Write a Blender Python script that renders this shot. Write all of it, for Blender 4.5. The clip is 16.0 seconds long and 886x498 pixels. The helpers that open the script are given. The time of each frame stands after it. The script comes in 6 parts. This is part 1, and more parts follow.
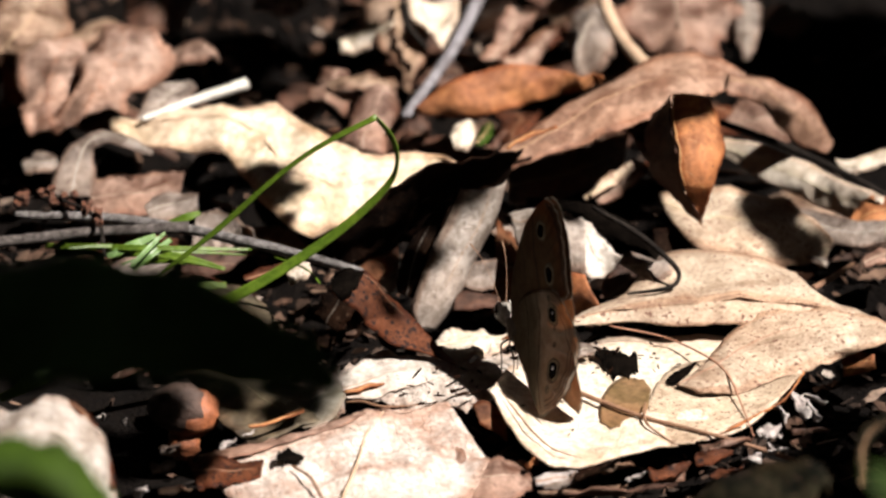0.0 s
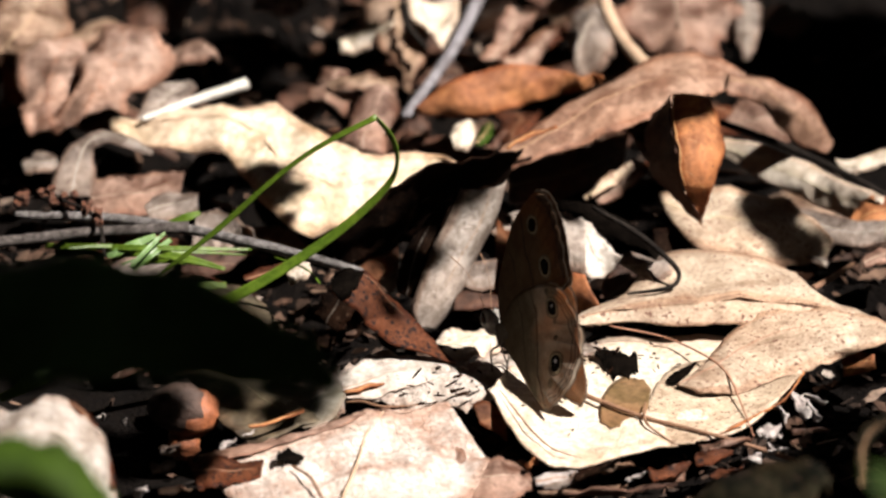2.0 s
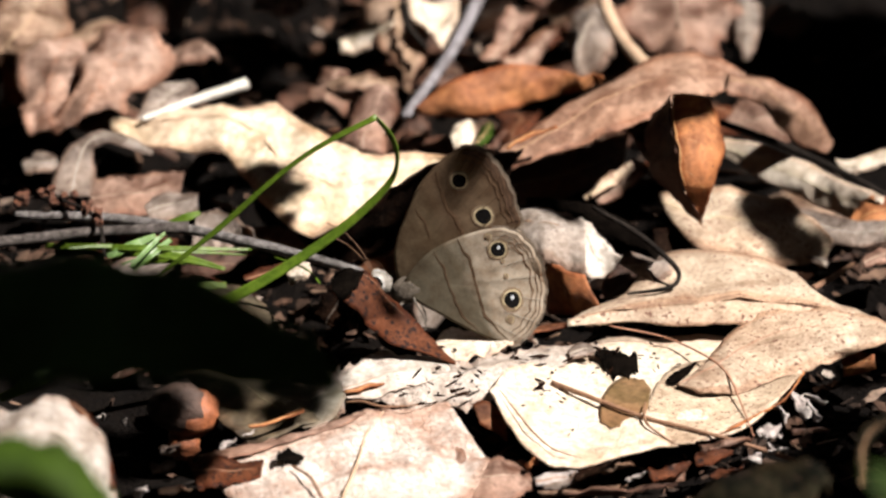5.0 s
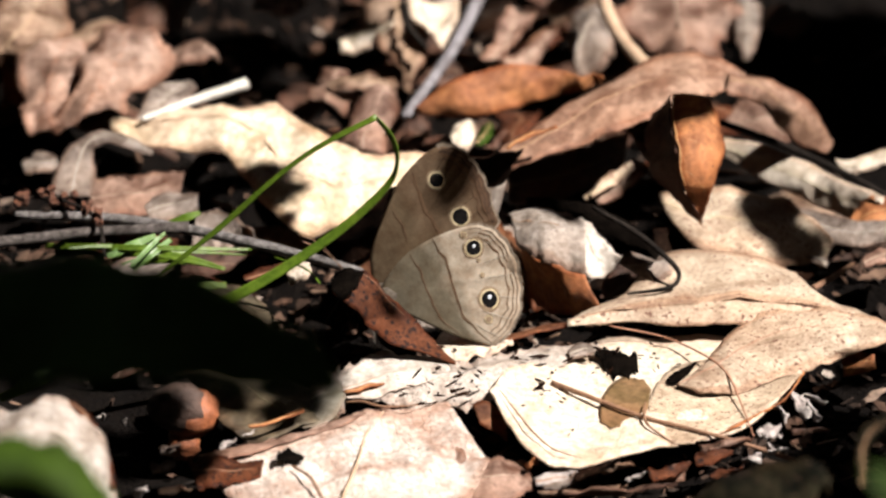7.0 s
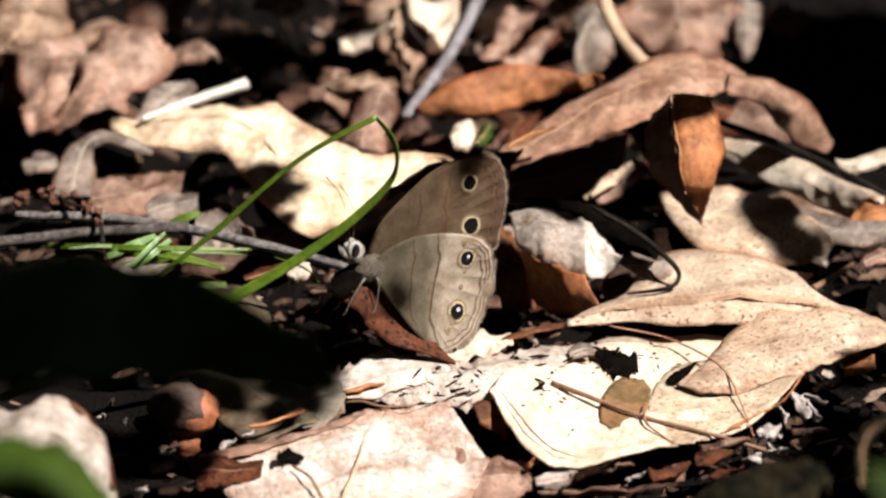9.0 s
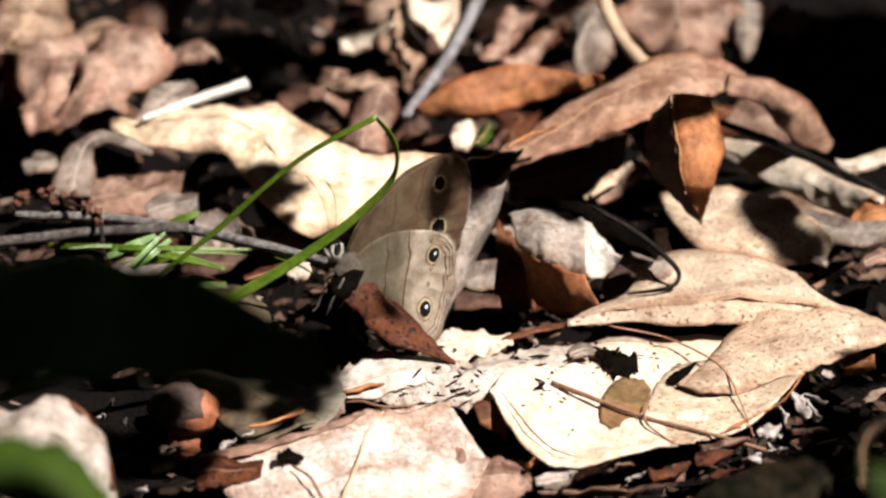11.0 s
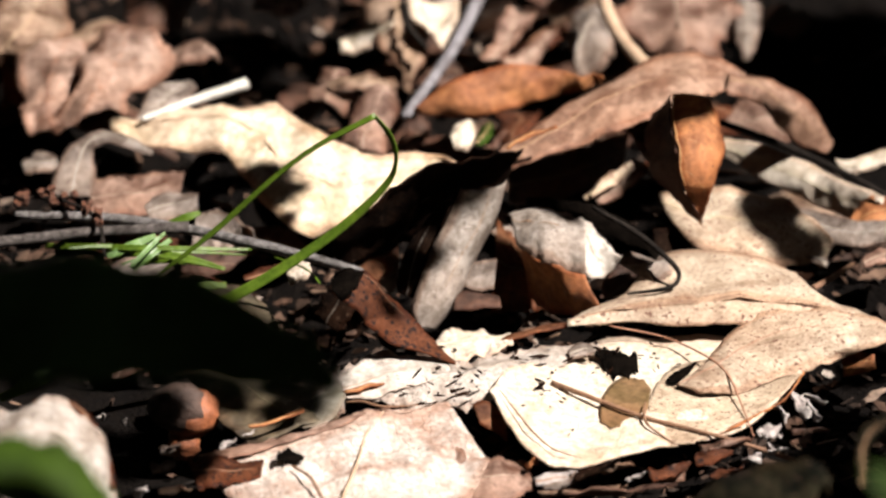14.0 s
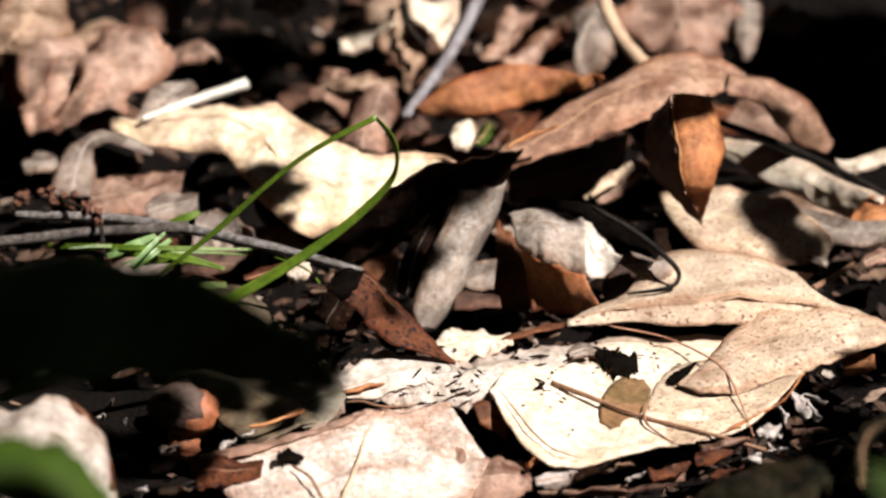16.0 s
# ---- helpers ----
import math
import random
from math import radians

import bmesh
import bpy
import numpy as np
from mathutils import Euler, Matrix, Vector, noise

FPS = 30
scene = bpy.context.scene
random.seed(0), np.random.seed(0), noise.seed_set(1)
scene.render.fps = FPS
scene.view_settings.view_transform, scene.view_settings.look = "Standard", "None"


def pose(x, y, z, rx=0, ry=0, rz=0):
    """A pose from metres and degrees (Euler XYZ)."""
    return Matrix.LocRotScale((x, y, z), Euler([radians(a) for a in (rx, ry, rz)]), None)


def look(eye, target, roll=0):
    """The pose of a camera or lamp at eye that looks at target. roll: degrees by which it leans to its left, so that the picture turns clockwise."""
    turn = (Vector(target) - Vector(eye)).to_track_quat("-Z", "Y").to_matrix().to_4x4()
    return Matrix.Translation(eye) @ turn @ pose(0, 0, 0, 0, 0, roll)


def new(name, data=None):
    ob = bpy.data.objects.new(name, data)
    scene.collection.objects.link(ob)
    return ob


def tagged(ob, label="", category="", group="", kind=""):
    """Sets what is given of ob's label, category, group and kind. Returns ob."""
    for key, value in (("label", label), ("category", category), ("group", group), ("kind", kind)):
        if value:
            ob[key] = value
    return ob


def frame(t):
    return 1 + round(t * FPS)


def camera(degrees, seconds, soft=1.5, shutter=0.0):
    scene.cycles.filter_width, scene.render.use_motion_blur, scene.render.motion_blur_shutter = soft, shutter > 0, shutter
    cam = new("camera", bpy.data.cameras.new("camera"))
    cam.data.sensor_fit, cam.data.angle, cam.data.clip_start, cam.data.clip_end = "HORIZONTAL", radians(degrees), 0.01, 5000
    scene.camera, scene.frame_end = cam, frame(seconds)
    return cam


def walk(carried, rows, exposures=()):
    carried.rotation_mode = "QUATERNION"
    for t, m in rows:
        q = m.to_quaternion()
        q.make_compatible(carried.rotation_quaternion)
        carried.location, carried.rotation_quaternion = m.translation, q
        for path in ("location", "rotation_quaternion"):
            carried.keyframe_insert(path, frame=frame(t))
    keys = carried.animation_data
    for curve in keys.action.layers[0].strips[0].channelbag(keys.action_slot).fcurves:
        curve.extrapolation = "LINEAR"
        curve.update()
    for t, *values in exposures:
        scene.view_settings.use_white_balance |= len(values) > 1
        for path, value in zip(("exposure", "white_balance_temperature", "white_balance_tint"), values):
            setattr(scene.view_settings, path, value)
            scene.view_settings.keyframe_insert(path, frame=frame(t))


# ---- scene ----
# All lengths in the tables below are millimetres; MM turns them into metres.
MM = 0.001
cam = camera(5.984, 16.0, soft=2.6)
cam.data.dof.use_dof = True
cam.data.dof.focus_distance = 1.150
cam.data.dof.aperture_fstop = 26.0
EYE = (0, -1.09625, 0.48808)
walk(cam, [(0.0, look(EYE, (0, 0, 0))), (16.0, look(EYE, (0, 0, 0)))])

# ---- light: a high sun from the right, a weak sky above the added canopy ----
SUN_DIR = Vector((0.50, -0.29, 0.82)).normalized()
sun = new("sun", bpy.data.lights.new("sun", "SUN"))
sun.data.energy, sun.data.angle, sun.data.color = 5.0, radians(0.6), (1.0, 0.93, 0.87)
sun.rotation_mode = "QUATERNION"
sun.rotation_quaternion = SUN_DIR.to_track_quat("Z", "Y")
sun.location = SUN_DIR * 3
world = bpy.data.worlds.new("forest_sky")
scene.world = world
world.use_nodes = True
wn = world.node_tree.nodes
sky = wn.new("ShaderNodeTexSky")
sky.sky_type, sky.sun_disc = "NISHITA", False
sky.sun_elevation = math.asin(SUN_DIR.z)
sky.sun_rotation = math.atan2(SUN_DIR.x, SUN_DIR.y)
world.node_tree.links.new(sky.outputs[0], wn["Background"].inputs[0])
wn["Background"].inputs[1].default_value = 0.03
scene.view_settings.exposure = 1.70

# ---- materials ----
def shader(name):
    m = bpy.data.materials.new(name)
    m.use_nodes = True
    return m, m.node_tree.nodes, m.node_tree.links


def ramp(n, stops):
    r = n.new("ShaderNodeValToRGB")
    e = r.color_ramp.elements
    while len(e) < len(stops):
        e.new(0.5)
    for k, (p, c) in zip(e, stops):
        k.position, k.color = p, (*c, 1) if len(c) == 3 else c
    return r


def tex(n, l, kind, coord, scale, detail=4, rough=0.6, stretch=(1, 1, 1)):
    mp = n.new("ShaderNodeMapping")
    mp.inputs["Scale"].default_value = [scale * s for s in stretch]
    l.new(coord, mp.inputs["Vector"])
    t = n.new("ShaderNodeTexVoronoi" if kind == "voronoi" else "ShaderNodeTexNoise")
    t.inputs["Scale"].default_value = 1.0
    if kind != "voronoi":
        t.inputs["Detail"].default_value, t.inputs["Roughness"].default_value = detail, rough
    l.new(mp.outputs[0], t.inputs["Vector"])
    return t


def mix(n, l, fac, a, b, mode="MIX"):
    x = n.new("ShaderNodeMix")
    x.data_type, x.blend_type = "RGBA", mode
    for sock, val in ((0, fac), (6, a), (7, b)):
        if isinstance(val, (int, float)):
            x.inputs[sock].default_value = val
        elif isinstance(val, tuple):
            x.inputs[sock].default_value = (*val, 1)
        else:
            l.new(val, x.inputs[sock])
    return x.outputs[2]


def leaf_material(name, light, dark, speck=(0.05, 0.03, 0.02), specks=0.35, through_light=0.18, gloss=0.6, bump=0.6, fine=1.0, speck_scale=1500, mottle=0.6, dots=0.7, rim=0.5, stain=0.45, dot_size=0.12, dot_cover=0.5, speck_cut=0.645, crackle=0.16, shine=0.3):
    """A dead leaf: two tones in broad patches, fine fibre grain, crossing small veins, dark fungal specks."""
    m, n, l = shader(name)
    co = n.new("ShaderNodeTexCoord")
    obj, uv = co.outputs["Object"], co.outputs["UV"]
    broad = tex(n, l, "noise", obj, 110, 5, 0.62)
    rb = ramp(n, [(0.38, dark), (0.56, light)])
    l.new(broad.outputs[0], rb.inputs[0])
    grain = tex(n, l, "noise", obj, 900 * fine, 6, 0.7)
    rg = ramp(n, [(0.30, (0.52, 0.47, 0.42)), (0.62, (1.12, 1.12, 1.12))])
    l.new(grain.outputs[0], rg.inputs[0])
    col = mix(n, l, 0.85, rb.outputs[0], rg.outputs[0], "MULTIPLY")
    middle = tex(n, l, "noise", obj, 340, 5, 0.7)
    rm = ramp(n, [(0.36, (0.62, 0.55, 0.50)), (0.60, (1.08, 1.08, 1.08))])
    l.new(middle.outputs[0], rm.inputs[0])
    col = mix(n, l, mottle, col, rm.outputs[0], "MULTIPLY")
    # broad reddish-brown stains and a browned, dried-out margin
    wide = tex(n, l, "noise", obj, 55, 4, 0.6)
    rw = ramp(n, [(0.46, (1, 1, 1)), (0.66, (0.88, 0.64, 0.49))])
    l.new(wide.outputs[0], rw.inputs[0])
    col = mix(n, l, stain, col, rw.outputs[0], "MULTIPLY")
    sep = n.new("ShaderNodeSeparateXYZ")
    l.new(uv, sep.inputs[0])
    edge = n.new("ShaderNodeMath")
    edge.operation = "PINGPONG"
    edge.inputs[1].default_value = 0.5
    l.new(sep.outputs[1], edge.inputs[0])
    frayed = n.new("ShaderNodeMath")
    frayed.operation = "MULTIPLY_ADD"
    frayed.inputs[1].default_value = -0.16
    l.new(middle.outputs[0], frayed.inputs[0])
    l.new(edge.outputs[0], frayed.inputs[2])
    re = ramp(n, [(0.0, (0.70, 0.44, 0.30)), (0.05, (1, 1, 1))])
    l.new(frayed.outputs[0], re.inputs[0])
    col = mix(n, l, rim, col, re.outputs[0], "MULTIPLY")
    vein = tex(n, l, "voronoi", uv, 9 * fine, stretch=(1.6, 0.8, 1))
    vein.feature = "DISTANCE_TO_EDGE"
    rv = ramp(n, [(0.0, (0.62, 0.52, 0.44)), (0.055, (1, 1, 1))])
    l.new(vein.outputs["Distance"], rv.inputs[0])
    col = mix(n, l, crackle, col, rv.outputs[0], "MULTIPLY")
    dot = tex(n, l, "voronoi", obj, 620)
    rd = ramp(n, [(0.0, (1, 1, 1)), (dot_size, (1, 1, 1)), (dot_size + 0.05, (0, 0, 0))])
    l.new(dot.outputs["Distance"], rd.inputs[0])
    sparse = tex(n, l, "noise", obj, 190, 3, 0.6)
    rp = ramp(n, [(dot_cover, (0, 0, 0)), (dot_cover + 0.08, (1, 1, 1))])
    l.new(sparse.outputs[0], rp.inputs[0])
    where = mix(n, l, 1.0, rd.outputs[0], rp.outputs[0], "MULTIPLY")
    dotted = n.new("ShaderNodeMath")
    dotted.operation = "MULTIPLY"
    dotted.inputs[1].default_value = dots
    l.new(where, dotted.inputs[0])
    col = mix(n, l, dotted.outputs[0], col, speck)
    sp = tex(n, l, "noise", obj, speck_scale, 2, 0.5)
    rs = ramp(n, [(speck_cut, (0, 0, 0)), (speck_cut + 0.04, (1, 1, 1))])
    l.new(sp.outputs[0], rs.inputs[0])
    amount = n.new("ShaderNodeMath")
    amount.operation = "MULTIPLY"
    amount.inputs[1].default_value = specks
    l.new(rs.outputs[0], amount.inputs[0])
    col = mix(n, l, amount.outputs[0], col, speck)
    b = n["Principled BSDF"]
    l.new(col, b.inputs["Base Color"])
    b.inputs["Roughness"].default_value = gloss
    b.inputs["Specular IOR Level"].default_value = shine
    bp = n.new("ShaderNodeBump")
    bp.inputs["Strength"].default_value, bp.inputs["Distance"].default_value = bump, 0.0004
    l.new(grain.outputs[0], bp.inputs["Height"])
    bp2 = n.new("ShaderNodeBump")
    bp2.inputs["Strength"].default_value, bp2.inputs["Distance"].default_value = bump, 0.00018
    l.new(rv.outputs[0], bp2.inputs["Height"])
    l.new(bp.outputs[0], bp2.inputs["Normal"])
    l.new(bp2.outputs[0], b.inputs["Normal"])
    tr = n.new("ShaderNodeBsdfTranslucent")
    l.new(mix(n, l, 1.0, col, (1.0, 0.62, 0.36), "MULTIPLY"), tr.inputs[0])
    ms = n.new("ShaderNodeMixShader")
    ms.inputs[0].default_value = through_light
    l.new(b.outputs[0], ms.inputs[1])
    l.new(tr.outputs[0], ms.inputs[2])
    l.new(ms.outputs[0], n["Material Output"].inputs[0])
    return m


def plain_material(name, light, dark, scale=400, rough=0.6, bump=0.5, stretch=(1, 1, 1), through_light=0.0, spec=0.4, coord="Object", dist=0.0004):
    m, n, l = shader(name)
    co = n.new("ShaderNodeTexCoord")
    t = tex(n, l, "noise", co.outputs[coord], scale, 6, 0.65, stretch)
    r = ramp(n, [(0.34, dark), (0.66, light)])
    l.new(t.outputs[0], r.inputs[0])
    t2 = tex(n, l, "noise", co.outputs[coord], scale * 5.3, 4, 0.6, stretch)
    r2 = ramp(n, [(0.3, (0.66, 0.66, 0.66)), (0.65, (1.12, 1.12, 1.12))])
    l.new(t2.outputs[0], r2.inputs[0])
    col = mix(n, l, 0.8, r.outputs[0], r2.outputs[0], "MULTIPLY")
    b = n["Principled BSDF"]
    l.new(col, b.inputs["Base Color"])
    b.inputs["Roughness"].default_value = rough
    b.inputs["Specular IOR Level"].default_value = spec
    bp = n.new("ShaderNodeBump")
    bp.inputs["Strength"].default_value, bp.inputs["Distance"].default_value = bump, dist
    l.new(t2.outputs[0], bp.inputs["Height"])
    l.new(bp.outputs[0], b.inputs["Normal"])
    if through_light:
        tr = n.new("ShaderNodeBsdfTranslucent")
        l.new(col, tr.inputs[0])
        ms = n.new("ShaderNodeMixShader")
        ms.inputs[0].default_value = through_light
        l.new(b.outputs[0], ms.inputs[1])
        l.new(tr.outputs[0], ms.inputs[2])
        l.new(ms.outputs[0], n["Material Output"].inputs[0])
    return m


PALE = leaf_material("pale_straw_leaf", (0.476, 0.4046, 0.3162), (0.2924, 0.2142, 0.153), speck=(0.10, 0.04, 0.025), specks=0.9, through_light=0.15, dots=1.0, dot_cover=0.38, dot_size=0.10, speck_cut=0.61, stain=0.45, fine=1.6, crackle=0.36)
CREAM = leaf_material("bleached_cream_leaf", (0.5984, 0.5576, 0.4828), (0.5032, 0.4216, 0.3264), speck=(0.2, 0.13, 0.09), specks=0.4, through_light=0.15, mottle=0.4, rim=0.35, stain=0.32, crackle=0.3)
BLEACH = leaf_material("bleached_flaking_leaf", (0.61, 0.575, 0.54), (0.36, 0.24, 0.185), speck=(0.22, 0.11, 0.08), specks=0.3, bump=1.0, fine=1.3, mottle=0.6, rim=0.5, stain=0.4, dots=0.4, crackle=0.42)
PINK = leaf_material("pinkish_brown_leaf", (0.285, 0.195, 0.155), (0.095, 0.043, 0.0255), speck=(0.10, 0.05, 0.035), specks=0.4, mottle=0.9, through_light=0.25)
OAK = leaf_material("pale_pinkish_oak_leaf", (0.35, 0.25, 0.203), (0.155, 0.085, 0.058), speck=(0.10, 0.05, 0.035), specks=0.4, mottle=0.9, through_light=0.25)
TAN = leaf_material("tan_leaf", (0.29, 0.213, 0.16), (0.113, 0.061, 0.034), specks=0.4, mottle=0.9, through_light=0.25)
RUST = leaf_material("rust_brown_leaf", (0.125, 0.046, 0.022), (0.065, 0.023, 0.012), speck=(0.02, 0.01, 0.008), specks=0.95, speck_scale=1500, dots=1.0, dot_size=0.2, dot_cover=0.36, shine=0.1, speck_cut=0.565, through_light=0.35)
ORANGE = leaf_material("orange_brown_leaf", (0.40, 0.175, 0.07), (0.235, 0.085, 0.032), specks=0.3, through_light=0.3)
LONG = leaf_material("long_rosy_tan_leaf", (0.31, 0.20, 0.145), (0.15, 0.075, 0.046), specks=0.3, mottle=0.9)
SIENNA = leaf_material("sienna_leaf", (0.30, 0.14, 0.07), (0.15, 0.056, 0.026), speck=(0.08, 0.03, 0.02), specks=0.5, through_light=0.6)
# black without sheen, painted where shade and dark holes belong
SHADEBLACK = plain_material("shade_black_leaf", (0.00408, 0.00306, 0.00238), (0.00136, 0.001088, 0.000952), 500, 1.0, 0.6, spec=0.0)
REDVEIN = plain_material("reddish_leaf_vein", (0.2856, 0.136, 0.0816), (0.1904, 0.0816, 0.0476), 500)
PATCH = leaf_material("decayed_tan_patch", (0.1907, 0.1156, 0.0578), (0.1098, 0.07222, 0.0289), specks=0.6, rim=0.0, bump=0.3)
# grey-brown leaf colour lowered in place of shade on it
SHADY = leaf_material("shade_dimmed_grey_brown_leaf", (0.01768, 0.01496, 0.00816), (0.00204, 0.00238, 0.00136), specks=0.6, through_light=0.05, gloss=1.0, shine=0.05)
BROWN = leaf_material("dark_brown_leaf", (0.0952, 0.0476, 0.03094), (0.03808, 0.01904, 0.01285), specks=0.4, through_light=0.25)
# near-black: puts shade into the leaf colour; serves decayed flecks too
DIM = leaf_material("shade_dark_decayed_leaf", (0.01224, 0.006375, 0.003825), (0.00306, 0.001785, 0.001275), specks=0.5, through_light=0.02, gloss=0.95, shine=0.03)
GREY = leaf_material("weathered_grey_leaf", (0.2992, 0.2618, 0.2346), (0.1292, 0.0986, 0.0816), specks=0.45, bump=0.9, mottle=0.9, through_light=0.25)
CRUST = leaf_material("crumbling_grey_white_leaf", (0.50, 0.465, 0.43), (0.31, 0.26, 0.22), speck=(0.10, 0.075, 0.065), specks=0.9, bump=1.0, fine=1.4, mottle=0.7, speck_scale=700, rim=0.3, stain=0.15)
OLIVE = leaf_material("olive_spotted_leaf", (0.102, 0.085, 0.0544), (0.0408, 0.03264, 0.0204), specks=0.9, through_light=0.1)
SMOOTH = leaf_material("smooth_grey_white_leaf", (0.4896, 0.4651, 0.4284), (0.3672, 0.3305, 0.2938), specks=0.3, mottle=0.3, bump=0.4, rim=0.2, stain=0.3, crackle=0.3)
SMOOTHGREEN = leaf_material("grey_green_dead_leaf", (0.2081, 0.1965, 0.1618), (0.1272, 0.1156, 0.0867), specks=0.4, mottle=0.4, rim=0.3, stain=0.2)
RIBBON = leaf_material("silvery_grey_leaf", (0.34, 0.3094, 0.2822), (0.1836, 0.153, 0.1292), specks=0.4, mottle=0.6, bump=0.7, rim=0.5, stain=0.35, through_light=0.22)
STRAWLEAF = leaf_material("sunlit_straw_leaf", (0.65, 0.585, 0.47), (0.50, 0.40, 0.27), speck=(0.25, 0.13, 0.07), specks=0.5, through_light=0.15, mottle=0.6, rim=0.5, stain=0.5)
TOASTED = leaf_material("sun_browned_cream_leaf", (0.476, 0.408, 0.3128), (0.34, 0.2584, 0.1836), speck=(0.10, 0.05, 0.03), specks=0.8, dots=1.0, dot_cover=0.42, speck_cut=0.62, rim=0.0)
VEIN_OF = {}
for leafy, a, b in ((PALE, (0.449, 0.36, 0.238), (0.34, 0.252, 0.15)), (CREAM, (0.503, 0.449, 0.326), (0.422, 0.34, 0.231)), (PINK, (0.34, 0.245, 0.184), (0.218, 0.136, 0.0952)), (TAN, (0.34, 0.238, 0.15), (0.245, 0.15, 0.0884)),
                    (RUST, (0.245, 0.122, 0.0612), (0.136, 0.0544, 0.0272)), (ORANGE, (0.394, 0.204, 0.0816), (0.272, 0.116, 0.0408)), (BROWN, (0.136, 0.0816, 0.0476), (0.068, 0.0374, 0.0204)), (DIM, (0.0408, 0.0272, 0.017), (0.0204, 0.0136, 0.00884)),
                    (GREY, (0.367, 0.326, 0.272), (0.245, 0.197, 0.156)), (CRUST, (0.408, 0.34, 0.272), (0.272, 0.204, 0.15)), (BLEACH, (0.476, 0.354, 0.286), (0.306, 0.177, 0.122)), (OLIVE, (0.177, 0.15, 0.0884), (0.102, 0.0816, 0.0476))):
    VEIN_OF[leafy.name] = plain_material(leafy.name + "_vein", a, b, 500)
VEIN = plain_material("leaf_vein", (0.272, 0.1632, 0.0884), (0.1904, 0.102, 0.0544), 500)
STRAW = plain_material("straw_vein", (0.3944, 0.2856, 0.1972), (0.2856, 0.1836, 0.1156), 500)
STEM = plain_material("dry_brown_stem", (0.204, 0.1088, 0.0612), (0.1088, 0.0544, 0.0306), 700)
TWIG = plain_material("grey_bark", (0.27, 0.25, 0.24), (0.055, 0.046, 0.042), 900, 0.8, 1.0, dist=0.0008, spec=0.2)
LAVENDER = plain_material("pale_lavender_bark", (0.17, 0.16, 0.17), (0.09, 0.08, 0.085), 400, 0.8, 0.8, spec=0.2)
BARK = plain_material("weathered_dark_bark", (0.15, 0.13, 0.12), (0.035, 0.028, 0.025), 900, 0.85, 1.0, dist=0.0008, spec=0.1)
DARKTWIG = plain_material("dark_bark", (0.0204, 0.01632, 0.0136), (0.00816, 0.0068, 0.00612), 700, 0.95, 1.0, spec=0.05)
WHITESTICK = plain_material("peeled_white_stick", (0.47, 0.45, 0.41), (0.38, 0.345, 0.30), 300)
BUD = plain_material("dry_brown_bud", (0.17, 0.062, 0.028), (0.06, 0.02, 0.011), 1500, 0.7, 1.0)
GRASS = plain_material("fresh_grass", (0.102, 0.1632, 0.0136), (0.0578, 0.1054, 0.00816), 260, 0.42, 0.3, through_light=0.35)
PALEGRASS = plain_material("pale_grass", (0.14, 0.225, 0.07), (0.075, 0.145, 0.035), 260, 0.35, 0.3, through_light=0.2)
DEEPGREEN = plain_material("dark_green_leaf", (0.05, 0.10, 0.03), (0.03, 0.06, 0.018), 60, 0.7, 0.2, spec=0.1)
FRESHGREEN = plain_material("green_leaf", (0.02312, 0.04216, 0.0034), (0.01224, 0.02448, 0.00204), 60, 0.6, 0.2, through_light=0.12, spec=0.1)
# shade of the gaps between leaves is put into this near-black soil colour
SOIL = plain_material("shade_black_humus", (0.00544, 0.00374, 0.00272), (0.00204, 0.001496, 0.00136), 260, 0.95, 1.0, spec=0.05, dist=0.002)
CHIP = plain_material("pale_bark_chip", (0.3536, 0.3196, 0.2992), (0.1904, 0.1496, 0.136), 600, 0.8, 1.0)
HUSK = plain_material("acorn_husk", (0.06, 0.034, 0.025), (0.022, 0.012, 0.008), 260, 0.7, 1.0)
CANOPY = plain_material("canopy_foliage", (0.016, 0.024, 0.008), (0.008, 0.013, 0.004), 3, 0.7, 0.2)
CANOPYLEAF = plain_material("shade_sapling_leaf", (0.06, 0.10, 0.02), (0.035, 0.06, 0.012), 120, 0.5, 0.2)
HUSKRIM = plain_material("orange_husk_rim", (0.24, 0.075, 0.027), (0.09, 0.028, 0.011), 500)

def crumb_material():
    m, n, l = shader("mixed_crumbs")
    geo = n.new("ShaderNodeNewGeometry")
    r = ramp(n, [(0.0, (0.00816, 0.00544, 0.00408)), (0.45, (0.034, 0.01904, 0.01224)), (0.8, (0.06, 0.03, 0.018)), (0.96, (0.13, 0.082, 0.056)), (1.0, (0.28, 0.235, 0.20))])
    l.new(geo.outputs["Random Per Island"], r.inputs[0])
    t = tex(n, l, "noise", n.new("ShaderNodeTexCoord").outputs["Object"], 1400, 4, 0.7)
    g = ramp(n, [(0.3, (0.55, 0.55, 0.55)), (0.65, (1.15, 1.15, 1.15))])
    l.new(t.outputs[0], g.inputs[0])
    b = n["Principled BSDF"]
    l.new(mix(n, l, 0.9, r.outputs[0], g.outputs[0], "MULTIPLY"), b.inputs["Base Color"])
    b.inputs["Roughness"].default_value = 0.85
    b.inputs["Specular IOR Level"].default_value = 0.2
    return m


CRUMB = crumb_material()

# ---- building helpers ----
def mesh_object(name, verts, faces, mat, parent=None, uvs=None, smooth=True):
    me = bpy.data.meshes.new(name)
    me.from_pydata([tuple(v) for v in verts], [], faces)
    if uvs is not None:
        layer = me.uv_layers.new(name="UVMap")
        for lp in me.loops:
            layer.data[lp.index].uv = uvs[lp.vertex_index]
    me.polygons.foreach_set("use_smooth", [smooth] * len(me.polygons))
    me.materials.append(mat)
    me.update()
    ob = new(name, me)
    if parent:
        ob.parent = parent
    return ob


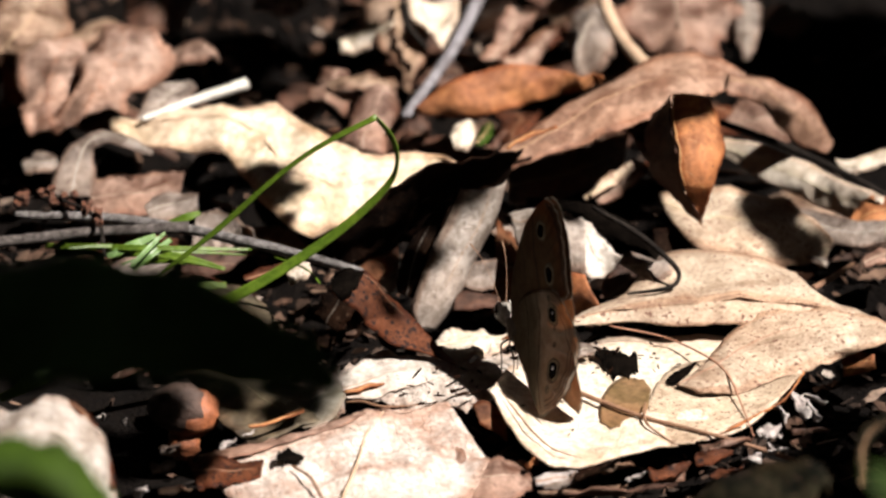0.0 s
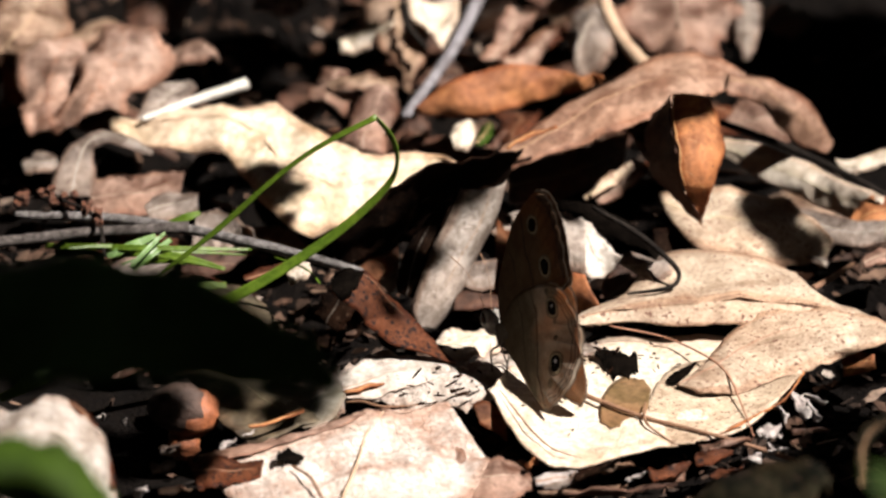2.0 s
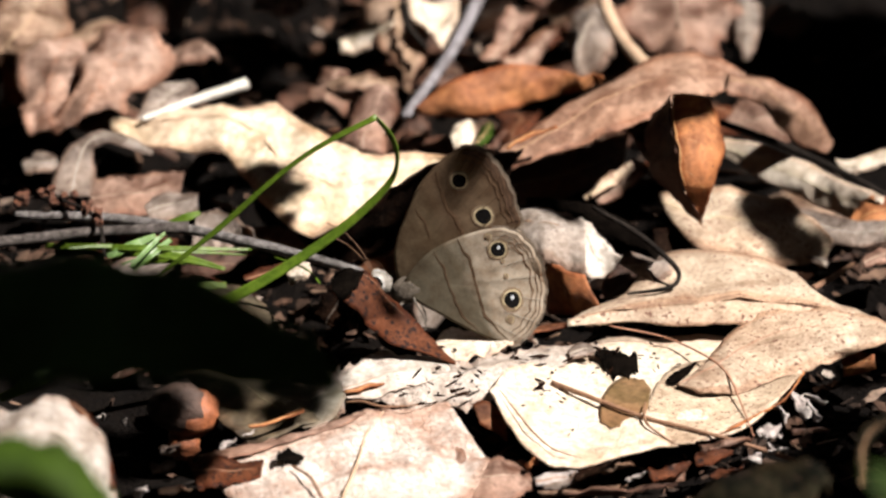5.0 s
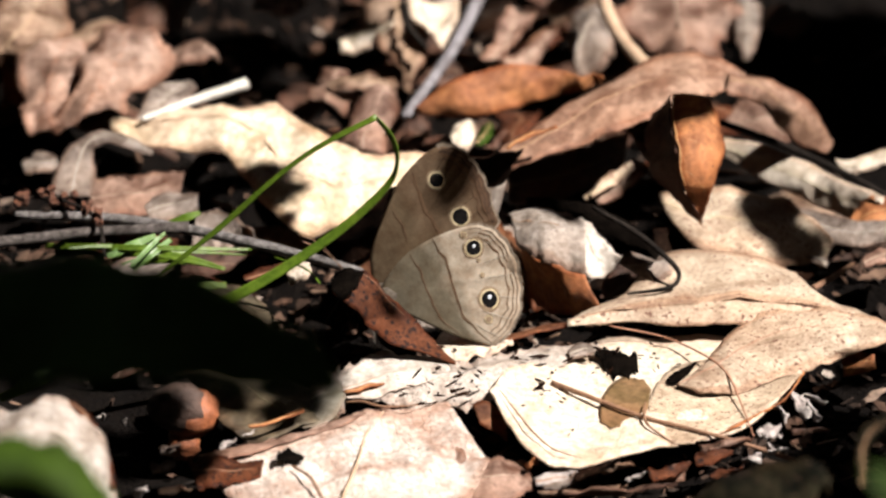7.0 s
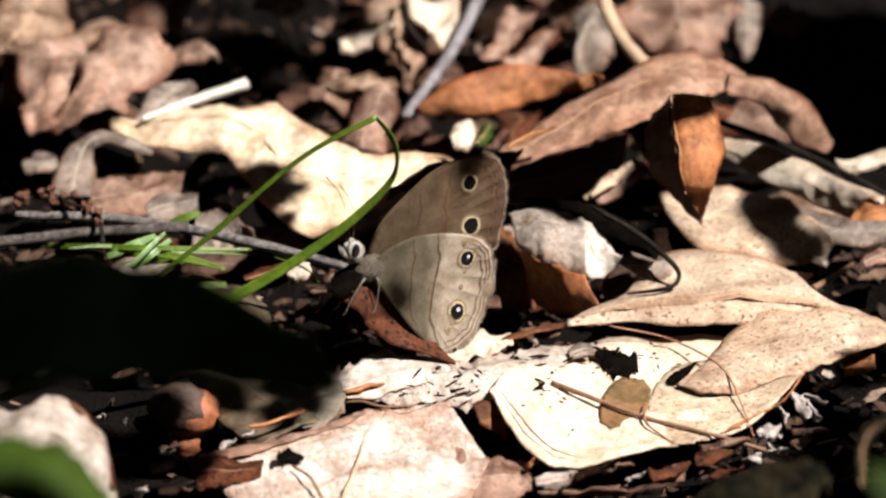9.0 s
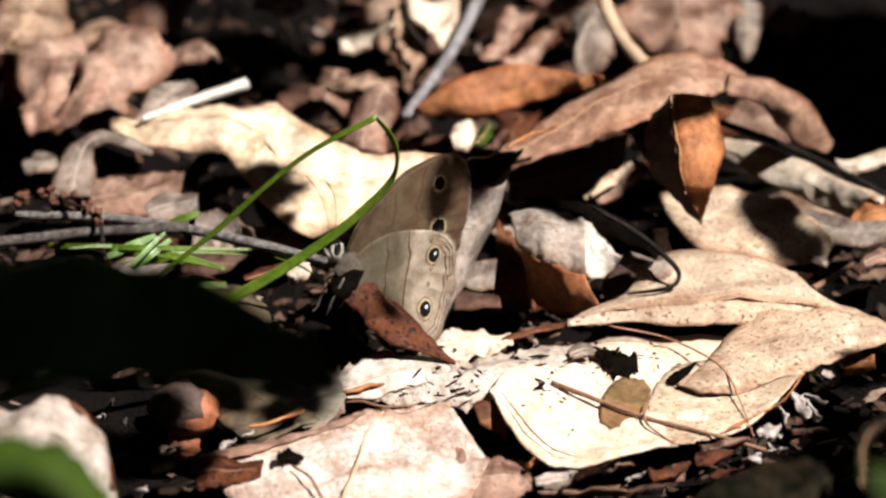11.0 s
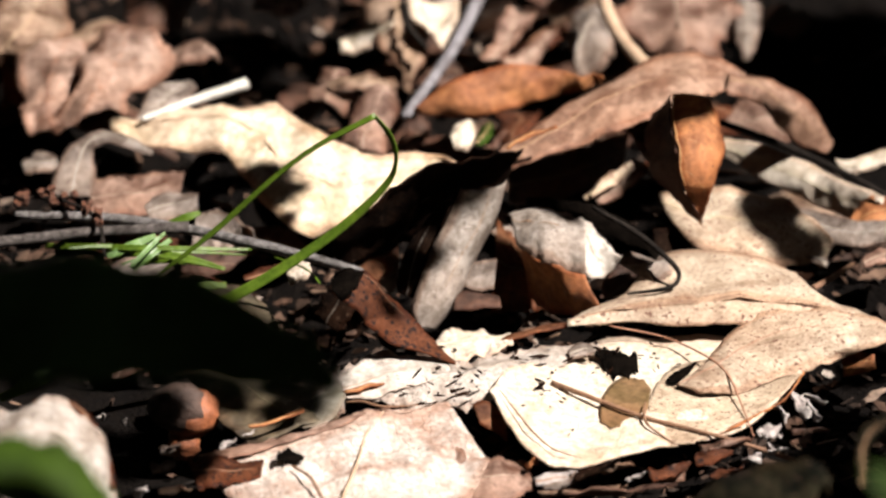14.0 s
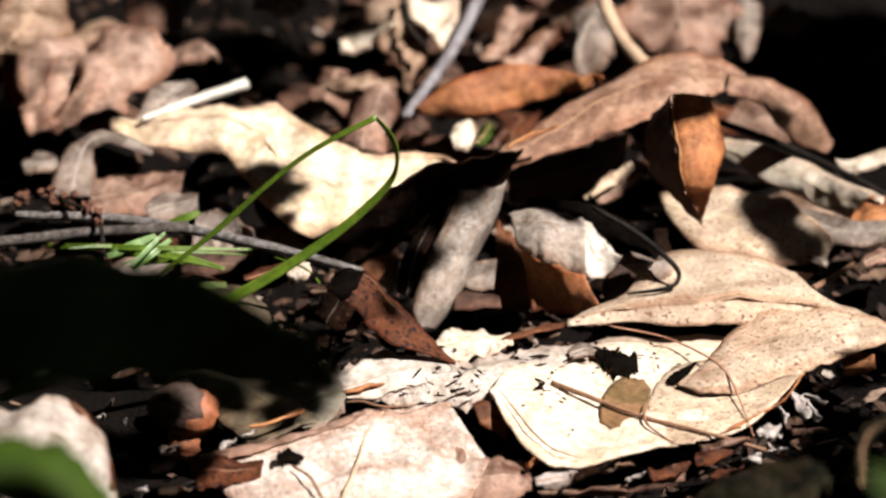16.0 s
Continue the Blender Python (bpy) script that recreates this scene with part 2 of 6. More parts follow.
def spline(points, count):
    """Catmull-Rom through the points, count samples."""
    p = [Vector(q) for q in points]
    if len(p) == 2:
        return [p[0].lerp(p[1], i / (count - 1)) for i in range(count)]
    p = [p[0] * 2 - p[1]] + p + [p[-1] * 2 - p[-2]]
    out = []
    for i in range(count):
        s = i / (count - 1) * (len(p) - 3)
        k = min(int(s), len(p) - 4)
        t = s - k
        a, b, c, d = p[k:k + 4]
        out.append(0.5 * (2 * b + (c - a) * t + (2 * a - 5 * b + 4 * c - d) * t * t + (3 * b - a - 3 * c + d) * t ** 3))
    return out


def tube(name, points, radii, mat, parent=None, sides=8, count=24, rough=0.0, home=None):
    """A round stem through the points (mm), its radii spread along it."""
    c = [q * MM for q in spline(points, count)]
    home = home or Vector((0, 0, 0))
    rad = spline([(r, 0, 0) for r in radii], count)
    verts, faces = [], []
    up = Vector((0.13, 0.2, 0.97))
    for i, q in enumerate(c):
        d = (c[min(i + 1, count - 1)] - c[max(i - 1, 0)]).normalized()
        s = d.cross(up)
        s = s.normalized() if s.length > 1e-6 else Vector((1, 0, 0))
        w = s.cross(d)
        for k in range(sides):
            a = 2 * math.pi * k / sides
            r = max(rad[i].x, 0.01) * MM * (1 + rough * noise.noise((q / MM) * 0.6 + Vector((a * 2, 0, 0))))
            verts.append(q + (s * math.cos(a) + w * math.sin(a)) * r - home)
    for i in range(count - 1):
        for k in range(sides):
            k2 = (k + 1) % sides
            faces.append((i * sides + k, i * sides + k2, (i + 1) * sides + k2, (i + 1) * sides + k))
    faces.append(tuple(range(sides))[::-1])
    faces.append(tuple((count - 1) * sides + k for k in range(sides)))
    return mesh_object(name, verts, faces, mat, parent)


def root(name, place, label, category, group=""):
    ob = new(name)
    ob.empty_display_size = 0.002
    ob.location = place
    return tagged(ob, label, category, group)


def leaf(left, right, mat, label, bulge=0.06, wave=0.7, ruffle=0.10, curl=0.0, ragged=0.012, rib=0.5, veins=0, ribw=0.16, thick=0.22, seed=0, veinmat=None, name="dead_leaf", along=34, across=12, lobes=None, stalk=None, tatter=0.0, onto=None):
    """A leaf blade between its two edges (mm), bowed by bulge, crinkled by wave, with frayed edges, midrib, side veins and stalk."""
    rnd = random.Random(seed + 17)
    lft, rgt = spline(left, along), spline(right, along)
    off = Vector((rnd.uniform(0, 90), rnd.uniform(0, 90), rnd.uniform(0, 90)))

    def normal(i):
        t = (lft[min(i + 1, along - 1)] + rgt[min(i + 1, along - 1)]) - (lft[max(i - 1, 0)] + rgt[max(i - 1, 0)])
        nn = t.cross(rgt[i] - lft[i])
        nn = nn.normalized() if nn.length > 1e-9 else Vector((0, 0, 1))
        return -nn if nn.z < 0 else nn

    norms = [normal(i) for i in range(along)]

    def spot(i, v):
        w = rgt[i] - lft[i]
        if lobes:
            v = 0.5 + (v - 0.5) * (1 + lobes[1] * math.sin(i / (along - 1) * lobes[0] * 2 * math.pi + (2.2 if v > 0.5 else 0.0)))
        q = lft[i] + w * v
        fray = max(0.0, abs(v - 0.5) * 2 - 0.6) / 0.4
        q = q + w.normalized() * (fray * (1 if v > 0.5 else -1) * ragged * 40 * (noise.noise(Vector((i * 0.21, v * 3, 0)) + off) + 0.4 * noise.noise(Vector((i * 0.83, v * 3, 7)) + off))) if w.length > 1e-6 else q
        lift = bulge * w.length * 4 * v * (1 - v)
        crease = wave * (noise.noise(q * 0.16 + off) * 1.3 + 0.45 * noise.noise(q * 0.55 + off))
        out_ = abs(2 * v - 1)
        frill = ruffle * w.length * out_ ** 2 * (noise.noise(Vector((i * 0.16, 5.0 if v > 0.5 else 1.0, 0)) + off) + 0.5 * noise.noise(Vector((i * 0.45, 9.0 if v > 0.5 else 3.0, 0)) + off))
        return q + norms[i] * (lift + crease + frill + curl * w.length * out_ ** 4)

    home = sum((lft[i] + rgt[i] for i in range(along)), Vector()) / (2 * along)
    base = onto or root(name, home * MM, label, "leaf", "fallen leaves")
    if onto:
        home = onto.location / MM
    verts, uvs, faces = [], [], []
    for i in range(along):
        for j in range(across):
            v = j / (across - 1)
            verts.append((spot(i, v) - home) * MM)
            uvs.append((i / (along - 1) * 3.0, v))
    for i in range(along - 1):
        for j in range(across - 1):
            if tatter and noise.noise(Vector((i * 9.0 / along * 3.2, j / across * 8.0, 0)) + off) + 0.5 * noise.noise(Vector((i * 31.0 / along * 3.2, j / across * 27.0, 4)) + off) > tatter:
                continue
            a = i * across + j
            faces.append((a, a + 1, a + across + 1, a + across))
    blade = mesh_object("lobe" if onto else "blade", verts, faces, mat, base, uvs)
    so = blade.modifiers.new("thickness", "SOLIDIFY")
    so.thickness, so.offset = thick * MM, 0
    vm = veinmat or VEIN_OF.get(mat.name, VEIN)
    if rib is not None:
        pts = [spot(i, rib) + norms[i] * 0.06 for i in range(along)]
        tube("midrib", pts, [ribw, ribw * 0.8, ribw * 0.3], vm, base, 6, along, home=home * MM)
    if veins:
        for k in range(veins):
            i0 = int((0.08 + 0.8 * k / veins) * (along - 1))
            for side in (-1, 1):
                v1 = 0.97 if side > 0 else 0.03
                n_ = 7
                pts = []
                for s in range(n_):
                    f = s / (n_ - 1)
                    ii = min(along - 1, round(i0 + f * f * along * 0.12 + f * along * 0.06))
                    pts.append(spot(ii, rib + (v1 - rib) * f) + norms[ii] * 0.06)
                tube("vein", pts, [ribw * 0.42, ribw * 0.3, ribw * 0.12], vm, base, 5, 14, home=home * MM)
    if stalk:
        tube("leaf_stalk", stalk, [ribw * 1.5, ribw * 1.1, ribw * 1.3], STEM, base, 8, 20, 0.2, home=home * MM)
    return base


def stick(points, radii, mat, label, name="twig", rough=0.15, category="twig", sides=10, knots=()):
    pts = [Vector(p) for p in points]
    home = pts[len(pts) // 2] * MM
    base = root(name, home, label, category, "twigs and stalks")
    tube("bark" if category == "twig" else "stalk", points, radii, mat, base, sides, 36, rough, home=home)
    for kx, ky, kz, kr in knots:
        ball("knot", Vector((kx, ky, kz)) * MM - home, (kr * MM, kr * MM * 0.8, kr * MM * 0.8), mat, base, 0.25)
    return base


def ball(name, place, radii, mat, parent, lumps=0.0, seed=0, segs=14):
    """A lumpy rounded body; place and radii in metres."""
    bm = bmesh.new()
    bmesh.ops.create_uvsphere(bm, u_segments=segs, v_segments=max(6, segs * 2 // 3), radius=1)
    for v in bm.verts:
        k = 1 + lumps * noise.noise(v.co * 2.1 + Vector((seed * 7.3, 3.1, 0)))
        v.co = Vector((v.co.x * radii[0], v.co.y * radii[1], v.co.z * radii[2])) * k + Vector(place)
    me = bpy.data.meshes.new(name)
    bm.to_mesh(me)
    bm.free()
    me.polygons.foreach_set("use_smooth", [True] * len(me.polygons))
    me.materials.append(mat)
    ob = new(name, me)
    ob.parent = parent
    return ob


def grass_blade(points, widths, mat, label, fold=0.25, thick=0.16, face=(0, -0.75, 0.65)):
    """A folded grass blade along the points (mm) with widths along it."""
    count = 44
    c = spline(points, count)
    wd = spline([(w, 0, 0) for w in widths], count)
    home = c[0]
    base = root("grass_blade", home * MM, label, "grass", "grass blades")
    verts, uvs, faces = [], [], []
    fv = Vector(face).normalized()
    for i, q in enumerate(c):
        d = (c[min(i + 1, count - 1)] - c[max(i - 1, 0)]).normalized()
        s = d.cross(fv)
        s = s.normalized() if s.length > 0.05 else Vector((1, 0, 0))
        nn = s.cross(d)
        for j in range(5):
            f = j / 2 - 1
            verts.append((q + s * f * wd[i].x / 2 - nn * (1 - abs(f)) * fold * wd[i].x / 2 - home) * MM)
            uvs.append((i / count * 8, j / 4))
    for i in range(count - 1):
        for j in range(4):
            a = i * 5 + j
            faces.append((a, a + 1, a + 6, a + 5))
    ob = mesh_object("blade", verts, faces, mat, base, uvs)
    so = ob.modifiers.new("thickness", "SOLIDIFY")
    so.thickness, so.offset = thick * MM, 0
    return base


# ---- ground: humus painted shade-black, crumbly near the litter, flat beyond ----
def build_ground():
    xs = [-40, -8, -2, -0.6, -0.3] + [-0.2 + 0.004 * i for i in range(101)] + [0.3, 0.6, 2, 8, 40]
    ys = [-40, -8, -2, -0.9, -0.4] + [-0.24 + 0.004 * i for i in range(141)] + [0.45, 0.7, 2, 8, 40]
    verts, faces = [], []
    for y in ys:
        for x in xs:
            near = max(abs(x) - 0.2, abs(y) - 0.3)
            k = 1.0 if near < 0 else max(0.0, 1 - near * 3)
            q = Vector((x, y, 0)) * 60
            z = -0.0045 + k * (0.004 * noise.noise(q) + 0.002 * noise.noise(q * 3.1))
            verts.append((x, y, z))
    w = len(xs)
    for j in range(len(ys) - 1):
        for i in range(w - 1):
            a = j * w + i
            faces.append((a, a + 1, a + w + 1, a + w))
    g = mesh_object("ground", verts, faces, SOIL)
    tagged(g, "crumbly humus soil under the leaf litter, painted shade-black", "ground", kind="structure")


build_ground()


# ---- unseen canopy, added to cut the sky light: it closes the sky but for a gap where the sun comes through ----
def unseen_canopy():
    rnd = np.random.default_rng(5)
    verts, faces = [], []
    for k in range(26000):
        z = rnd.uniform(0.03, 1.0)
        a = rnd.uniform(0, 2 * math.pi)
        r = rnd.uniform(7.0, 10.0)
        h = math.sqrt(1 - z * z)
        d = Vector((h * math.cos(a), h * math.sin(a), z))
        if d.angle(SUN_DIR) < radians(9 + 3 * rnd.uniform()):
            continue
        c = d * r
        u = Vector(rnd.normal(size=3)).normalized()
        v = u.cross(d * 0.8 + Vector(rnd.normal(size=3)) * 0.35).normalized()
        s = rnd.uniform(0.25, 0.5)
        b = len(verts)
        verts += [c - u * s, c - v * s * 0.5 + u * s * 0.1, c + u * s, c + v * s * 0.5 + u * s * 0.1]
        faces.append((b, b + 1, b + 2, b + 3))
    w = mesh_object("unseen_canopy", verts, faces, CANOPY, smooth=False)
    tagged(w, "unseen green canopy added to cut the sky light", "trees", kind="stuff")


unseen_canopy()

# ---- leaves, twigs and grass (mm) ----

# the far litter
leaf([(-69.5, 44.1, 12.0), (-66.5, 50.1, 14.0), (-63.6, 60.5, 16.0)],
     [(-60.6, 45.7, 10.0), (-54.5, 50.6, 12.0), (-55.9, 65.4, 14.0)],
     TAN, 'pale beige dead leaf with brown rim, soft with decay', bulge=0.12, wave=2.2, veins=4, ribw=0.22, seed=1)
leaf([(-64.5, 39.8, 4.0), (-64.8, 54.2, 6.0), (-63.6, 55.9, 8.0)],
     [(-61.3, 41.9, 4.0), (-60.9, 52.0, 6.0), (-59.4, 55.9, 8.0)],
     ORANGE, 'brown curled leaf lying under a pale leaf', wave=2.2, veins=4, ribw=0.22, seed=2)
oak = leaf([(-59.3, 24.0, 7.5), (-61.7, 34.0, 10.0), (-59.2, 46.0, 11.2), (-56.2, 50.0, 11.2)],
     [(-52.7, 24.0, 8.3), (-52.5, 30.0, 9.8), (-51.3, 38.0, 11.9), (-52.3, 46.0, 10.8)],
     OAK, 'pinkish brown lobed oak leaf', bulge=0.08, ragged=0.02, lobes=(2.4, 0.22), wave=2.2, veins=4, veinmat=REDVEIN, seed=3)
leaf([(-55.9, 22.0, 8.6), (-54.3, 30.0, 11.3), (-52.4, 38.0, 12.6), (-48.9, 44.0, 16.1)],
     [(-46.2, 24.0, 10.7), (-42.6, 33.0, 11.3), (-39.6, 41.0, 14.4), (-46.6, 44.0, 16.1)],
     OAK, 'lobe of the same leaf', onto=oak, bulge=0.16, ragged=0.02, lobes=(2.0, 0.25), wave=2.2, veins=4, veinmat=REDVEIN, seed=4)
leaf([(-41.6, 57.2, 7.0), (-37.0, 58.7, 7.0), (-32.8, 55.0, 7.0)],
     [(-41.5, 53.8, 6.0), (-36.9, 53.8, 6.0), (-32.4, 54.6, 6.0)],
     PINK, 'slender pinkish leaf stub among litter', bulge=0.25, wave=2.2, seed=5)
leaf([(-44.6, 24.9, 9.0), (-41.2, 34.1, 10.0), (-37.2, 35.9, 11.0)],
     [(-42.6, 25.2, 8.0), (-37.8, 29.1, 9.0), (-35.5, 33.0, 10.0)],
     GREY, 'bleached white leaf scrap beside a stick', wave=2.2, seed=6)
stick([(-43.2, 20.9, 11.0), (-36.1, 25.2, 12.0), (-28.3, 29.5, 13.0)], (0.45, 0.7, 0.85), WHITESTICK, 'peeled white stick lying sunlit', name='white_stick')
leaf([(-47.2, 87.6, 4.0), (-47.7, 76.2, 5.0), (-44.7, 65.0, 6.0)],
     [(-37.0, 87.6, 4.0), (-38.4, 76.5, 4.0), (-40.7, 70.1, 3.0)],
     BROWN, 'dark brown leaf in shade', bulge=0.15, wave=2.2, veins=4, ribw=0.22, seed=7)
leaf([(-28.3, 80.5, 6.0), (-27.8, 74.9, 6.0), (-24.8, 72.7, 6.0)],
     [(-19.0, 82.7, 6.0), (-20.6, 77.1, 6.0), (-23.9, 72.0, 6.0)],
     TAN, 'pale tan leaf fragment', wave=2.2, veins=4, ribw=0.22, seed=8)

# big pale arching leaf
leaf([(-47.5, 25.6, 9.0), (-39.3, 25.0, 11.0), (-31.1, 21.6, 13.0), (-25.0, 22.8, 13.0), (-19.3, 14.4, 12.0), (-13.2, 11.4, 10.0), (-6.8, 10.9, 10.0), (1.7, 8.7, 10.0)],
     [(-47.3, 21.0, 8.5), (-39.8, 14.1, 9.5), (-31.3, 11.8, 10.5), (-27.5, 3.9, 8.0), (-21.0, -8.1, 5.0), (-14.6, -4.2, 5.0), (-6.7, 4.4, 6.0), (1.8, 9.6, 9.0)],
     STRAWLEAF, 'large pale straw-coloured leaf, arched and sunlit', bulge=0.06, wave=1.4, ragged=0.02, rib=0.5, seed=9)
leaf([(-56.0, 9.0, 4.0), (-54.4, 11.6, 9.0), (-50.7, 14.4, 11.5), (-45.9, 15.5, 11.0), (-41.2, 12.9, 9.5)],
     [(-49.8, 9.0, 4.0), (-49.6, 12.1, 7.5), (-49.8, 13.0, 10.0), (-47.4, 13.2, 10.5), (-41.5, 12.4, 9.0)],
     GREY, 'grey curled leaf arching over a gap', bulge=0.15, seed=10)
leaf([(-50.0, 15.5, 4.0), (-43.1, 15.2, 5.0), (-36.8, 14.9, 6.0)],
     [(-50.8, 3.3, 3.0), (-42.1, 5.7, 3.0), (-37.5, 10.0, 4.0)],
     PINK, 'pink-brown leaf lying flat in the gap', bulge=0.05, seed=11)
leaf([(-60.5, 19.9, 5.0), (-57.9, 20.2, 6.0), (-55.4, 18.6, 6.0)],
     [(-59.7, 15.2, 5.0), (-57.3, 15.2, 5.0), (-54.9, 17.2, 5.0)],
     GREY, 'small pale dead leaf chip', seed=12)
leaf([(-42.3, 1.5, 6.0), (-39.5, 3.8, 7.0), (-34.7, 3.2, 7.0)],
     [(-41.4, -1.2, 5.0), (-37.8, -0.8, 5.0), (-34.7, 0.1, 6.0)],
     GREY, 'grey crumpled leaf behind the twig', bulge=0.15, seed=13)
leaf([(-34.6, -0.5, 6.0), (-30.6, -2.2, 7.0), (-27.2, -11.0, 8.0)],
     [(-35.3, -8.5, 3.0), (-30.5, -9.5, 3.0), (-26.9, -8.8, 4.0)],
     GREY, 'grey speckled leaf behind the twig', bulge=0.12, seed=14)
leaf([(-36.0, -11.0, 5.0), (-31.9, -13.0, 5.0), (-27.2, -13.0, 5.0)],
     [(-36.7, -15.3, 3.0), (-32.7, -16.2, 3.0), (-30.4, -14.3, 3.0)],
     BROWN, 'brown leaf scrap in shade', seed=15)

# tangle at the top
leaf([(-15.3, 54.5, 9.0), (-12.0, 57.6, 10.0), (-7.4, 59.5, 11.0)],
     [(-14.9, 52.6, 8.0), (-11.1, 53.9, 9.0), (-7.0, 55.8, 10.0)],
     CREAM, 'pale tapered leaf, sunlit', bulge=0.2, wave=2.2, veins=4, ribw=0.22, seed=16)
leaf([(-12.2, 77.8, 8.0), (-11.2, 57.8, 9.0), (-7.0, 49.4, 8.0), (-5.1, 44.6, 6.0)],
     [(-2.5, 77.8, 8.0), (-2.0, 60.2, 8.0), (-3.2, 49.7, 7.0), (-5.0, 44.4, 6.0)],
     TAN, 'beige leaf with a drawn-out tip', bulge=0.1, ragged=0.02, wave=2.2, veins=4, ribw=0.22, seed=17)
leaf([(-13.8, 69.8, 4.0), (-12.1, 74.0, 5.0), (-10.5, 80.5, 6.0)],
     [(-11.2, 61.1, 4.0), (-7.9, 67.4, 5.0), (-5.4, 80.5, 6.0)],
     PINK, 'pinkish dead leaf, folded', bulge=0.2, wave=2.2, veins=4, ribw=0.22, seed=18)
leaf([(-5.4, 68.1, 12.0), (-4.1, 54.9, 12.0), (0.5, 47.6, 11.0)],
     [(2.2, 68.1, 12.0), (2.0, 54.9, 12.0), (0.9, 47.4, 11.0)],
     CREAM, 'white curled leaf ring', bulge=-0.2, wave=2.2, veins=4, ribw=0.22, seed=19)
stick([(-6.0, 63.4, 13.0), (-5.1, 51.4, 13.0), (-2.4, 45.2, 12.0)], (0.5, 0.45, 0.35), DARKTWIG, 'thin dark curved leaf stalk', name='leaf_stalk', category='stalk')
stick([(6.3, 62.9, 15.0), (1.3, 44.1, 12.0), (-5.6, 28.7, 8.0)], (1.0, 0.85, 0.7), LAVENDER, 'grey-lavender dead twig, out of focus')
leaf([(-19.5, 41.9, 4.0), (-18.6, 49.9, 6.0), (-16.1, 51.8, 7.0)],
     [(-14.3, 39.8, 4.0), (-13.1, 45.6, 6.0), (-14.4, 50.7, 7.0)],
     PINK, 'small dead leaf scrap', bulge=0.2, wave=2.2, seed=20)
leaf([(-16.9, 45.6, 6.0), (-11.9, 45.4, 7.0), (-6.9, 46.5, 7.0)],
     [(-16.0, 43.8, 5.0), (-11.9, 42.5, 6.0), (-6.5, 44.6, 6.0)],
     TAN, 'twisted tan leaf stub', wave=2.2, seed=21)
leaf([(-15.0, 27.6, 3.0), (-13.5, 35.4, 5.0), (-11.0, 41.4, 6.0)],
     [(-8.5, 26.5, 3.0), (-6.9, 37.7, 4.0), (-6.9, 44.8, 5.0)],
     PINK, 'pinkish leaf scrap behind grass', bulge=0.2, wave=2.2, seed=22)
leaf([(-7.7, 27.6, 3.0), (-5.2, 34.6, 4.0), (-3.2, 39.8, 4.0)],
     [(-3.2, 29.2, 3.0), (-2.0, 33.5, 4.0), (-1.8, 38.7, 4.0)],
     BROWN, 'brown shaded leaf scrap', wave=2.2, seed=23)
leaf([(5.5, 54.2, 6.0), (8.0, 61.3, 8.0), (9.7, 68.7, 9.0)],
     [(8.8, 54.2, 6.0), (10.9, 58.0, 8.0), (14.0, 70.1, 8.0)],
     PINK, 'twisted dead leaf among twigs', bulge=-0.2, wave=2.2, veins=4, ribw=0.22, seed=24)
leaf([(8.4, 57.4, 6.0), (12.2, 58.5, 6.0), (14.3, 62.6, 7.0)],
     [(9.6, 53.3, 5.0), (13.8, 56.6, 5.0), (16.9, 66.1, 6.0)],
     PINK, 'narrow curled pinkish leaf', bulge=0.2, wave=2.2, veins=4, ribw=0.22, seed=25)
leaf([(14.9, 74.9, 6.0), (18.3, 78.0, 7.0), (23.3, 77.8, 8.0)],
     [(16.5, 69.4, 6.0), (20.7, 70.5, 6.0), (25.0, 73.6, 7.0)],
     TAN, 'pale leaf at the back', wave=2.2, veins=4, ribw=0.22, seed=26)
leaf([(18.0, 60.4, 7.0), (19.4, 66.8, 8.0), (22.3, 66.5, 9.0)],
     [(20.0, 53.3, 5.0), (24.2, 54.2, 6.0), (25.6, 62.4, 8.0)],
     GREY, 'grey rounded dead leaf', bulge=0.12, wave=2.2, veins=4, ribw=0.22, seed=27)
stick([(22.9, 58.3, 16.0), (25.6, 45.7, 14.0), (30.0, 36.1, 12.0)], (1.0, 1.0, 1.1), STRAW, 'thick pale tan leaf stalk', name='leaf_stalk', category='stalk')
leaf([(25.1, 80.1, 8.0), (25.7, 71.2, 8.0), (29.7, 60.7, 6.0), (34.7, 57.6, 5.0)],
     [(42.8, 80.1, 8.0), (43.3, 66.8, 8.0), (41.4, 60.7, 6.0), (35.5, 57.4, 5.0)],
     PINK, 'broad pinkish leaf at the back', bulge=0.1, wave=2.2, veins=4, ribw=0.22, lobes=(2.5, 0.22), seed=28)
leaf([(43.2, 76.0, 6.0), (43.2, 62.6, 7.0), (44.5, 57.0, 5.0)],
     [(47.5, 80.5, 6.0), (47.0, 63.7, 7.0), (45.1, 57.0, 5.0)],
     GREY, 'narrow whitish dead leaf', bulge=0.2, wave=2.2, veins=4, ribw=0.22, seed=29)
leaf([(47.9, 76.5, 4.0), (52.2, 79.8, 4.0), (55.5, 76.5, 4.0)],
     [(47.7, 72.2, 3.0), (52.0, 73.3, 3.0), (54.6, 75.6, 3.0)],
     BROWN, 'dim brown leaf scrap', wave=2.2, seed=30)
leaf([(55.0, 64.6, 3.0), (55.9, 65.2, 3.0), (56.2, 63.5, 3.0)],
     [(54.9, 60.9, 3.0), (55.6, 59.6, 3.0), (56.4, 60.9, 3.0)],
     BROWN, 'tiny dry leaf scrap', along=10, wave=2.2, seed=31)

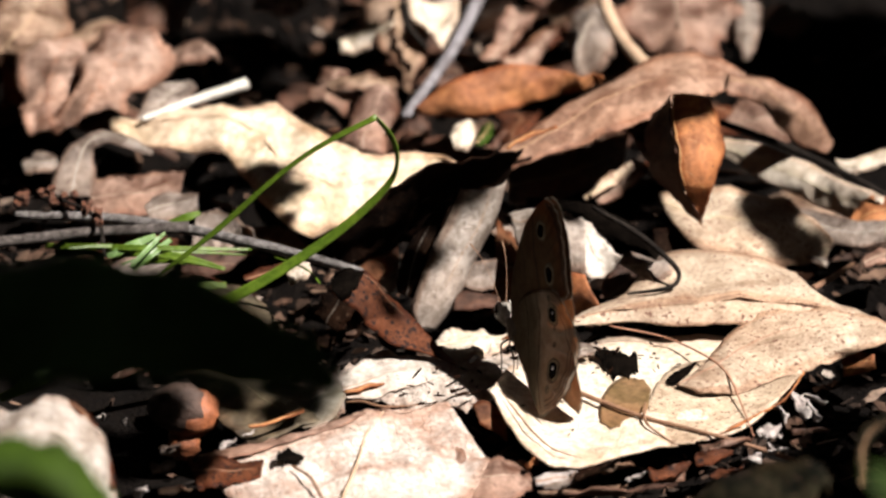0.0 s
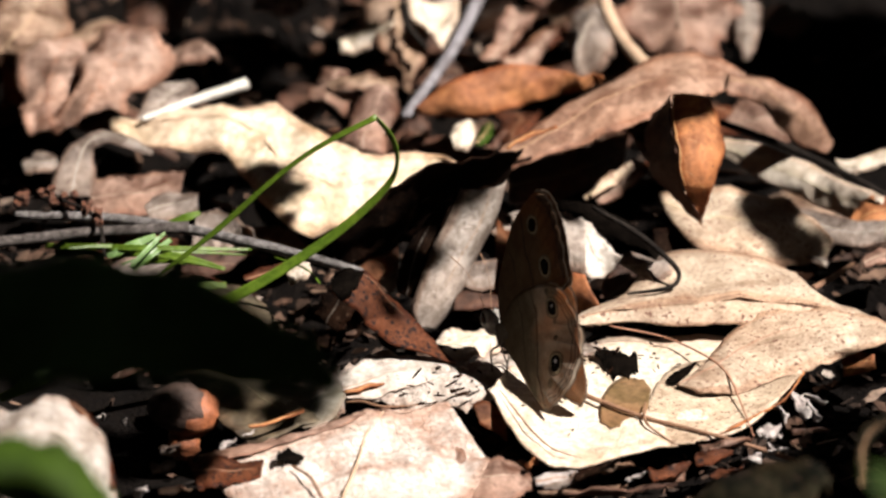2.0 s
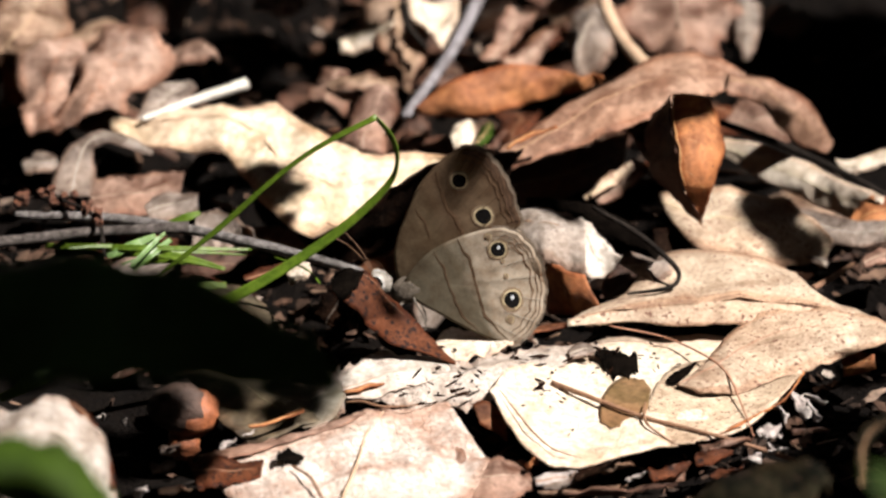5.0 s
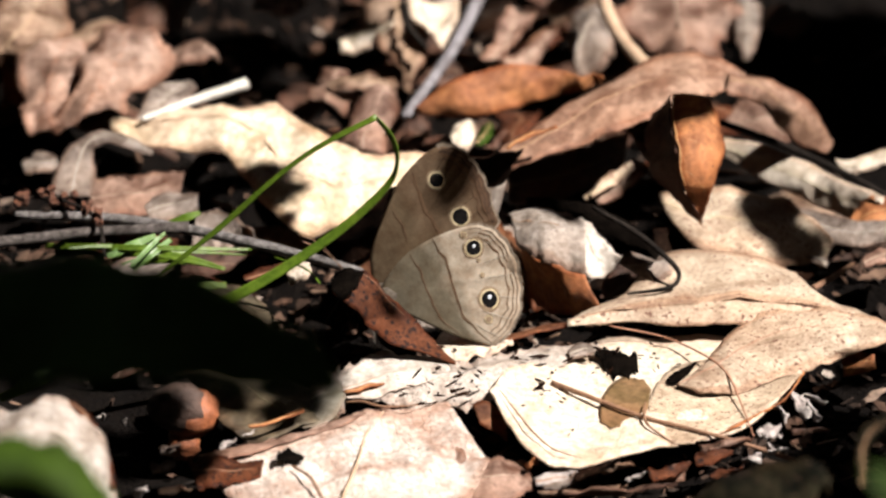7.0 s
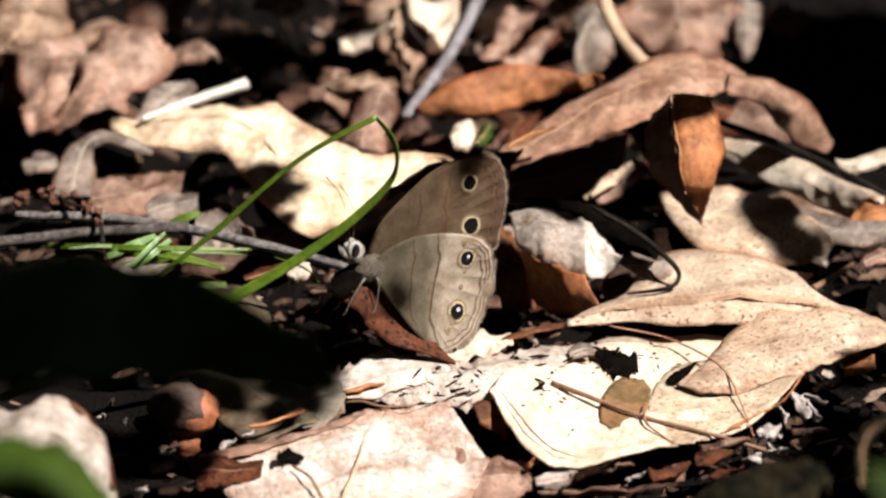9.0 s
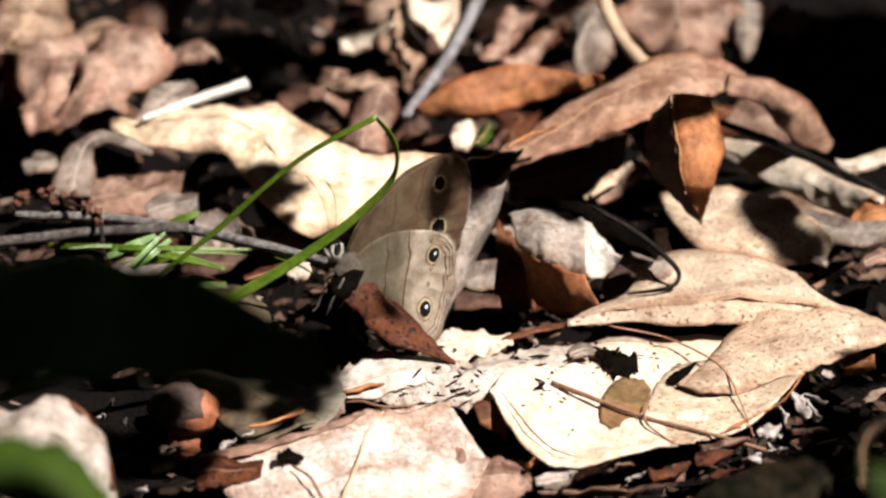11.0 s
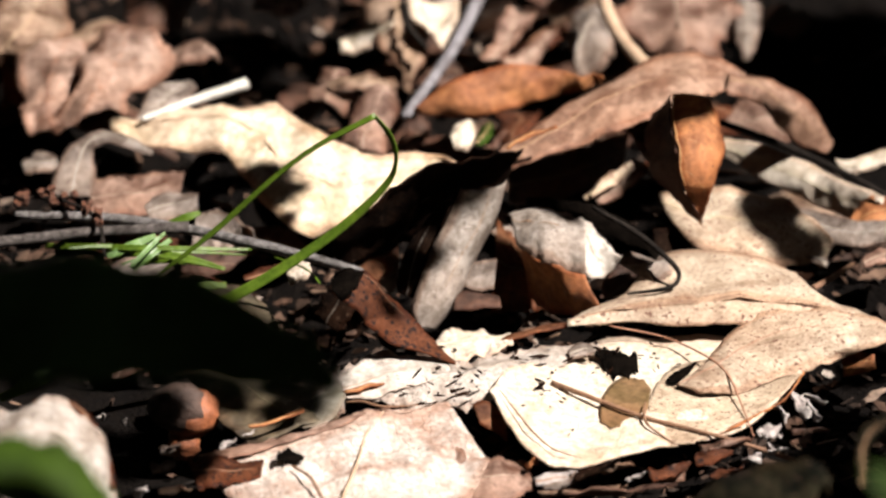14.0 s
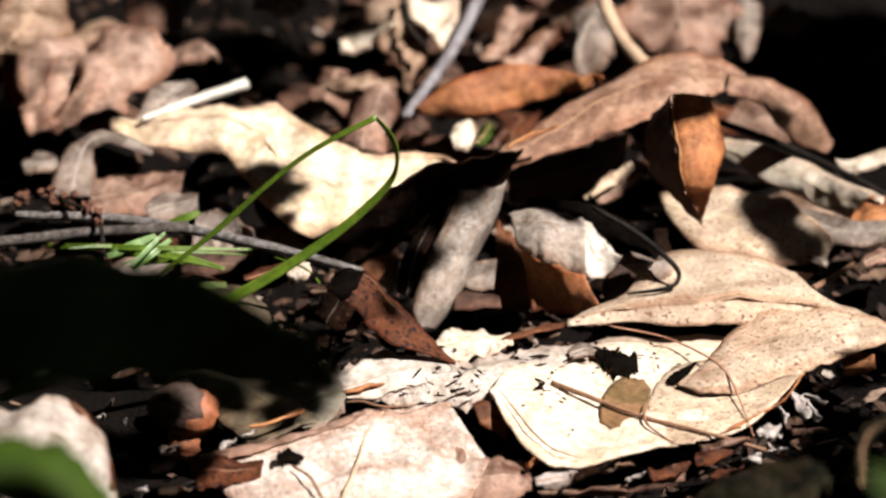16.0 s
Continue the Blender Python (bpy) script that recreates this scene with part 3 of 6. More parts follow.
# orange and long brown leaves
leaf([(-4.2, 27.4, 10.0), (0.5, 29.5, 13.0), (9.5, 31.4, 15.0), (17.6, 31.3, 14.0), (22.9, 28.8, 14.0)],
     [(-3.7, 27.6, 9.0), (5.4, 26.4, 9.0), (11.9, 28.8, 10.0), (18.4, 30.6, 11.0), (22.6, 29.1, 13.0)],
     ORANGE, 'orange-brown dry leaf, sunlit', bulge=0.15, wave=1.3, rib=None, seed=32)
leaf([(6.9, 3.4, 13.0), (14.1, 8.6, 16.0), (23.0, 16.9, 19.0), (36.4, 21.5, 21.0), (43.2, 19.0, 19.0)],
     [(9.2, -1.6, 13.0), (17.2, 2.5, 14.0), (25.2, 3.9, 16.0), (34.1, 8.0, 18.0), (43.4, 18.0, 18.0)],
     LONG, 'long pinkish tan leaf spanning over others', bulge=0.08, wave=0.6, rib=0.45, seed=33)
leaf([(40.7, 17.0, 19.4), (45.2, 17.0, 19.1), (49.2, 17.0, 17.7), (53.0, 18.0, 13.7), (55.7, 20.0, 8.2)],
     [(40.2, 13.0, 18.7), (44.3, 13.0, 17.2), (47.2, 14.0, 13.5), (50.9, 16.0, 9.2), (54.5, 18.0, 7.0)],
     LONG, 'pale curled leaf end drooping', bulge=0.12, seed=34)
leaf([(41.0, 32.0, 6.0), (43.5, 35.4, 9.0), (44.8, 36.4, 9.0)],
     [(42.2, 31.2, 5.0), (48.9, 25.4, 5.0), (50.0, 26.8, 6.0)],
     PINK, 'triangular pink leaf in a gap', bulge=0.02, seed=35)
stick([(39.3, 17.9, 12.0), (47.9, 12.1, 11.0), (55.7, 5.3, 10.0), (62.5, -1.4, 9.0)], (0.5, 0.55, 0.5, 0.4), DARKTWIG, 'thin dark bare twig')
leaf([(40.0, 25.8, 6.0), (45.5, 21.4, 7.0), (51.4, 15.2, 7.0), (56.6, 8.6, 7.0), (62.5, 0.0, 8.4)],
     [(40.4, 24.2, 4.0), (45.8, 17.4, 3.0), (51.3, 11.3, 3.0), (57.0, 4.3, 3.0), (61.9, -2.0, 4.6)],
     CREAM, 'white sunlit leaf behind the dark twig', bulge=0.08, seed=36)
leaf([(57.1, -2.2, 5.0), (59.6, 1.2, 7.0), (64.3, 0.9, 8.0)],
     [(57.9, -3.3, 4.0), (60.9, -5.2, 5.0), (64.2, -4.2, 5.0)],
     ORANGE, 'small orange-brown leaf scrap', seed=37)
leaf([(21.3, 4.4, 6.0), (24.6, 7.9, 8.0), (27.0, 11.6, 9.0)],
     [(22.1, 3.7, 5.0), (26.9, 6.2, 7.0), (29.8, 9.9, 8.0)],
     PINK, 'leaf in shade below', bulge=0.1, seed=38)
leaf([(19.7, 2.2, 7.0), (23.7, 5.6, 9.0), (27.0, 8.3, 10.0)],
     [(20.4, 0.2, 7.0), (24.5, 4.9, 8.0), (27.4, 8.0, 9.0)],
     PALE, 'pale leaf strip in shade', seed=39)
# brown sheet put in to paint the shade below the long leaf
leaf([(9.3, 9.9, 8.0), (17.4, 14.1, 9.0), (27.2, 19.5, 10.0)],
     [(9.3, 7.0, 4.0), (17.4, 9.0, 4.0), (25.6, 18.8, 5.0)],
     BROWN, 'dark brown leaf sheet in place of shade under the long leaf', seed=40)
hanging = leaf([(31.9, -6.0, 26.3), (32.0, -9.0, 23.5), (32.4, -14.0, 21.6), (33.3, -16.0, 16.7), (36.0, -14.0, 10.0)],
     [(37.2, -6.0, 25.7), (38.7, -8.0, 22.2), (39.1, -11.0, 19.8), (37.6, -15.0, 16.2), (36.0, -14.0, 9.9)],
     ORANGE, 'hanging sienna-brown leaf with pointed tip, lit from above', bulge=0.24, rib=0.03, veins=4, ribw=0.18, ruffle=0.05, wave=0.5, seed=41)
# one leaf in two colours: this half is browner to paint its shade
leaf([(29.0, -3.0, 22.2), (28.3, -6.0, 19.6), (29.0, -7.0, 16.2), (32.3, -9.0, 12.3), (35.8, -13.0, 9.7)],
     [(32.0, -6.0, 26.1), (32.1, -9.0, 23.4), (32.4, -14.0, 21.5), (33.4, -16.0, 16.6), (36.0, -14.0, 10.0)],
     BROWN, 'half of the same leaf, its shade painted darker brown', onto=hanging, bulge=-0.06, rib=None, wave=0.4, seed=42)
# dark leaf put in where only shade lies under the long leaf
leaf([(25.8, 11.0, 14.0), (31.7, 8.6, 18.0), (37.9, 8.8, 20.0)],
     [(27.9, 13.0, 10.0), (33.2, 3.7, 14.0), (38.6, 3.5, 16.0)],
     DIM, 'near-black leaf standing in for shade behind the hanging leaf', wave=0.5, seed=43)
# brown blade added for the shaded part left of the hanging leaf
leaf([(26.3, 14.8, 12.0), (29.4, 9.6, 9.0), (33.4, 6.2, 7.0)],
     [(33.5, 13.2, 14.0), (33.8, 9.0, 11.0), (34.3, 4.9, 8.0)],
     BROWN, 'brown leaf standing in for shade beside the hanging leaf', seed=44)
leaf([(30.7, 3.2, 7.0), (36.5, 2.9, 8.0), (43.6, 0.9, 8.0), (50.5, -5.1, 8.0), (54.6, -12.6, 7.0)],
     [(31.6, -1.5, 6.0), (34.9, -10.6, 5.5), (40.8, -13.9, 5.0), (47.9, -14.6, 4.0), (53.6, -13.1, 4.0)],
     PALE, 'pale spotted leaf crossed by shade', bulge=0.05, veins=4, ribw=0.2, seed=45)
leaf([(46.7, -3.5, 6.0), (50.7, -1.8, 7.0), (56.9, -4.8, 7.0), (64.8, -7.0, 8.0)],
     [(47.7, -8.8, 4.0), (52.9, -6.8, 4.0), (58.4, -8.4, 4.0), (64.8, -7.1, 5.0)],
     GREY, 'greyish pink leaf with torn edge', ragged=0.02, seed=46)
stick([(51.2, -29.0, 7.0), (54.1, -25.2, 7.0), (57.0, -20.7, 7.0)], (0.45, 0.4, 0.3), STEM, 'short orange dry stalk', name='leaf_stalk', category='stalk')
leaf([(51.0, -13.9, 5.0), (52.5, -16.9, 5.0), (53.2, -18.8, 5.0)],
     [(51.9, -13.4, 5.0), (53.7, -15.9, 5.0), (53.4, -19.0, 5.0)],
     GREY, 'small grey leaf scrap', along=12, seed=47)
leaf([(58.0, -17.2, 6.0), (61.3, -13.3, 6.0), (64.5, -12.3, 6.0)],
     [(58.8, -17.8, 5.0), (61.2, -16.5, 5.0), (64.4, -15.9, 5.0)],
     PINK, 'pale pink leaf scrap at the edge', seed=48)
leaf([(56.2, 17.8, 6.0), (59.5, 16.5, 7.0), (66.0, 18.0, 8.0)],
     [(57.1, 15.6, 5.0), (60.2, 14.5, 6.0), (65.9, 15.4, 7.0)],
     CREAM, 'pale leaf scrap at the rim', seed=49)

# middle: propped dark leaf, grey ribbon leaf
# the shaded underside is painted in with a near-black material
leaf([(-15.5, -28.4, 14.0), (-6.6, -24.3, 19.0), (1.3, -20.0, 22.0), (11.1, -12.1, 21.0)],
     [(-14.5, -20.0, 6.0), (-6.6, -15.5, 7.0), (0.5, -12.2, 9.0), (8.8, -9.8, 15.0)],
     DIM, 'dark leaf propped up, its own shade painted near-black', bulge=0.06, wave=0.6, seed=50)
leaf([(-15.3, -15.2, 6.0), (-11.4, -12.6, 7.0), (-6.6, -12.6, 7.0)],
     [(-12.9, -18.5, 4.0), (-8.2, -20.4, 4.0), (-6.2, -16.5, 4.0)],
     SIENNA, 'brown leaf under the propped one', seed=51)
leaf([(2.4, -22.0, 18.9), (0.5, -24.0, 15.0), (-1.5, -26.0, 11.7), (-3.3, -28.0, 7.4), (-4.4, -30.0, 4.2), (-3.6, -31.0, 1.8)],
     [(8.9, -17.0, 18.1), (7.5, -19.0, 13.7), (5.0, -22.0, 9.3), (3.2, -25.0, 6.1), (1.5, -27.0, 3.1), (-1.3, -30.0, 1.0)],
     RIBBON, 'grey ribbon-like leaf standing on edge', bulge=0.3, ribw=0.08, rib=0.45, ruffle=0.01, wave=0.25, ragged=0.003, veins=0, seed=52)
# its near-black colour stands in for deep shade
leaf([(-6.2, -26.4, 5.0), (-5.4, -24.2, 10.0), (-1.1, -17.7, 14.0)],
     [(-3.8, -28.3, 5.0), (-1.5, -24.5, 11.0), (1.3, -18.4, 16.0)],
     DIM, 'leaf wall painted near-black as deep shade', seed=53)
leaf([(-8.9, -22.6, 5.0), (-7.4, -21.0, 6.0), (-6.2, -20.6, 6.0)],
     [(-7.4, -23.3, 4.0), (-6.6, -22.7, 4.0), (-6.1, -21.4, 4.0)],
     PALE, 'small pale scrap between leaves', along=12, seed=54)
leaf([(3.1, -24.0, 8.4), (5.2, -23.0, 8.3), (7.4, -22.0, 8.1)],
     [(2.5, -26.0, 6.0), (4.8, -26.0, 5.1), (7.0, -26.0, 5.4)],
     GREY, 'tan leaf scrap behind the ribbon leaf', bulge=0.03, wave=0.3, ruffle=0.04, ragged=0.004, rib=None, seed=55)
leaf([(1.7, -27.0, 5.1), (4.5, -27.0, 5.6), (7.7, -27.0, 4.4)],
     [(1.4, -30.0, 4.2), (4.5, -30.0, 4.4), (8.0, -30.0, 4.2)],
     BROWN, 'orange-brown leaf scrap on the soil under a pale one', along=14, across=6, wave=0.4, ruffle=0.05, rib=None, seed=142)
leaf([(7.6, -4.8, 7.0), (9.6, -7.1, 5.0), (14.0, -8.8, 4.0)],
     [(6.8, -22.3, 1.0), (10.7, -23.3, 1.0), (17.0, -23.7, 1.0)],
     SIENNA, 'rust-brown leaf wall in shade', seed=56)
# one leaf, three materials: sunlit facet painted paler, shaded lower face browner
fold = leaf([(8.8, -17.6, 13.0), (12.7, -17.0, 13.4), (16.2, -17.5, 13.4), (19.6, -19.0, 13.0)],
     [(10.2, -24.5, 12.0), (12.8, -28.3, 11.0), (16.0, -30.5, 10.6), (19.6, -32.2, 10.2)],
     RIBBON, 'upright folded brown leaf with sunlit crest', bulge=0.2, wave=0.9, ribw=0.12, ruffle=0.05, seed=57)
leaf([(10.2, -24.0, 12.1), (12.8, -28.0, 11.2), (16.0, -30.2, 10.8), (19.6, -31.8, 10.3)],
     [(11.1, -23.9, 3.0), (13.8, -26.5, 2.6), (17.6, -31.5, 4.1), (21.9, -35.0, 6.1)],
     ORANGE, 'rust-brown lower face of the folded leaf, shade put into its colour', onto=fold, bulge=0.05, ribw=0.12, ruffle=0.06, seed=58)
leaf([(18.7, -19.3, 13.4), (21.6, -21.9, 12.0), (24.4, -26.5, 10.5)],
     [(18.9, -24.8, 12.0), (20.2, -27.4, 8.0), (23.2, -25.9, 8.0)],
     SMOOTH, 'facet of the folded leaf, its sunlight painted as a paler tone', onto=fold, bulge=0.05, ribw=0.1, ruffle=0.05, seed=59)
stick([(20.9, -17.3, 14.0), (27.1, -23.1, 12.5), (31.5, -29.3, 11.0), (32.5, -31.8, 10.0), (30.9, -33.4, 9.0), (25.4, -33.1, 8.0)], (0.3, 0.4, 0.38, 0.32, 0.3, 0.2), DARKTWIG, 'dark looped tendril of a curled leaf', name='tendril', category='stalk')
# shade on the curled edge is painted in as plain black
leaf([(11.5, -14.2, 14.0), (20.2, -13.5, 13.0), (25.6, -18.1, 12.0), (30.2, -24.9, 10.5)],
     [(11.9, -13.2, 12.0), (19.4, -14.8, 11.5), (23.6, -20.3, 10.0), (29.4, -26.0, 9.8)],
     SHADEBLACK, 'curled leaf edge painted black for its shade', rib=None, seed=60)
leaf([(23.6, -21.6, 8.0), (27.2, -19.9, 8.5), (30.7, -20.8, 8.5)],
     [(26.3, -23.2, 7.0), (29.4, -28.0, 7.0), (31.7, -27.4, 8.0)],
     GREY, 'grey leaf inside the curl', seed=61)
# the curl's dark inside is painted with a brown leaf
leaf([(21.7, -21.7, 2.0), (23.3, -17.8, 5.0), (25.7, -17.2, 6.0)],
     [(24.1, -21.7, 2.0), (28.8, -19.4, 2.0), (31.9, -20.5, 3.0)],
     BROWN, 'brown leaf standing in for shade inside the curl', seed=62)
leaf([(-0.9, -38.0, 2.9), (1.2, -36.0, 3.0), (4.4, -35.0, 3.2), (7.1, -35.0, 2.6), (9.3, -35.0, 2.7)],
     [(-1.1, -49.0, 5.1), (2.0, -49.0, 4.8), (5.1, -47.0, 4.7), (7.8, -46.0, 5.4), (9.6, -44.0, 5.7)],
     CREAM, 'bright cream leaf on the floor of the gap', wave=0.4, seed=63)
leaf([(8.0, -42.0, 5.2), (10.9, -40.0, 5.5), (14.0, -38.0, 5.7), (17.5, -37.0, 5.4)],
     [(8.1, -43.0, 5.4), (11.3, -42.0, 5.7), (14.4, -40.0, 5.8), (17.7, -38.0, 5.4)],
     SIENNA, 'narrow rust-brown leaf strip beside a black cavity', along=18, across=6, wave=0.3, ragged=0.01, rib=None, seed=141)
leaf([(-14.1, -46.0, 17.4), (-10.3, -45.5, 16.8), (-6.5, -45.0, 12.1), (-2.2, -46.0, 7.9), (1.8, -49.0, 5.0)],
     [(-15.2, -50.0, 16.1), (-12.2, -50.0, 13.5), (-9.9, -50.0, 10.6), (-6.1, -49.5, 7.6), (1.7, -50.0, 5.2)],
     RUST, 'rust-brown spotted leaf with a pointed tip', bulge=0.07, rib=0.12, ribw=0.08, wave=0.3, veinmat=STEM, seed=64)
# black overlay paints the shade on the rust leaf's upper end
leaf([(-15.2, -49.0, 17.3), (-13.6, -48.0, 18.2), (-10.6, -48.0, 18.0)],
     [(-15.1, -51.0, 16.1), (-13.5, -51.0, 15.3), (-11.5, -50.0, 16.8)],
     SHADEBLACK, 'curled end of a rust-brown leaf, painted black for its shade', along=18, across=8, bulge=0.1, rib=None, seed=65)

# large lobed leaf and bright leaf in front
lobed = leaf([(17.4, -37.7, 6.5), (28.4, -36.9, 7.5), (40.0, -36.6, 8.5), (51.6, -38.0, 8.0), (62.9, -43.7, 7.4)],
     [(17.7, -37.3, 6.5), (24.7, -29.0, 6.0), (30.6, -14.8, 6.0), (38.3, -17.1, 7.0), (47.2, -21.3, 7.0), (51.5, -31.5, 7.3), (63.1, -43.4, 7.4)],
     PALE, 'large pale lobed leaf, speckled, with raised fold', bulge=0.03, rib=0.03, veins=0, ribw=0.1, wave=0.5, ruffle=0.03, veinmat=STEM, seed=66)
leaf([(17.1, -38.4, 6.5), (24.5, -37.2, 7.3), (32.3, -36.3, 8.0), (41.6, -35.9, 8.5), (50.8, -37.4, 8.0)],
     [(17.1, -39.7, 6.0), (24.5, -38.2, 6.0), (34.5, -39.2, 6.0), (41.6, -39.8, 6.2), (50.8, -39.3, 7.4)],
     PALE, 'lobe of the same leaf', onto=lobed, bulge=0.03, wave=0.3, ruffle=0.03, rib=None, seed=67)
leaf([(31.8, -54.8, 4.3), (36.8, -47.1, 5.2), (41.4, -38.4, 6.6), (51.6, -37.8, 8.0), (63.0, -43.6, 7.4)],
     [(32.0, -55.4, 4.3), (36.3, -58.3, 4.5), (47.2, -54.3, 5.4), (53.4, -51.5, 6.2), (62.9, -45.0, 7.2)],
     PALE, 'lobe of the same leaf', onto=lobed, bulge=0.04, rib=0.4, veins=6, ribw=0.13, wave=0.5, ruffle=0.04, veinmat=REDVEIN, along=50, across=16, seed=68)
bright = leaf([(6.2, -64.8, 8.0), (8.8, -71.7, 6.0), (12.8, -79.7, 5.0), (19.2, -80.2, 4.0), (27.6, -75.0, 3.8), (35.2, -70.6, 3.8), (42.2, -65.2, 4.0), (48.7, -53.8, 5.6)],
     [(6.7, -64.2, 8.0), (8.9, -50.7, 5.0), (13.6, -44.1, 4.0), (20.6, -38.2, 3.0), (28.4, -36.7, 3.0), (34.7, -36.0, 3.0), (42.3, -39.8, 3.2), (48.5, -53.4, 5.6)],
     CREAM, 'bright cream leaf with curled-up rim and dark spots', bulge=0.0, rib=0.42, veins=0, ribw=0.1, wave=0.3, ruffle=0.02, along=48, across=18, curl=0.0, seed=69)
stick([(7.6, -62.9, 7.3), (9.8, -68.2, 6.6), (12.1, -73.9, 6.1), (14.7, -77.7, 5.5), (18.5, -79.4, 4.9)], (0.06, 0.14, 0.14, 0.12, 0.05), STEM, 'fine brown rim line dried onto a bright leaf', name='dry_fibre', category='stalk')
# a cast shadow line, drawn in as a thin dark tube
stick([(27.3, -61.3, 4.7), (27.0, -65.8, 4.9), (27.7, -68.8, 4.6), (31.0, -73.6, 4.2)], (0.1, 0.18, 0.18, 0.1), STEM, 'thin dark tube drawn as a shadow line on a bright leaf', name='tendril', category='stalk')
leaf([(48.9, -53.5, 5.7), (45.8, -60.6, 4.9), (41.5, -64.7, 4.2), (37.1, -69.6, 3.9)],
     [(49.0, -54.2, 5.7), (46.0, -61.2, 4.9), (41.6, -65.2, 4.2), (37.2, -69.9, 3.9)],
     ORANGE, 'orange-brown dried rim of a bright leaf', along=24, across=5, wave=0.15, rib=None, thick=0.1, seed=70)
leaf([(29.3, -73.4, 3.9), (31.4, -72.7, 4.0), (36.2, -70.0, 3.9), (42.1, -65.1, 4.1), (48.4, -54.5, 5.8)],
     [(28.4, -69.6, 3.9), (27.9, -59.3, 3.8), (31.7, -47.7, 3.6), (39.8, -46.5, 3.9), (48.2, -54.1, 5.8)],
     TOASTED, 'browned half of the same leaf', onto=bright, bulge=0.0, wave=0.12, ruffle=0.004, ragged=0.05, rib=None, thick=0.04, along=40, across=18, seed=71)
leaf([(21.1, -65.7, 4.0), (21.7, -57.4, 3.9), (24.3, -51.4, 3.8), (27.3, -52.1, 3.8)],
     [(22.4, -67.8, 4.0), (24.7, -66.7, 3.9), (27.2, -62.8, 3.9), (28.2, -55.6, 3.9)],
     PATCH, 'round tan decay patch on a bright leaf', wave=0.05, along=26, across=10, bulge=0.0, ruffle=0.005, ragged=0.012, thick=0.03, rib=None, seed=72)
# two flat black flakes paint the darkness of holes in the bright leaf
leaf([(20.4, -43.1, 3.9), (21.7, -42.0, 3.9), (24.0, -42.8, 3.9), (26.5, -45.0, 3.9)],
     [(21.0, -45.4, 3.9), (22.2, -48.3, 3.9), (23.6, -51.2, 3.9), (26.6, -50.5, 3.9)],
     SHADEBLACK, 'black flake standing in for a dark hole in a leaf', wave=0.08, rib=None, ruffle=0.02, along=44, across=16, ragged=0.05, lobes=(3.3, 0.14), thick=0.04, seed=73)
leaf([(30.4, -53.3, 4.0), (31.7, -49.6, 4.0), (34.4, -47.1, 4.1)],
     [(30.8, -54.2, 4.0), (32.7, -52.5, 4.0), (34.6, -47.6, 4.1)],
     SHADEBLACK, 'black flake standing in for a dark hole in a leaf', wave=0.06, rib=None, ruffle=0.02, along=18, across=8, ragged=0.02, thick=0.05, seed=74)
leaf([(-14.3, -51.8, 4.0), (-9.6, -45.9, 5.0), (0.5, -49.2, 5.0), (9.0, -44.1, 4.5), (21.4, -40.4, 4.0)],
     [(-13.3, -56.4, 3.0), (-6.4, -59.1, 3.0), (1.2, -60.0, 3.0), (7.3, -56.6, 3.5), (21.5, -41.4, 3.6)],
     CRUST, 'crumbling grey-white leaf skeleton, sunlit', bulge=0.05, wave=0.8, ragged=0.03, rib=0.4, along=80, across=30, tatter=0.7, seed=75)
bleached = leaf([(-32.6, -74.7, 3.0), (-26.7, -73.0, 3.6), (-20.7, -70.9, 4.2), (-13.9, -67.8, 5.0), (-7.7, -64.2, 5.2), (0.8, -63.0, 5.0)],
     [(-28.7, -84.1, 1.5), (-21.7, -98.8, 2.0), (-13.6, -103.2, 2.5), (-4.7, -104.2, 3.0), (1.2, -95.8, 3.0), (6.3, -77.9, 4.0)],
     BLEACH, 'broad bleached leaf, veined and flaking', bulge=0.0, wave=0.75, ruffle=0.012, ragged=0.012, rib=0.4, along=70, across=44, tatter=0.92, veins=7, ribw=0.1, seed=76)
leaf([(3.9, -66.0, 6.6), (6.2, -66.0, 7.0), (8.2, -66.0, 5.1)],
     [(5.0, -69.0, 5.3), (6.7, -69.0, 4.1), (8.6, -69.0, 2.8)],
     SIENNA, 'rust-brown curled scrap inside a dark cavity', along=14, across=6, wave=0.5, rib=None, seed=143)
leaf([(-32.7, -74.6, 3.1), (-26.7, -73.1, 3.8), (-20.7, -71.0, 4.4), (-13.9, -67.7, 5.1), (-7.1, -63.8, 5.3)],
     [(-31.7, -77.8, 3.1), (-26.2, -76.1, 3.8), (-20.4, -73.1, 4.4), (-13.6, -69.3, 5.1), (-7.1, -64.7, 5.3)],
     PINK, 'pinkish brown rim of the same leaf', onto=bleached, along=40, across=5, wave=0.3, ragged=0.02, rib=None, ruffle=0.1, thick=0.1, seed=77)
stick([(-8.0, -65.9, 5.5), (-10.2, -72.4, 5.3), (-11.2, -79.6, 4.9), (-13.2, -89.7, 4.1), (-13.8, -94.4, 3.9)], (0.14, 0.18, 0.2, 0.22, 0.22), STRAW, 'pale tan vein stalk lying on a bleached leaf', name='leaf_stalk', category='stalk')
stick([(-19.9, -81.3, 4.7), (-18.2, -83.6, 4.7), (-17.2, -85.6, 4.6), (-15.8, -91.0, 4.4)], (0.14, 0.2, 0.22, 0.22), STEM, 'thin brown vein stalk on a bleached leaf', name='leaf_stalk', category='stalk')
stick([(-13.0, -63.2, 5.6), (-10.9, -63.9, 6.0), (-7.9, -65.5, 6.0), (-3.3, -65.4, 6.2)], (0.1, 0.18, 0.16, 0.1), STEM, 'fine curved dark fibre on a crumbled leaf', name='fibre', category='stalk')
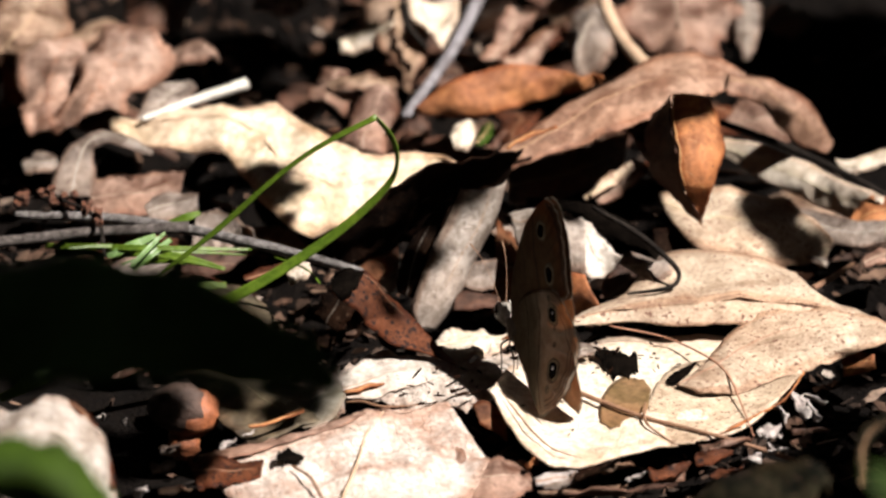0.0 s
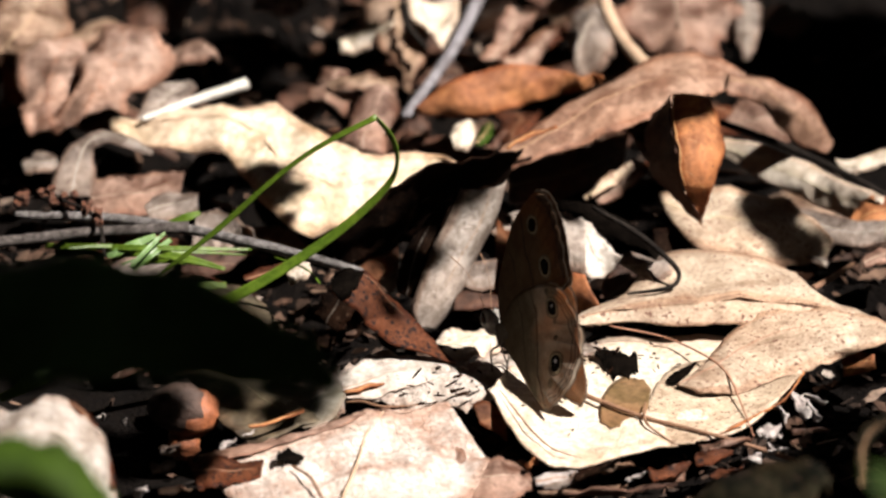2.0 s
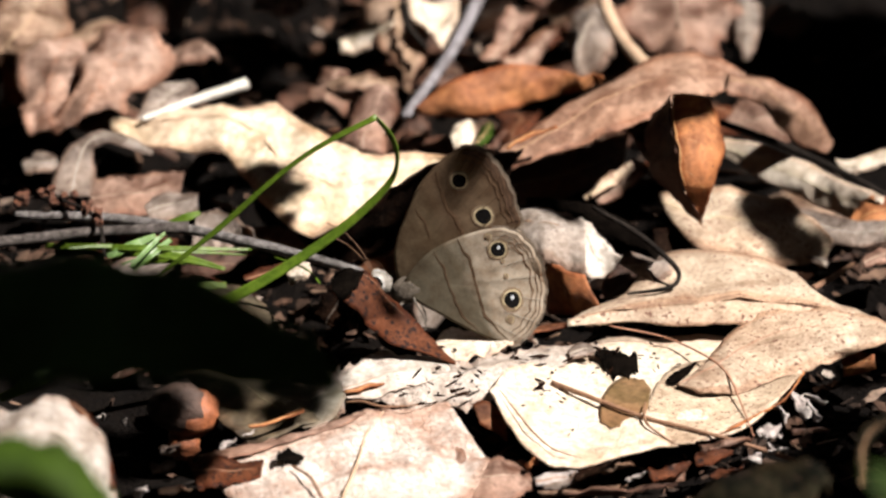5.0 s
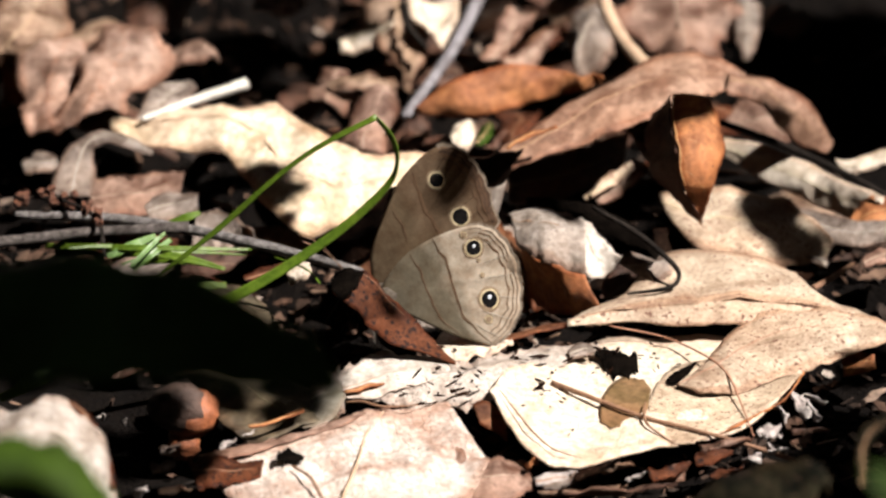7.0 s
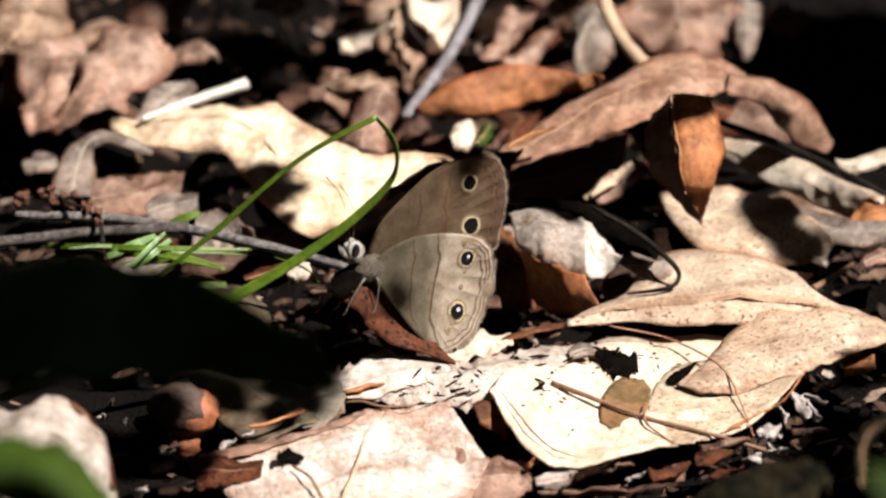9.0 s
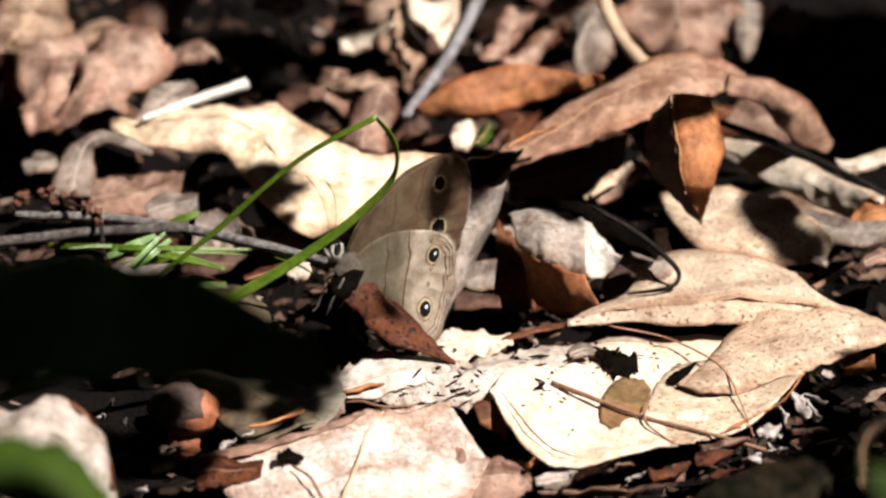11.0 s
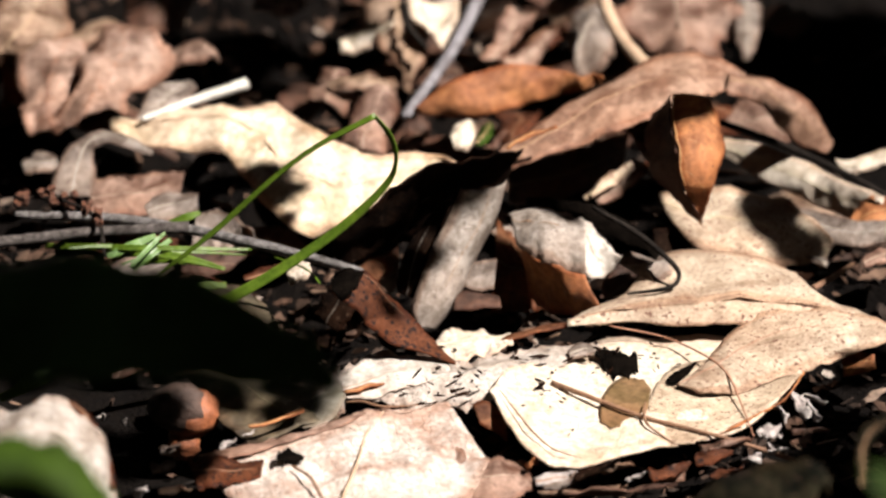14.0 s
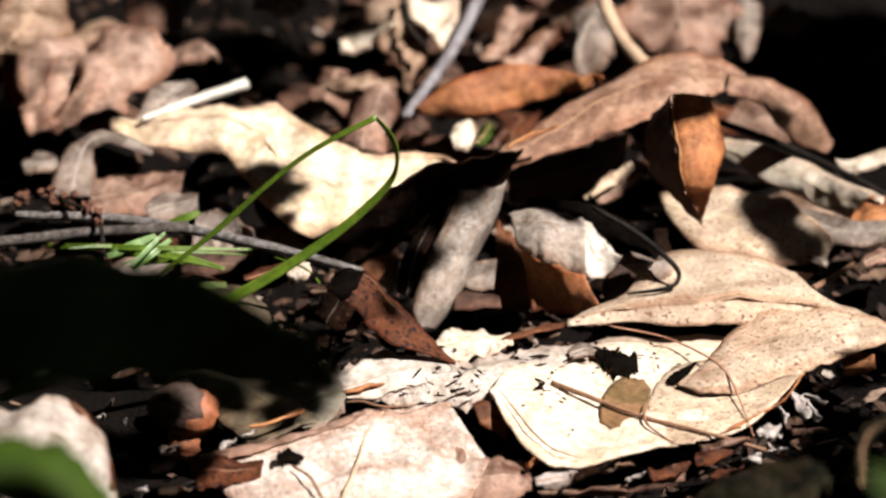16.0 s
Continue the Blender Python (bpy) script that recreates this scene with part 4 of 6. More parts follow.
# no opening here: a black flake paints the dark of a hole
leaf([(-22.2, -78.4, 4.8), (-21.0, -76.7, 4.9), (-18.3, -78.3, 4.8)],
     [(-22.1, -79.5, 4.8), (-20.5, -80.2, 4.8), (-18.5, -79.7, 4.8)],
     SHADEBLACK, 'ragged black flake standing in for a hole in a bleached leaf', along=24, across=8, ragged=0.025, lobes=(2.3, 0.25), wave=0.1, rib=None, thick=0.04, ruffle=0.05, seed=78)
leaf([(1.2, -73.3, 3.0), (5.7, -77.0, 3.5), (11.0, -76.0, 3.0)],
     [(0.4, -86.5, 1.0), (7.2, -86.5, 1.0), (12.1, -82.4, 1.5)],
     PINK, 'pinkish beige leaf piece', ragged=0.02, wave=0.8, seed=79)
stick([(14.8, -54.9, 4.6), (21.0, -60.3, 4.5), (27.2, -65.5, 4.4), (37.5, -71.2, 4.1), (47.8, -75.7, 2.6)], (0.42, 0.34, 0.28, 0.27, 0.34), STEM, 'thin brown leaf stalk lying across a leaf', name='leaf_stalk', category='stalk')
stick([(22.8, -40.0, 6.3), (30.6, -39.8, 4.4), (36.5, -49.2, 5.5), (38.8, -55.3, 5.6), (39.9, -60.2, 4.8), (41.6, -70.3, 3.9)], (0.1, 0.13, 0.15, 0.15, 0.12, 0.08), REDVEIN, 'hair-thin curved brown tendril', name='tendril', category='stalk')

# dark debris at the lower edge
leaf([(12.1, -81.2, 3.0), (15.1, -80.0, 3.5), (18.4, -80.7, 3.5)],
     [(12.4, -83.1, 2.5), (15.4, -82.4, 2.5), (18.3, -81.4, 2.5)],
     CHIP, 'pale grey bark chip', along=12, name='bark_chip', seed=80)
leaf([(12.4, -83.7, 2.3), (21.0, -81.6, 1.7), (24.4, -82.7, 2.6)],
     [(12.7, -83.2, 1.5), (15.9, -80.7, 0.5), (24.2, -82.2, 1.7)],
     TAN, 'torn fragment of dead leaf', along=16, across=7, name='leaf_fragment', ragged=0.02, wave=0.9, ruffle=0.3, rib=None, bulge=-0.09, seed=81)
leaf([(16.1, -88.9, 4.0), (21.4, -88.3, 4.5), (25.1, -86.9, 4.3)],
     [(16.2, -88.2, 3.2), (19.7, -87.5, 3.3), (24.6, -86.7, 3.4)],
     PINK, 'torn fragment of dead leaf', along=16, across=7, name='leaf_fragment', ragged=0.02, wave=0.9, ruffle=0.3, rib=None, bulge=-0.0, seed=82)
leaf([(16.9, -82.1, 3.9), (21.6, -79.3, 3.9), (23.7, -77.9, 4.2)],
     [(17.1, -82.1, 3.1), (19.1, -79.6, 2.7), (23.2, -77.4, 3.3)],
     DIM, 'torn fragment of dead leaf', along=16, across=7, name='leaf_fragment', ragged=0.02, wave=0.9, ruffle=0.3, rib=None, bulge=-0.18, seed=83)
leaf([(19.2, -78.6, 2.7), (23.0, -77.5, 3.1), (25.3, -76.0, 3.0)],
     [(19.4, -77.9, 1.9), (21.6, -76.4, 1.9), (25.1, -74.5, 2.1)],
     TAN, 'torn fragment of dead leaf', along=16, across=7, name='leaf_fragment', ragged=0.02, wave=0.9, ruffle=0.3, rib=None, bulge=-0.19, seed=84)
leaf([(27.2, -80.1, 3.6), (30.0, -79.1, 3.5), (33.2, -78.4, 3.9)],
     [(27.8, -82.9, 2.8), (30.5, -80.2, 2.3), (32.0, -79.2, 3.0)],
     RUST, 'torn fragment of dead leaf', along=16, across=7, name='leaf_fragment', ragged=0.02, wave=0.9, ruffle=0.3, rib=None, bulge=-0.07, seed=85)
leaf([(28.2, -79.3, 2.7), (29.5, -77.2, 2.6), (33.0, -76.4, 3.0)],
     [(28.6, -79.9, 1.9), (31.7, -78.0, 1.4), (32.3, -76.6, 2.1)],
     PINK, 'torn fragment of dead leaf', along=16, across=7, name='leaf_fragment', ragged=0.02, wave=0.9, ruffle=0.3, rib=None, bulge=0.14, seed=86)
leaf([(24.2, -84.3, 4.2), (25.5, -81.9, 3.5), (26.8, -83.1, 4.5)],
     [(24.5, -83.4, 3.4), (25.6, -80.6, 2.3), (26.6, -82.0, 3.6)],
     CHIP, 'pale weathered bark chip', along=16, across=7, name='bark_chip', ragged=0.02, wave=0.9, ruffle=0.3, rib=None, bulge=0.11, seed=87)
leaf([(25.1, -87.7, 3.9), (29.2, -87.8, 4.5), (31.1, -86.1, 4.2)],
     [(25.4, -87.0, 3.1), (26.9, -86.7, 3.3), (30.7, -85.4, 3.3)],
     BROWN, 'torn fragment of dead leaf', along=16, across=7, name='leaf_fragment', ragged=0.02, wave=0.9, ruffle=0.3, rib=None, bulge=0.17, seed=88)
leaf([(33.4, -75.3, 3.6), (35.2, -75.5, 4.4), (39.9, -71.7, 3.9)],
     [(33.8, -77.4, 2.8), (37.9, -75.7, 3.2), (38.7, -72.7, 3.0)],
     RUST, 'torn fragment of dead leaf', along=16, across=7, name='leaf_fragment', ragged=0.02, wave=0.9, ruffle=0.3, rib=None, bulge=-0.15, seed=89)
leaf([(34.0, -73.3, 3.7), (39.3, -74.2, 5.0), (41.3, -70.2, 4.0)],
     [(34.4, -73.7, 2.9), (35.8, -74.1, 3.8), (40.7, -70.2, 3.1)],
     PINK, 'torn fragment of dead leaf', along=16, across=7, name='leaf_fragment', ragged=0.02, wave=0.9, ruffle=0.3, rib=None, bulge=-0.13, seed=90)
leaf([(35.6, -82.5, 4.1), (37.7, -80.7, 4.0), (39.6, -80.0, 4.4)],
     [(36.0, -82.6, 3.3), (37.6, -80.6, 2.8), (39.1, -79.9, 3.5)],
     RUST, 'torn fragment of dead leaf', along=16, across=7, name='leaf_fragment', ragged=0.02, wave=0.9, ruffle=0.3, rib=None, bulge=-0.12, seed=91)
leaf([(39.8, -74.7, 2.5), (40.9, -75.9, 3.6), (42.8, -73.6, 2.8)],
     [(40.0, -74.8, 1.7), (41.7, -75.5, 2.4), (42.3, -72.6, 1.9)],
     CHIP, 'pale weathered bark chip', along=16, across=7, name='bark_chip', ragged=0.02, wave=0.9, ruffle=0.3, rib=None, bulge=-0.14, seed=92)
leaf([(42.0, -68.8, 4.1), (43.5, -68.0, 4.4), (45.5, -67.7, 4.4)],
     [(42.6, -68.8, 3.3), (44.0, -70.1, 3.2), (44.8, -68.2, 3.5)],
     CHIP, 'pale weathered bark chip', along=16, across=7, name='bark_chip', ragged=0.02, wave=0.9, ruffle=0.3, rib=None, bulge=0.01, seed=93)
leaf([(42.7, -73.2, 3.7), (44.6, -77.0, 5.0), (46.2, -75.3, 4.0)],
     [(43.1, -73.2, 2.9), (44.1, -76.2, 3.8), (45.6, -74.5, 3.1)],
     CHIP, 'pale weathered bark chip', along=16, across=7, name='bark_chip', ragged=0.02, wave=0.9, ruffle=0.3, rib=None, bulge=-0.1, seed=94)
leaf([(44.5, -54.2, 2.5), (45.1, -56.9, 2.4), (46.5, -61.4, 2.8)],
     [(44.9, -56.0, 1.7), (46.0, -58.9, 1.2), (45.9, -62.0, 1.9)],
     CHIP, 'pale weathered bark chip', along=16, across=7, name='bark_chip', ragged=0.02, wave=0.9, ruffle=0.3, rib=None, bulge=0.13, seed=95)
leaf([(47.0, -55.0, 3.9), (49.1, -56.9, 3.1), (49.9, -63.2, 4.2)],
     [(47.5, -57.2, 3.1), (47.9, -58.5, 1.9), (49.4, -64.1, 3.3)],
     CHIP, 'pale weathered bark chip', along=16, across=7, name='bark_chip', ragged=0.02, wave=0.9, ruffle=0.3, rib=None, bulge=-0.08, seed=96)
leaf([(48.9, -59.2, 3.8), (50.2, -62.2, 3.7), (51.4, -65.5, 4.1)],
     [(49.2, -59.5, 3.0), (50.1, -61.8, 2.5), (50.7, -65.2, 3.2)],
     CHIP, 'pale weathered bark chip', along=16, across=7, name='bark_chip', ragged=0.02, wave=0.9, ruffle=0.3, rib=None, bulge=-0.16, seed=97)
leaf([(47.0, -55.1, 3.5), (49.5, -54.3, 2.7), (52.4, -58.3, 3.8)],
     [(47.2, -54.3, 2.7), (50.1, -53.2, 1.5), (52.2, -57.3, 2.9)],
     CHIP, 'pale weathered bark chip', along=16, across=7, name='bark_chip', ragged=0.02, wave=0.9, ruffle=0.3, rib=None, bulge=-0.16, seed=98)
leaf([(47.6, -72.0, 4.1), (48.3, -71.0, 4.4), (49.6, -69.5, 4.4)],
     [(47.9, -71.8, 3.3), (48.9, -71.1, 3.2), (48.9, -69.9, 3.5)],
     PINK, 'torn fragment of dead leaf', along=16, across=7, name='leaf_fragment', ragged=0.02, wave=0.9, ruffle=0.3, rib=None, bulge=0.08, seed=99)
leaf([(44.8, -68.8, 2.8), (45.0, -69.4, 3.2), (45.6, -68.8, 3.1)],
     [(45.0, -68.0, 2.0), (45.4, -67.7, 2.0), (45.3, -67.8, 2.2)],
     CHIP, 'pale weathered bark chip', along=16, across=7, name='bark_chip', ragged=0.02, wave=0.9, ruffle=0.3, rib=None, bulge=0.19, seed=100)
leaf([(38.4, -64.7, 2.7), (40.8, -65.2, 3.4), (42.7, -63.7, 3.0)],
     [(38.7, -64.2, 1.9), (40.3, -64.5, 2.2), (42.4, -62.7, 2.1)],
     BROWN, 'torn fragment of dead leaf', along=16, across=7, name='leaf_fragment', ragged=0.02, wave=0.9, ruffle=0.3, rib=None, bulge=0.1, seed=101)
leaf([(51.8, -75.9, 4.0), (52.6, -77.0, 5.4), (53.4, -74.3, 4.3)],
     [(52.1, -75.0, 3.2), (52.4, -76.2, 4.2), (53.1, -73.5, 3.4)],
     CHIP, 'pale weathered bark chip', along=16, across=7, name='bark_chip', ragged=0.02, wave=0.9, ruffle=0.3, rib=None, bulge=-0.09, seed=102)
leaf([(46.7, -67.4, 3.3), (50.0, -67.5, 3.7), (52.0, -67.0, 3.6)],
     [(46.9, -67.3, 2.5), (48.7, -67.3, 2.5), (51.7, -66.4, 2.7)],
     BROWN, 'torn fragment of dead leaf', along=16, across=7, name='leaf_fragment', ragged=0.02, wave=0.9, ruffle=0.3, rib=None, bulge=-0.16, seed=103)
leaf([(13.3, -86.6, 4.0), (15.4, -84.8, 4.5), (17.1, -82.5, 4.3)],
     [(13.5, -85.9, 3.2), (14.9, -85.0, 3.3), (16.5, -82.5, 3.4)],
     GREY, 'torn fragment of dead leaf', along=16, across=7, name='leaf_fragment', ragged=0.02, wave=0.9, ruffle=0.3, rib=None, bulge=-0.13, seed=104)
leaf([(11.0, -78.8, 3.8), (11.9, -80.5, 5.3), (12.6, -77.8, 4.1)],
     [(11.2, -78.7, 3.0), (11.6, -80.5, 4.1), (12.3, -77.3, 3.2)],
     ORANGE, 'torn fragment of dead leaf', along=16, across=7, name='leaf_fragment', ragged=0.02, wave=0.9, ruffle=0.3, rib=None, bulge=0.16, seed=105)
leaf([(50.3, -53.2, 3.3), (53.5, -53.9, 4.7), (55.0, -51.2, 3.6)],
     [(50.6, -53.1, 2.5), (51.6, -54.0, 3.5), (54.7, -50.3, 2.7)],
     DIM, 'torn fragment of dead leaf', along=16, across=7, name='leaf_fragment', ragged=0.02, wave=0.9, ruffle=0.3, rib=None, bulge=-0.19, seed=106)
leaf([(54.4, -46.7, 4.0), (56.0, -45.5, 5.0), (58.8, -47.0, 5.0)],
     [(54.5, -50.0, 3.0), (57.0, -48.6, 3.0), (59.0, -47.4, 3.5)],
     ORANGE, 'small orange-brown leaf scrap', along=14, seed=107)
# both leaves get their shade from the darkened SHADY colour
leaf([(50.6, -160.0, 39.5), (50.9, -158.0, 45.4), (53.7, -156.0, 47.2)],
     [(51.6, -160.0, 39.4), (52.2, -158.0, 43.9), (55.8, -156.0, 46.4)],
     SHADY, 'blurred leaf edge at the rim, shade put into its colour', seed=108)
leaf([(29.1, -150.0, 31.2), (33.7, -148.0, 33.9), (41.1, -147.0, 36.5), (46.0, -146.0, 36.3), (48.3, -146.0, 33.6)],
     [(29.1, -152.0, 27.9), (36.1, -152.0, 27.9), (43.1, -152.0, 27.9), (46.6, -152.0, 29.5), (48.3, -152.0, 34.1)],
     SHADY, 'blurred grey-brown leaf close to the lens, painted shade-dark', bulge=0.08, wave=1.6, rib=None, ragged=0.03, seed=109)

# lower left
leaf([(-57.7, -107.0, 24.5), (-53.1, -107.0, 26.2), (-49.7, -107.5, 26.8), (-46.8, -108.5, 26.1), (-44.6, -111.0, 24.5), (-42.9, -115.0, 21.8), (-42.0, -119.0, 17.5)],
     [(-57.0, -123.0, 19.2), (-54.6, -123.0, 19.2), (-52.8, -123.0, 19.2), (-50.7, -123.0, 19.2), (-48.5, -122.5, 19.0), (-46.4, -122.0, 18.7), (-44.7, -121.0, 18.1)],
     CRUST, 'blurred whitish leaf with reddish rim', bulge=0.2, wave=1.5, seed=110)
leaf([(-52.7, -107.2, 26.4), (-49.7, -107.7, 27.0), (-46.7, -108.7, 26.4), (-44.4, -111.2, 24.6), (-42.7, -115.2, 21.9), (-41.8, -119.2, 17.7)],
     [(-52.5, -107.4, 26.1), (-49.9, -108.0, 26.5), (-47.2, -109.0, 25.8), (-45.1, -111.4, 24.3), (-43.4, -115.4, 21.8), (-42.6, -119.4, 17.8)],
     RUST, 'reddish rim strip of a dead leaf', seed=111)
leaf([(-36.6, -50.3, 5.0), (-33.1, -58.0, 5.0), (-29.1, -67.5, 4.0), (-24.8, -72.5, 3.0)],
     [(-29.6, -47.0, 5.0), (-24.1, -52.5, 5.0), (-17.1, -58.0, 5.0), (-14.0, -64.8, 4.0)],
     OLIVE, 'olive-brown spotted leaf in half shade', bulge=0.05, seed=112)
leaf([(-18.7, -55.8, 4.0), (-15.6, -52.5, 5.0), (-14.1, -50.7, 5.0)],
     [(-18.5, -66.3, 3.0), (-15.5, -64.5, 3.0), (-13.2, -62.0, 3.5)],
     GREY, 'grey-green leaf corner in shade', seed=113)
leaf([(-26.0, -71.2, 6.0), (-22.6, -70.5, 6.5), (-18.7, -68.5, 7.0)],
     [(-25.9, -71.7, 5.8), (-22.5, -71.1, 6.3), (-18.5, -69.2, 6.8)],
     ORANGE, 'thin orange-brown bark sliver', along=12, across=5, seed=114)
leaf([(-34.2, -75.6, 3.4), (-28.9, -76.4, 3.6), (-23.9, -77.1, 3.8)],
     [(-32.5, -82.8, 2.0), (-28.8, -82.8, 2.0), (-24.1, -81.7, 3.0)],
     RUST, 'dark orange-brown dead leaf', seed=115)
leaf([(-29.7, -72.6, 3.2), (-28.1, -71.0, 3.3), (-27.5, -70.4, 3.5)],
     [(-29.4, -72.5, 2.4), (-29.2, -70.4, 2.1), (-28.2, -70.2, 2.6)],
     CHIP, 'pale weathered bark chip', along=16, across=7, name='bark_chip', ragged=0.02, wave=0.9, ruffle=0.3, rib=None, bulge=-0.18, seed=116)
leaf([(-39.1, -76.7, 2.3), (-37.3, -75.8, 2.8), (-35.0, -74.4, 2.6)],
     [(-38.6, -77.4, 1.5), (-36.7, -76.9, 1.6), (-35.9, -74.2, 1.7)],
     GREY, 'torn fragment of dead leaf', along=16, across=7, name='leaf_fragment', ragged=0.02, wave=0.9, ruffle=0.3, rib=None, bulge=0.02, seed=117)
leaf([(-40.6, -86.9, 3.9), (-39.3, -90.5, 5.5), (-39.1, -86.7, 4.2)],
     [(-40.2, -88.4, 3.1), (-40.1, -90.0, 4.3), (-39.5, -87.1, 3.3)],
     CHIP, 'pale weathered bark chip', along=16, across=7, name='bark_chip', ragged=0.02, wave=0.9, ruffle=0.3, rib=None, bulge=0.07, seed=118)
leaf([(-37.2, -73.8, 3.9), (-36.4, -72.5, 3.6), (-35.7, -73.7, 4.2)],
     [(-37.1, -74.4, 3.1), (-36.7, -72.2, 2.4), (-36.1, -72.8, 3.3)],
     GREY, 'torn fragment of dead leaf', along=16, across=7, name='leaf_fragment', ragged=0.02, wave=0.9, ruffle=0.3, rib=None, bulge=-0.09, seed=119)
leaf([(-37.6, -86.4, 3.9), (-35.1, -85.5, 3.6), (-33.1, -86.9, 4.2)],
     [(-37.5, -86.4, 3.1), (-35.8, -84.6, 2.4), (-33.4, -85.7, 3.3)],
     TAN, 'torn fragment of dead leaf', along=16, across=7, name='leaf_fragment', ragged=0.02, wave=0.9, ruffle=0.3, rib=None, bulge=-0.09, seed=120)
leaf([(-46.4, -61.0, 2.2), (-46.0, -60.3, 2.1), (-45.6, -61.1, 2.5)],
     [(-46.4, -60.1, 1.4), (-46.1, -58.8, 0.9), (-45.8, -59.8, 1.6)],
     CHIP, 'pale weathered bark chip', along=16, across=7, name='bark_chip', ragged=0.02, wave=0.9, ruffle=0.3, rib=None, bulge=0.15, seed=121)
leaf([(-43.1, -62.4, 2.3), (-43.0, -60.4, 1.4), (-42.6, -62.3, 2.6)],
     [(-43.0, -61.9, 1.5), (-42.9, -58.8, 0.2), (-42.9, -61.2, 1.7)],
     CHIP, 'pale weathered bark chip', along=16, across=7, name='bark_chip', ragged=0.02, wave=0.9, ruffle=0.3, rib=None, bulge=0.02, seed=122)
# these four fragments are coloured near-black in place of shade
leaf([(-15.1, -33.1, 2.3), (-13.8, -34.9, 3.9), (-13.4, -32.0, 2.6)],
     [(-14.9, -32.3, 1.5), (-14.6, -34.6, 2.7), (-13.7, -31.3, 1.7)],
     DIM, 'torn fragment of dead leaf', along=16, across=7, name='leaf_fragment', ragged=0.02, wave=0.9, ruffle=0.3, rib=None, bulge=-0.18, seed=123)
leaf([(-17.0, -38.3, 3.3), (-15.7, -36.7, 3.0), (-15.1, -38.0, 3.6)],
     [(-16.6, -38.6, 2.5), (-16.4, -37.5, 1.8), (-15.6, -37.9, 2.7)],
     DIM, 'torn fragment of dead leaf', along=16, across=7, name='leaf_fragment', ragged=0.02, wave=0.9, ruffle=0.3, rib=None, bulge=0.03, seed=124)
leaf([(-12.7, -36.0, 2.8), (-11.6, -30.5, 1.9), (-9.7, -30.1, 3.1)],
     [(-12.6, -35.4, 2.0), (-10.9, -29.7, 0.7), (-10.0, -29.3, 2.2)],
     DIM, 'torn fragment of dead leaf', along=16, across=7, name='leaf_fragment', ragged=0.02, wave=0.9, ruffle=0.3, rib=None, bulge=0.16, seed=125)
leaf([(-15.1, -32.8, 3.8), (-14.5, -33.4, 4.8), (-13.2, -30.4, 4.1)],
     [(-15.0, -31.7, 3.0), (-13.7, -31.8, 3.6), (-13.5, -29.4, 3.2)],
     DIM, 'torn fragment of dead leaf', along=16, across=7, name='leaf_fragment', ragged=0.02, wave=0.9, ruffle=0.3, rib=None, bulge=-0.02, seed=126)
leaf([(-27.2, -69.7, 4.0), (-26.1, -69.3, 4.3), (-25.3, -68.3, 4.3)],
     [(-27.1, -69.2, 3.2), (-26.4, -67.8, 3.1), (-25.7, -67.2, 3.4)],
     CHIP, 'pale weathered bark chip', along=16, across=7, name='bark_chip', ragged=0.02, wave=0.9, ruffle=0.3, rib=None, bulge=0.1, seed=127)
leaf([(-25.0, -65.8, 2.6), (-24.1, -66.8, 3.2), (-23.8, -65.8, 2.9)],
     [(-24.9, -64.7, 1.8), (-24.7, -65.1, 2.0), (-24.0, -64.3, 2.0)],
     CHIP, 'pale weathered bark chip', along=16, across=7, name='bark_chip', ragged=0.02, wave=0.9, ruffle=0.3, rib=None, bulge=-0.05, seed=128)
leaf([(-30.1, -72.2, 2.8), (-29.4, -70.7, 3.1), (-28.5, -69.7, 3.1)],
     [(-29.8, -71.7, 2.0), (-29.1, -70.5, 1.9), (-28.8, -69.2, 2.2)],
     CHIP, 'pale weathered bark chip', along=16, across=7, name='bark_chip', ragged=0.02, wave=0.9, ruffle=0.3, rib=None, bulge=0.12, seed=129)

# small pale and green bits
leaf([(0.9, 18.8, 9.0), (1.9, 21.2, 10.0), (3.4, 22.6, 10.0)],
     [(1.8, 15.2, 8.5), (3.9, 15.6, 8.5), (4.7, 19.7, 9.5)],
     CREAM, 'small white leaf curl, sunlit', bulge=0.25, along=16, across=8, seed=130)
leaf([(4.4, 15.3, 9.0), (5.2, 18.5, 10.0), (6.6, 21.4, 10.5)],
     [(5.2, 14.5, 9.0), (6.8, 16.6, 9.5), (7.1, 20.0, 10.5)],
     FRESHGREEN, 'small green leaflet by a white curl', along=14, across=6, bulge=0.2, seed=131)
leaf([(8.8, -4.4, 17.5), (12.0, -1.9, 18.5), (16.0, -1.0, 19.5)],
     [(9.2, -4.8, 17.3), (12.4, -3.1, 18.3), (16.0, -1.8, 19.5)],
     ORANGE, 'thin orange sliver on a long leaf', along=14, across=5, seed=132)
leaf([(-21.6, -31.8, 11.0), (-20.5, -31.0, 12.0), (-18.3, -32.5, 12.5)],
     [(-20.9, -34.7, 10.0), (-18.9, -34.8, 10.5), (-17.9, -34.0, 12.0)],
     CREAM, 'small white leaf scrap below grass', bulge=0.2, along=14, across=6, seed=133)
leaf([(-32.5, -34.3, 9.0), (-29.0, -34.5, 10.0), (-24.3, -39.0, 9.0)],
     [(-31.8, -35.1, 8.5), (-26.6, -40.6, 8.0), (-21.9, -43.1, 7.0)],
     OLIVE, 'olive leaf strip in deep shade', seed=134)
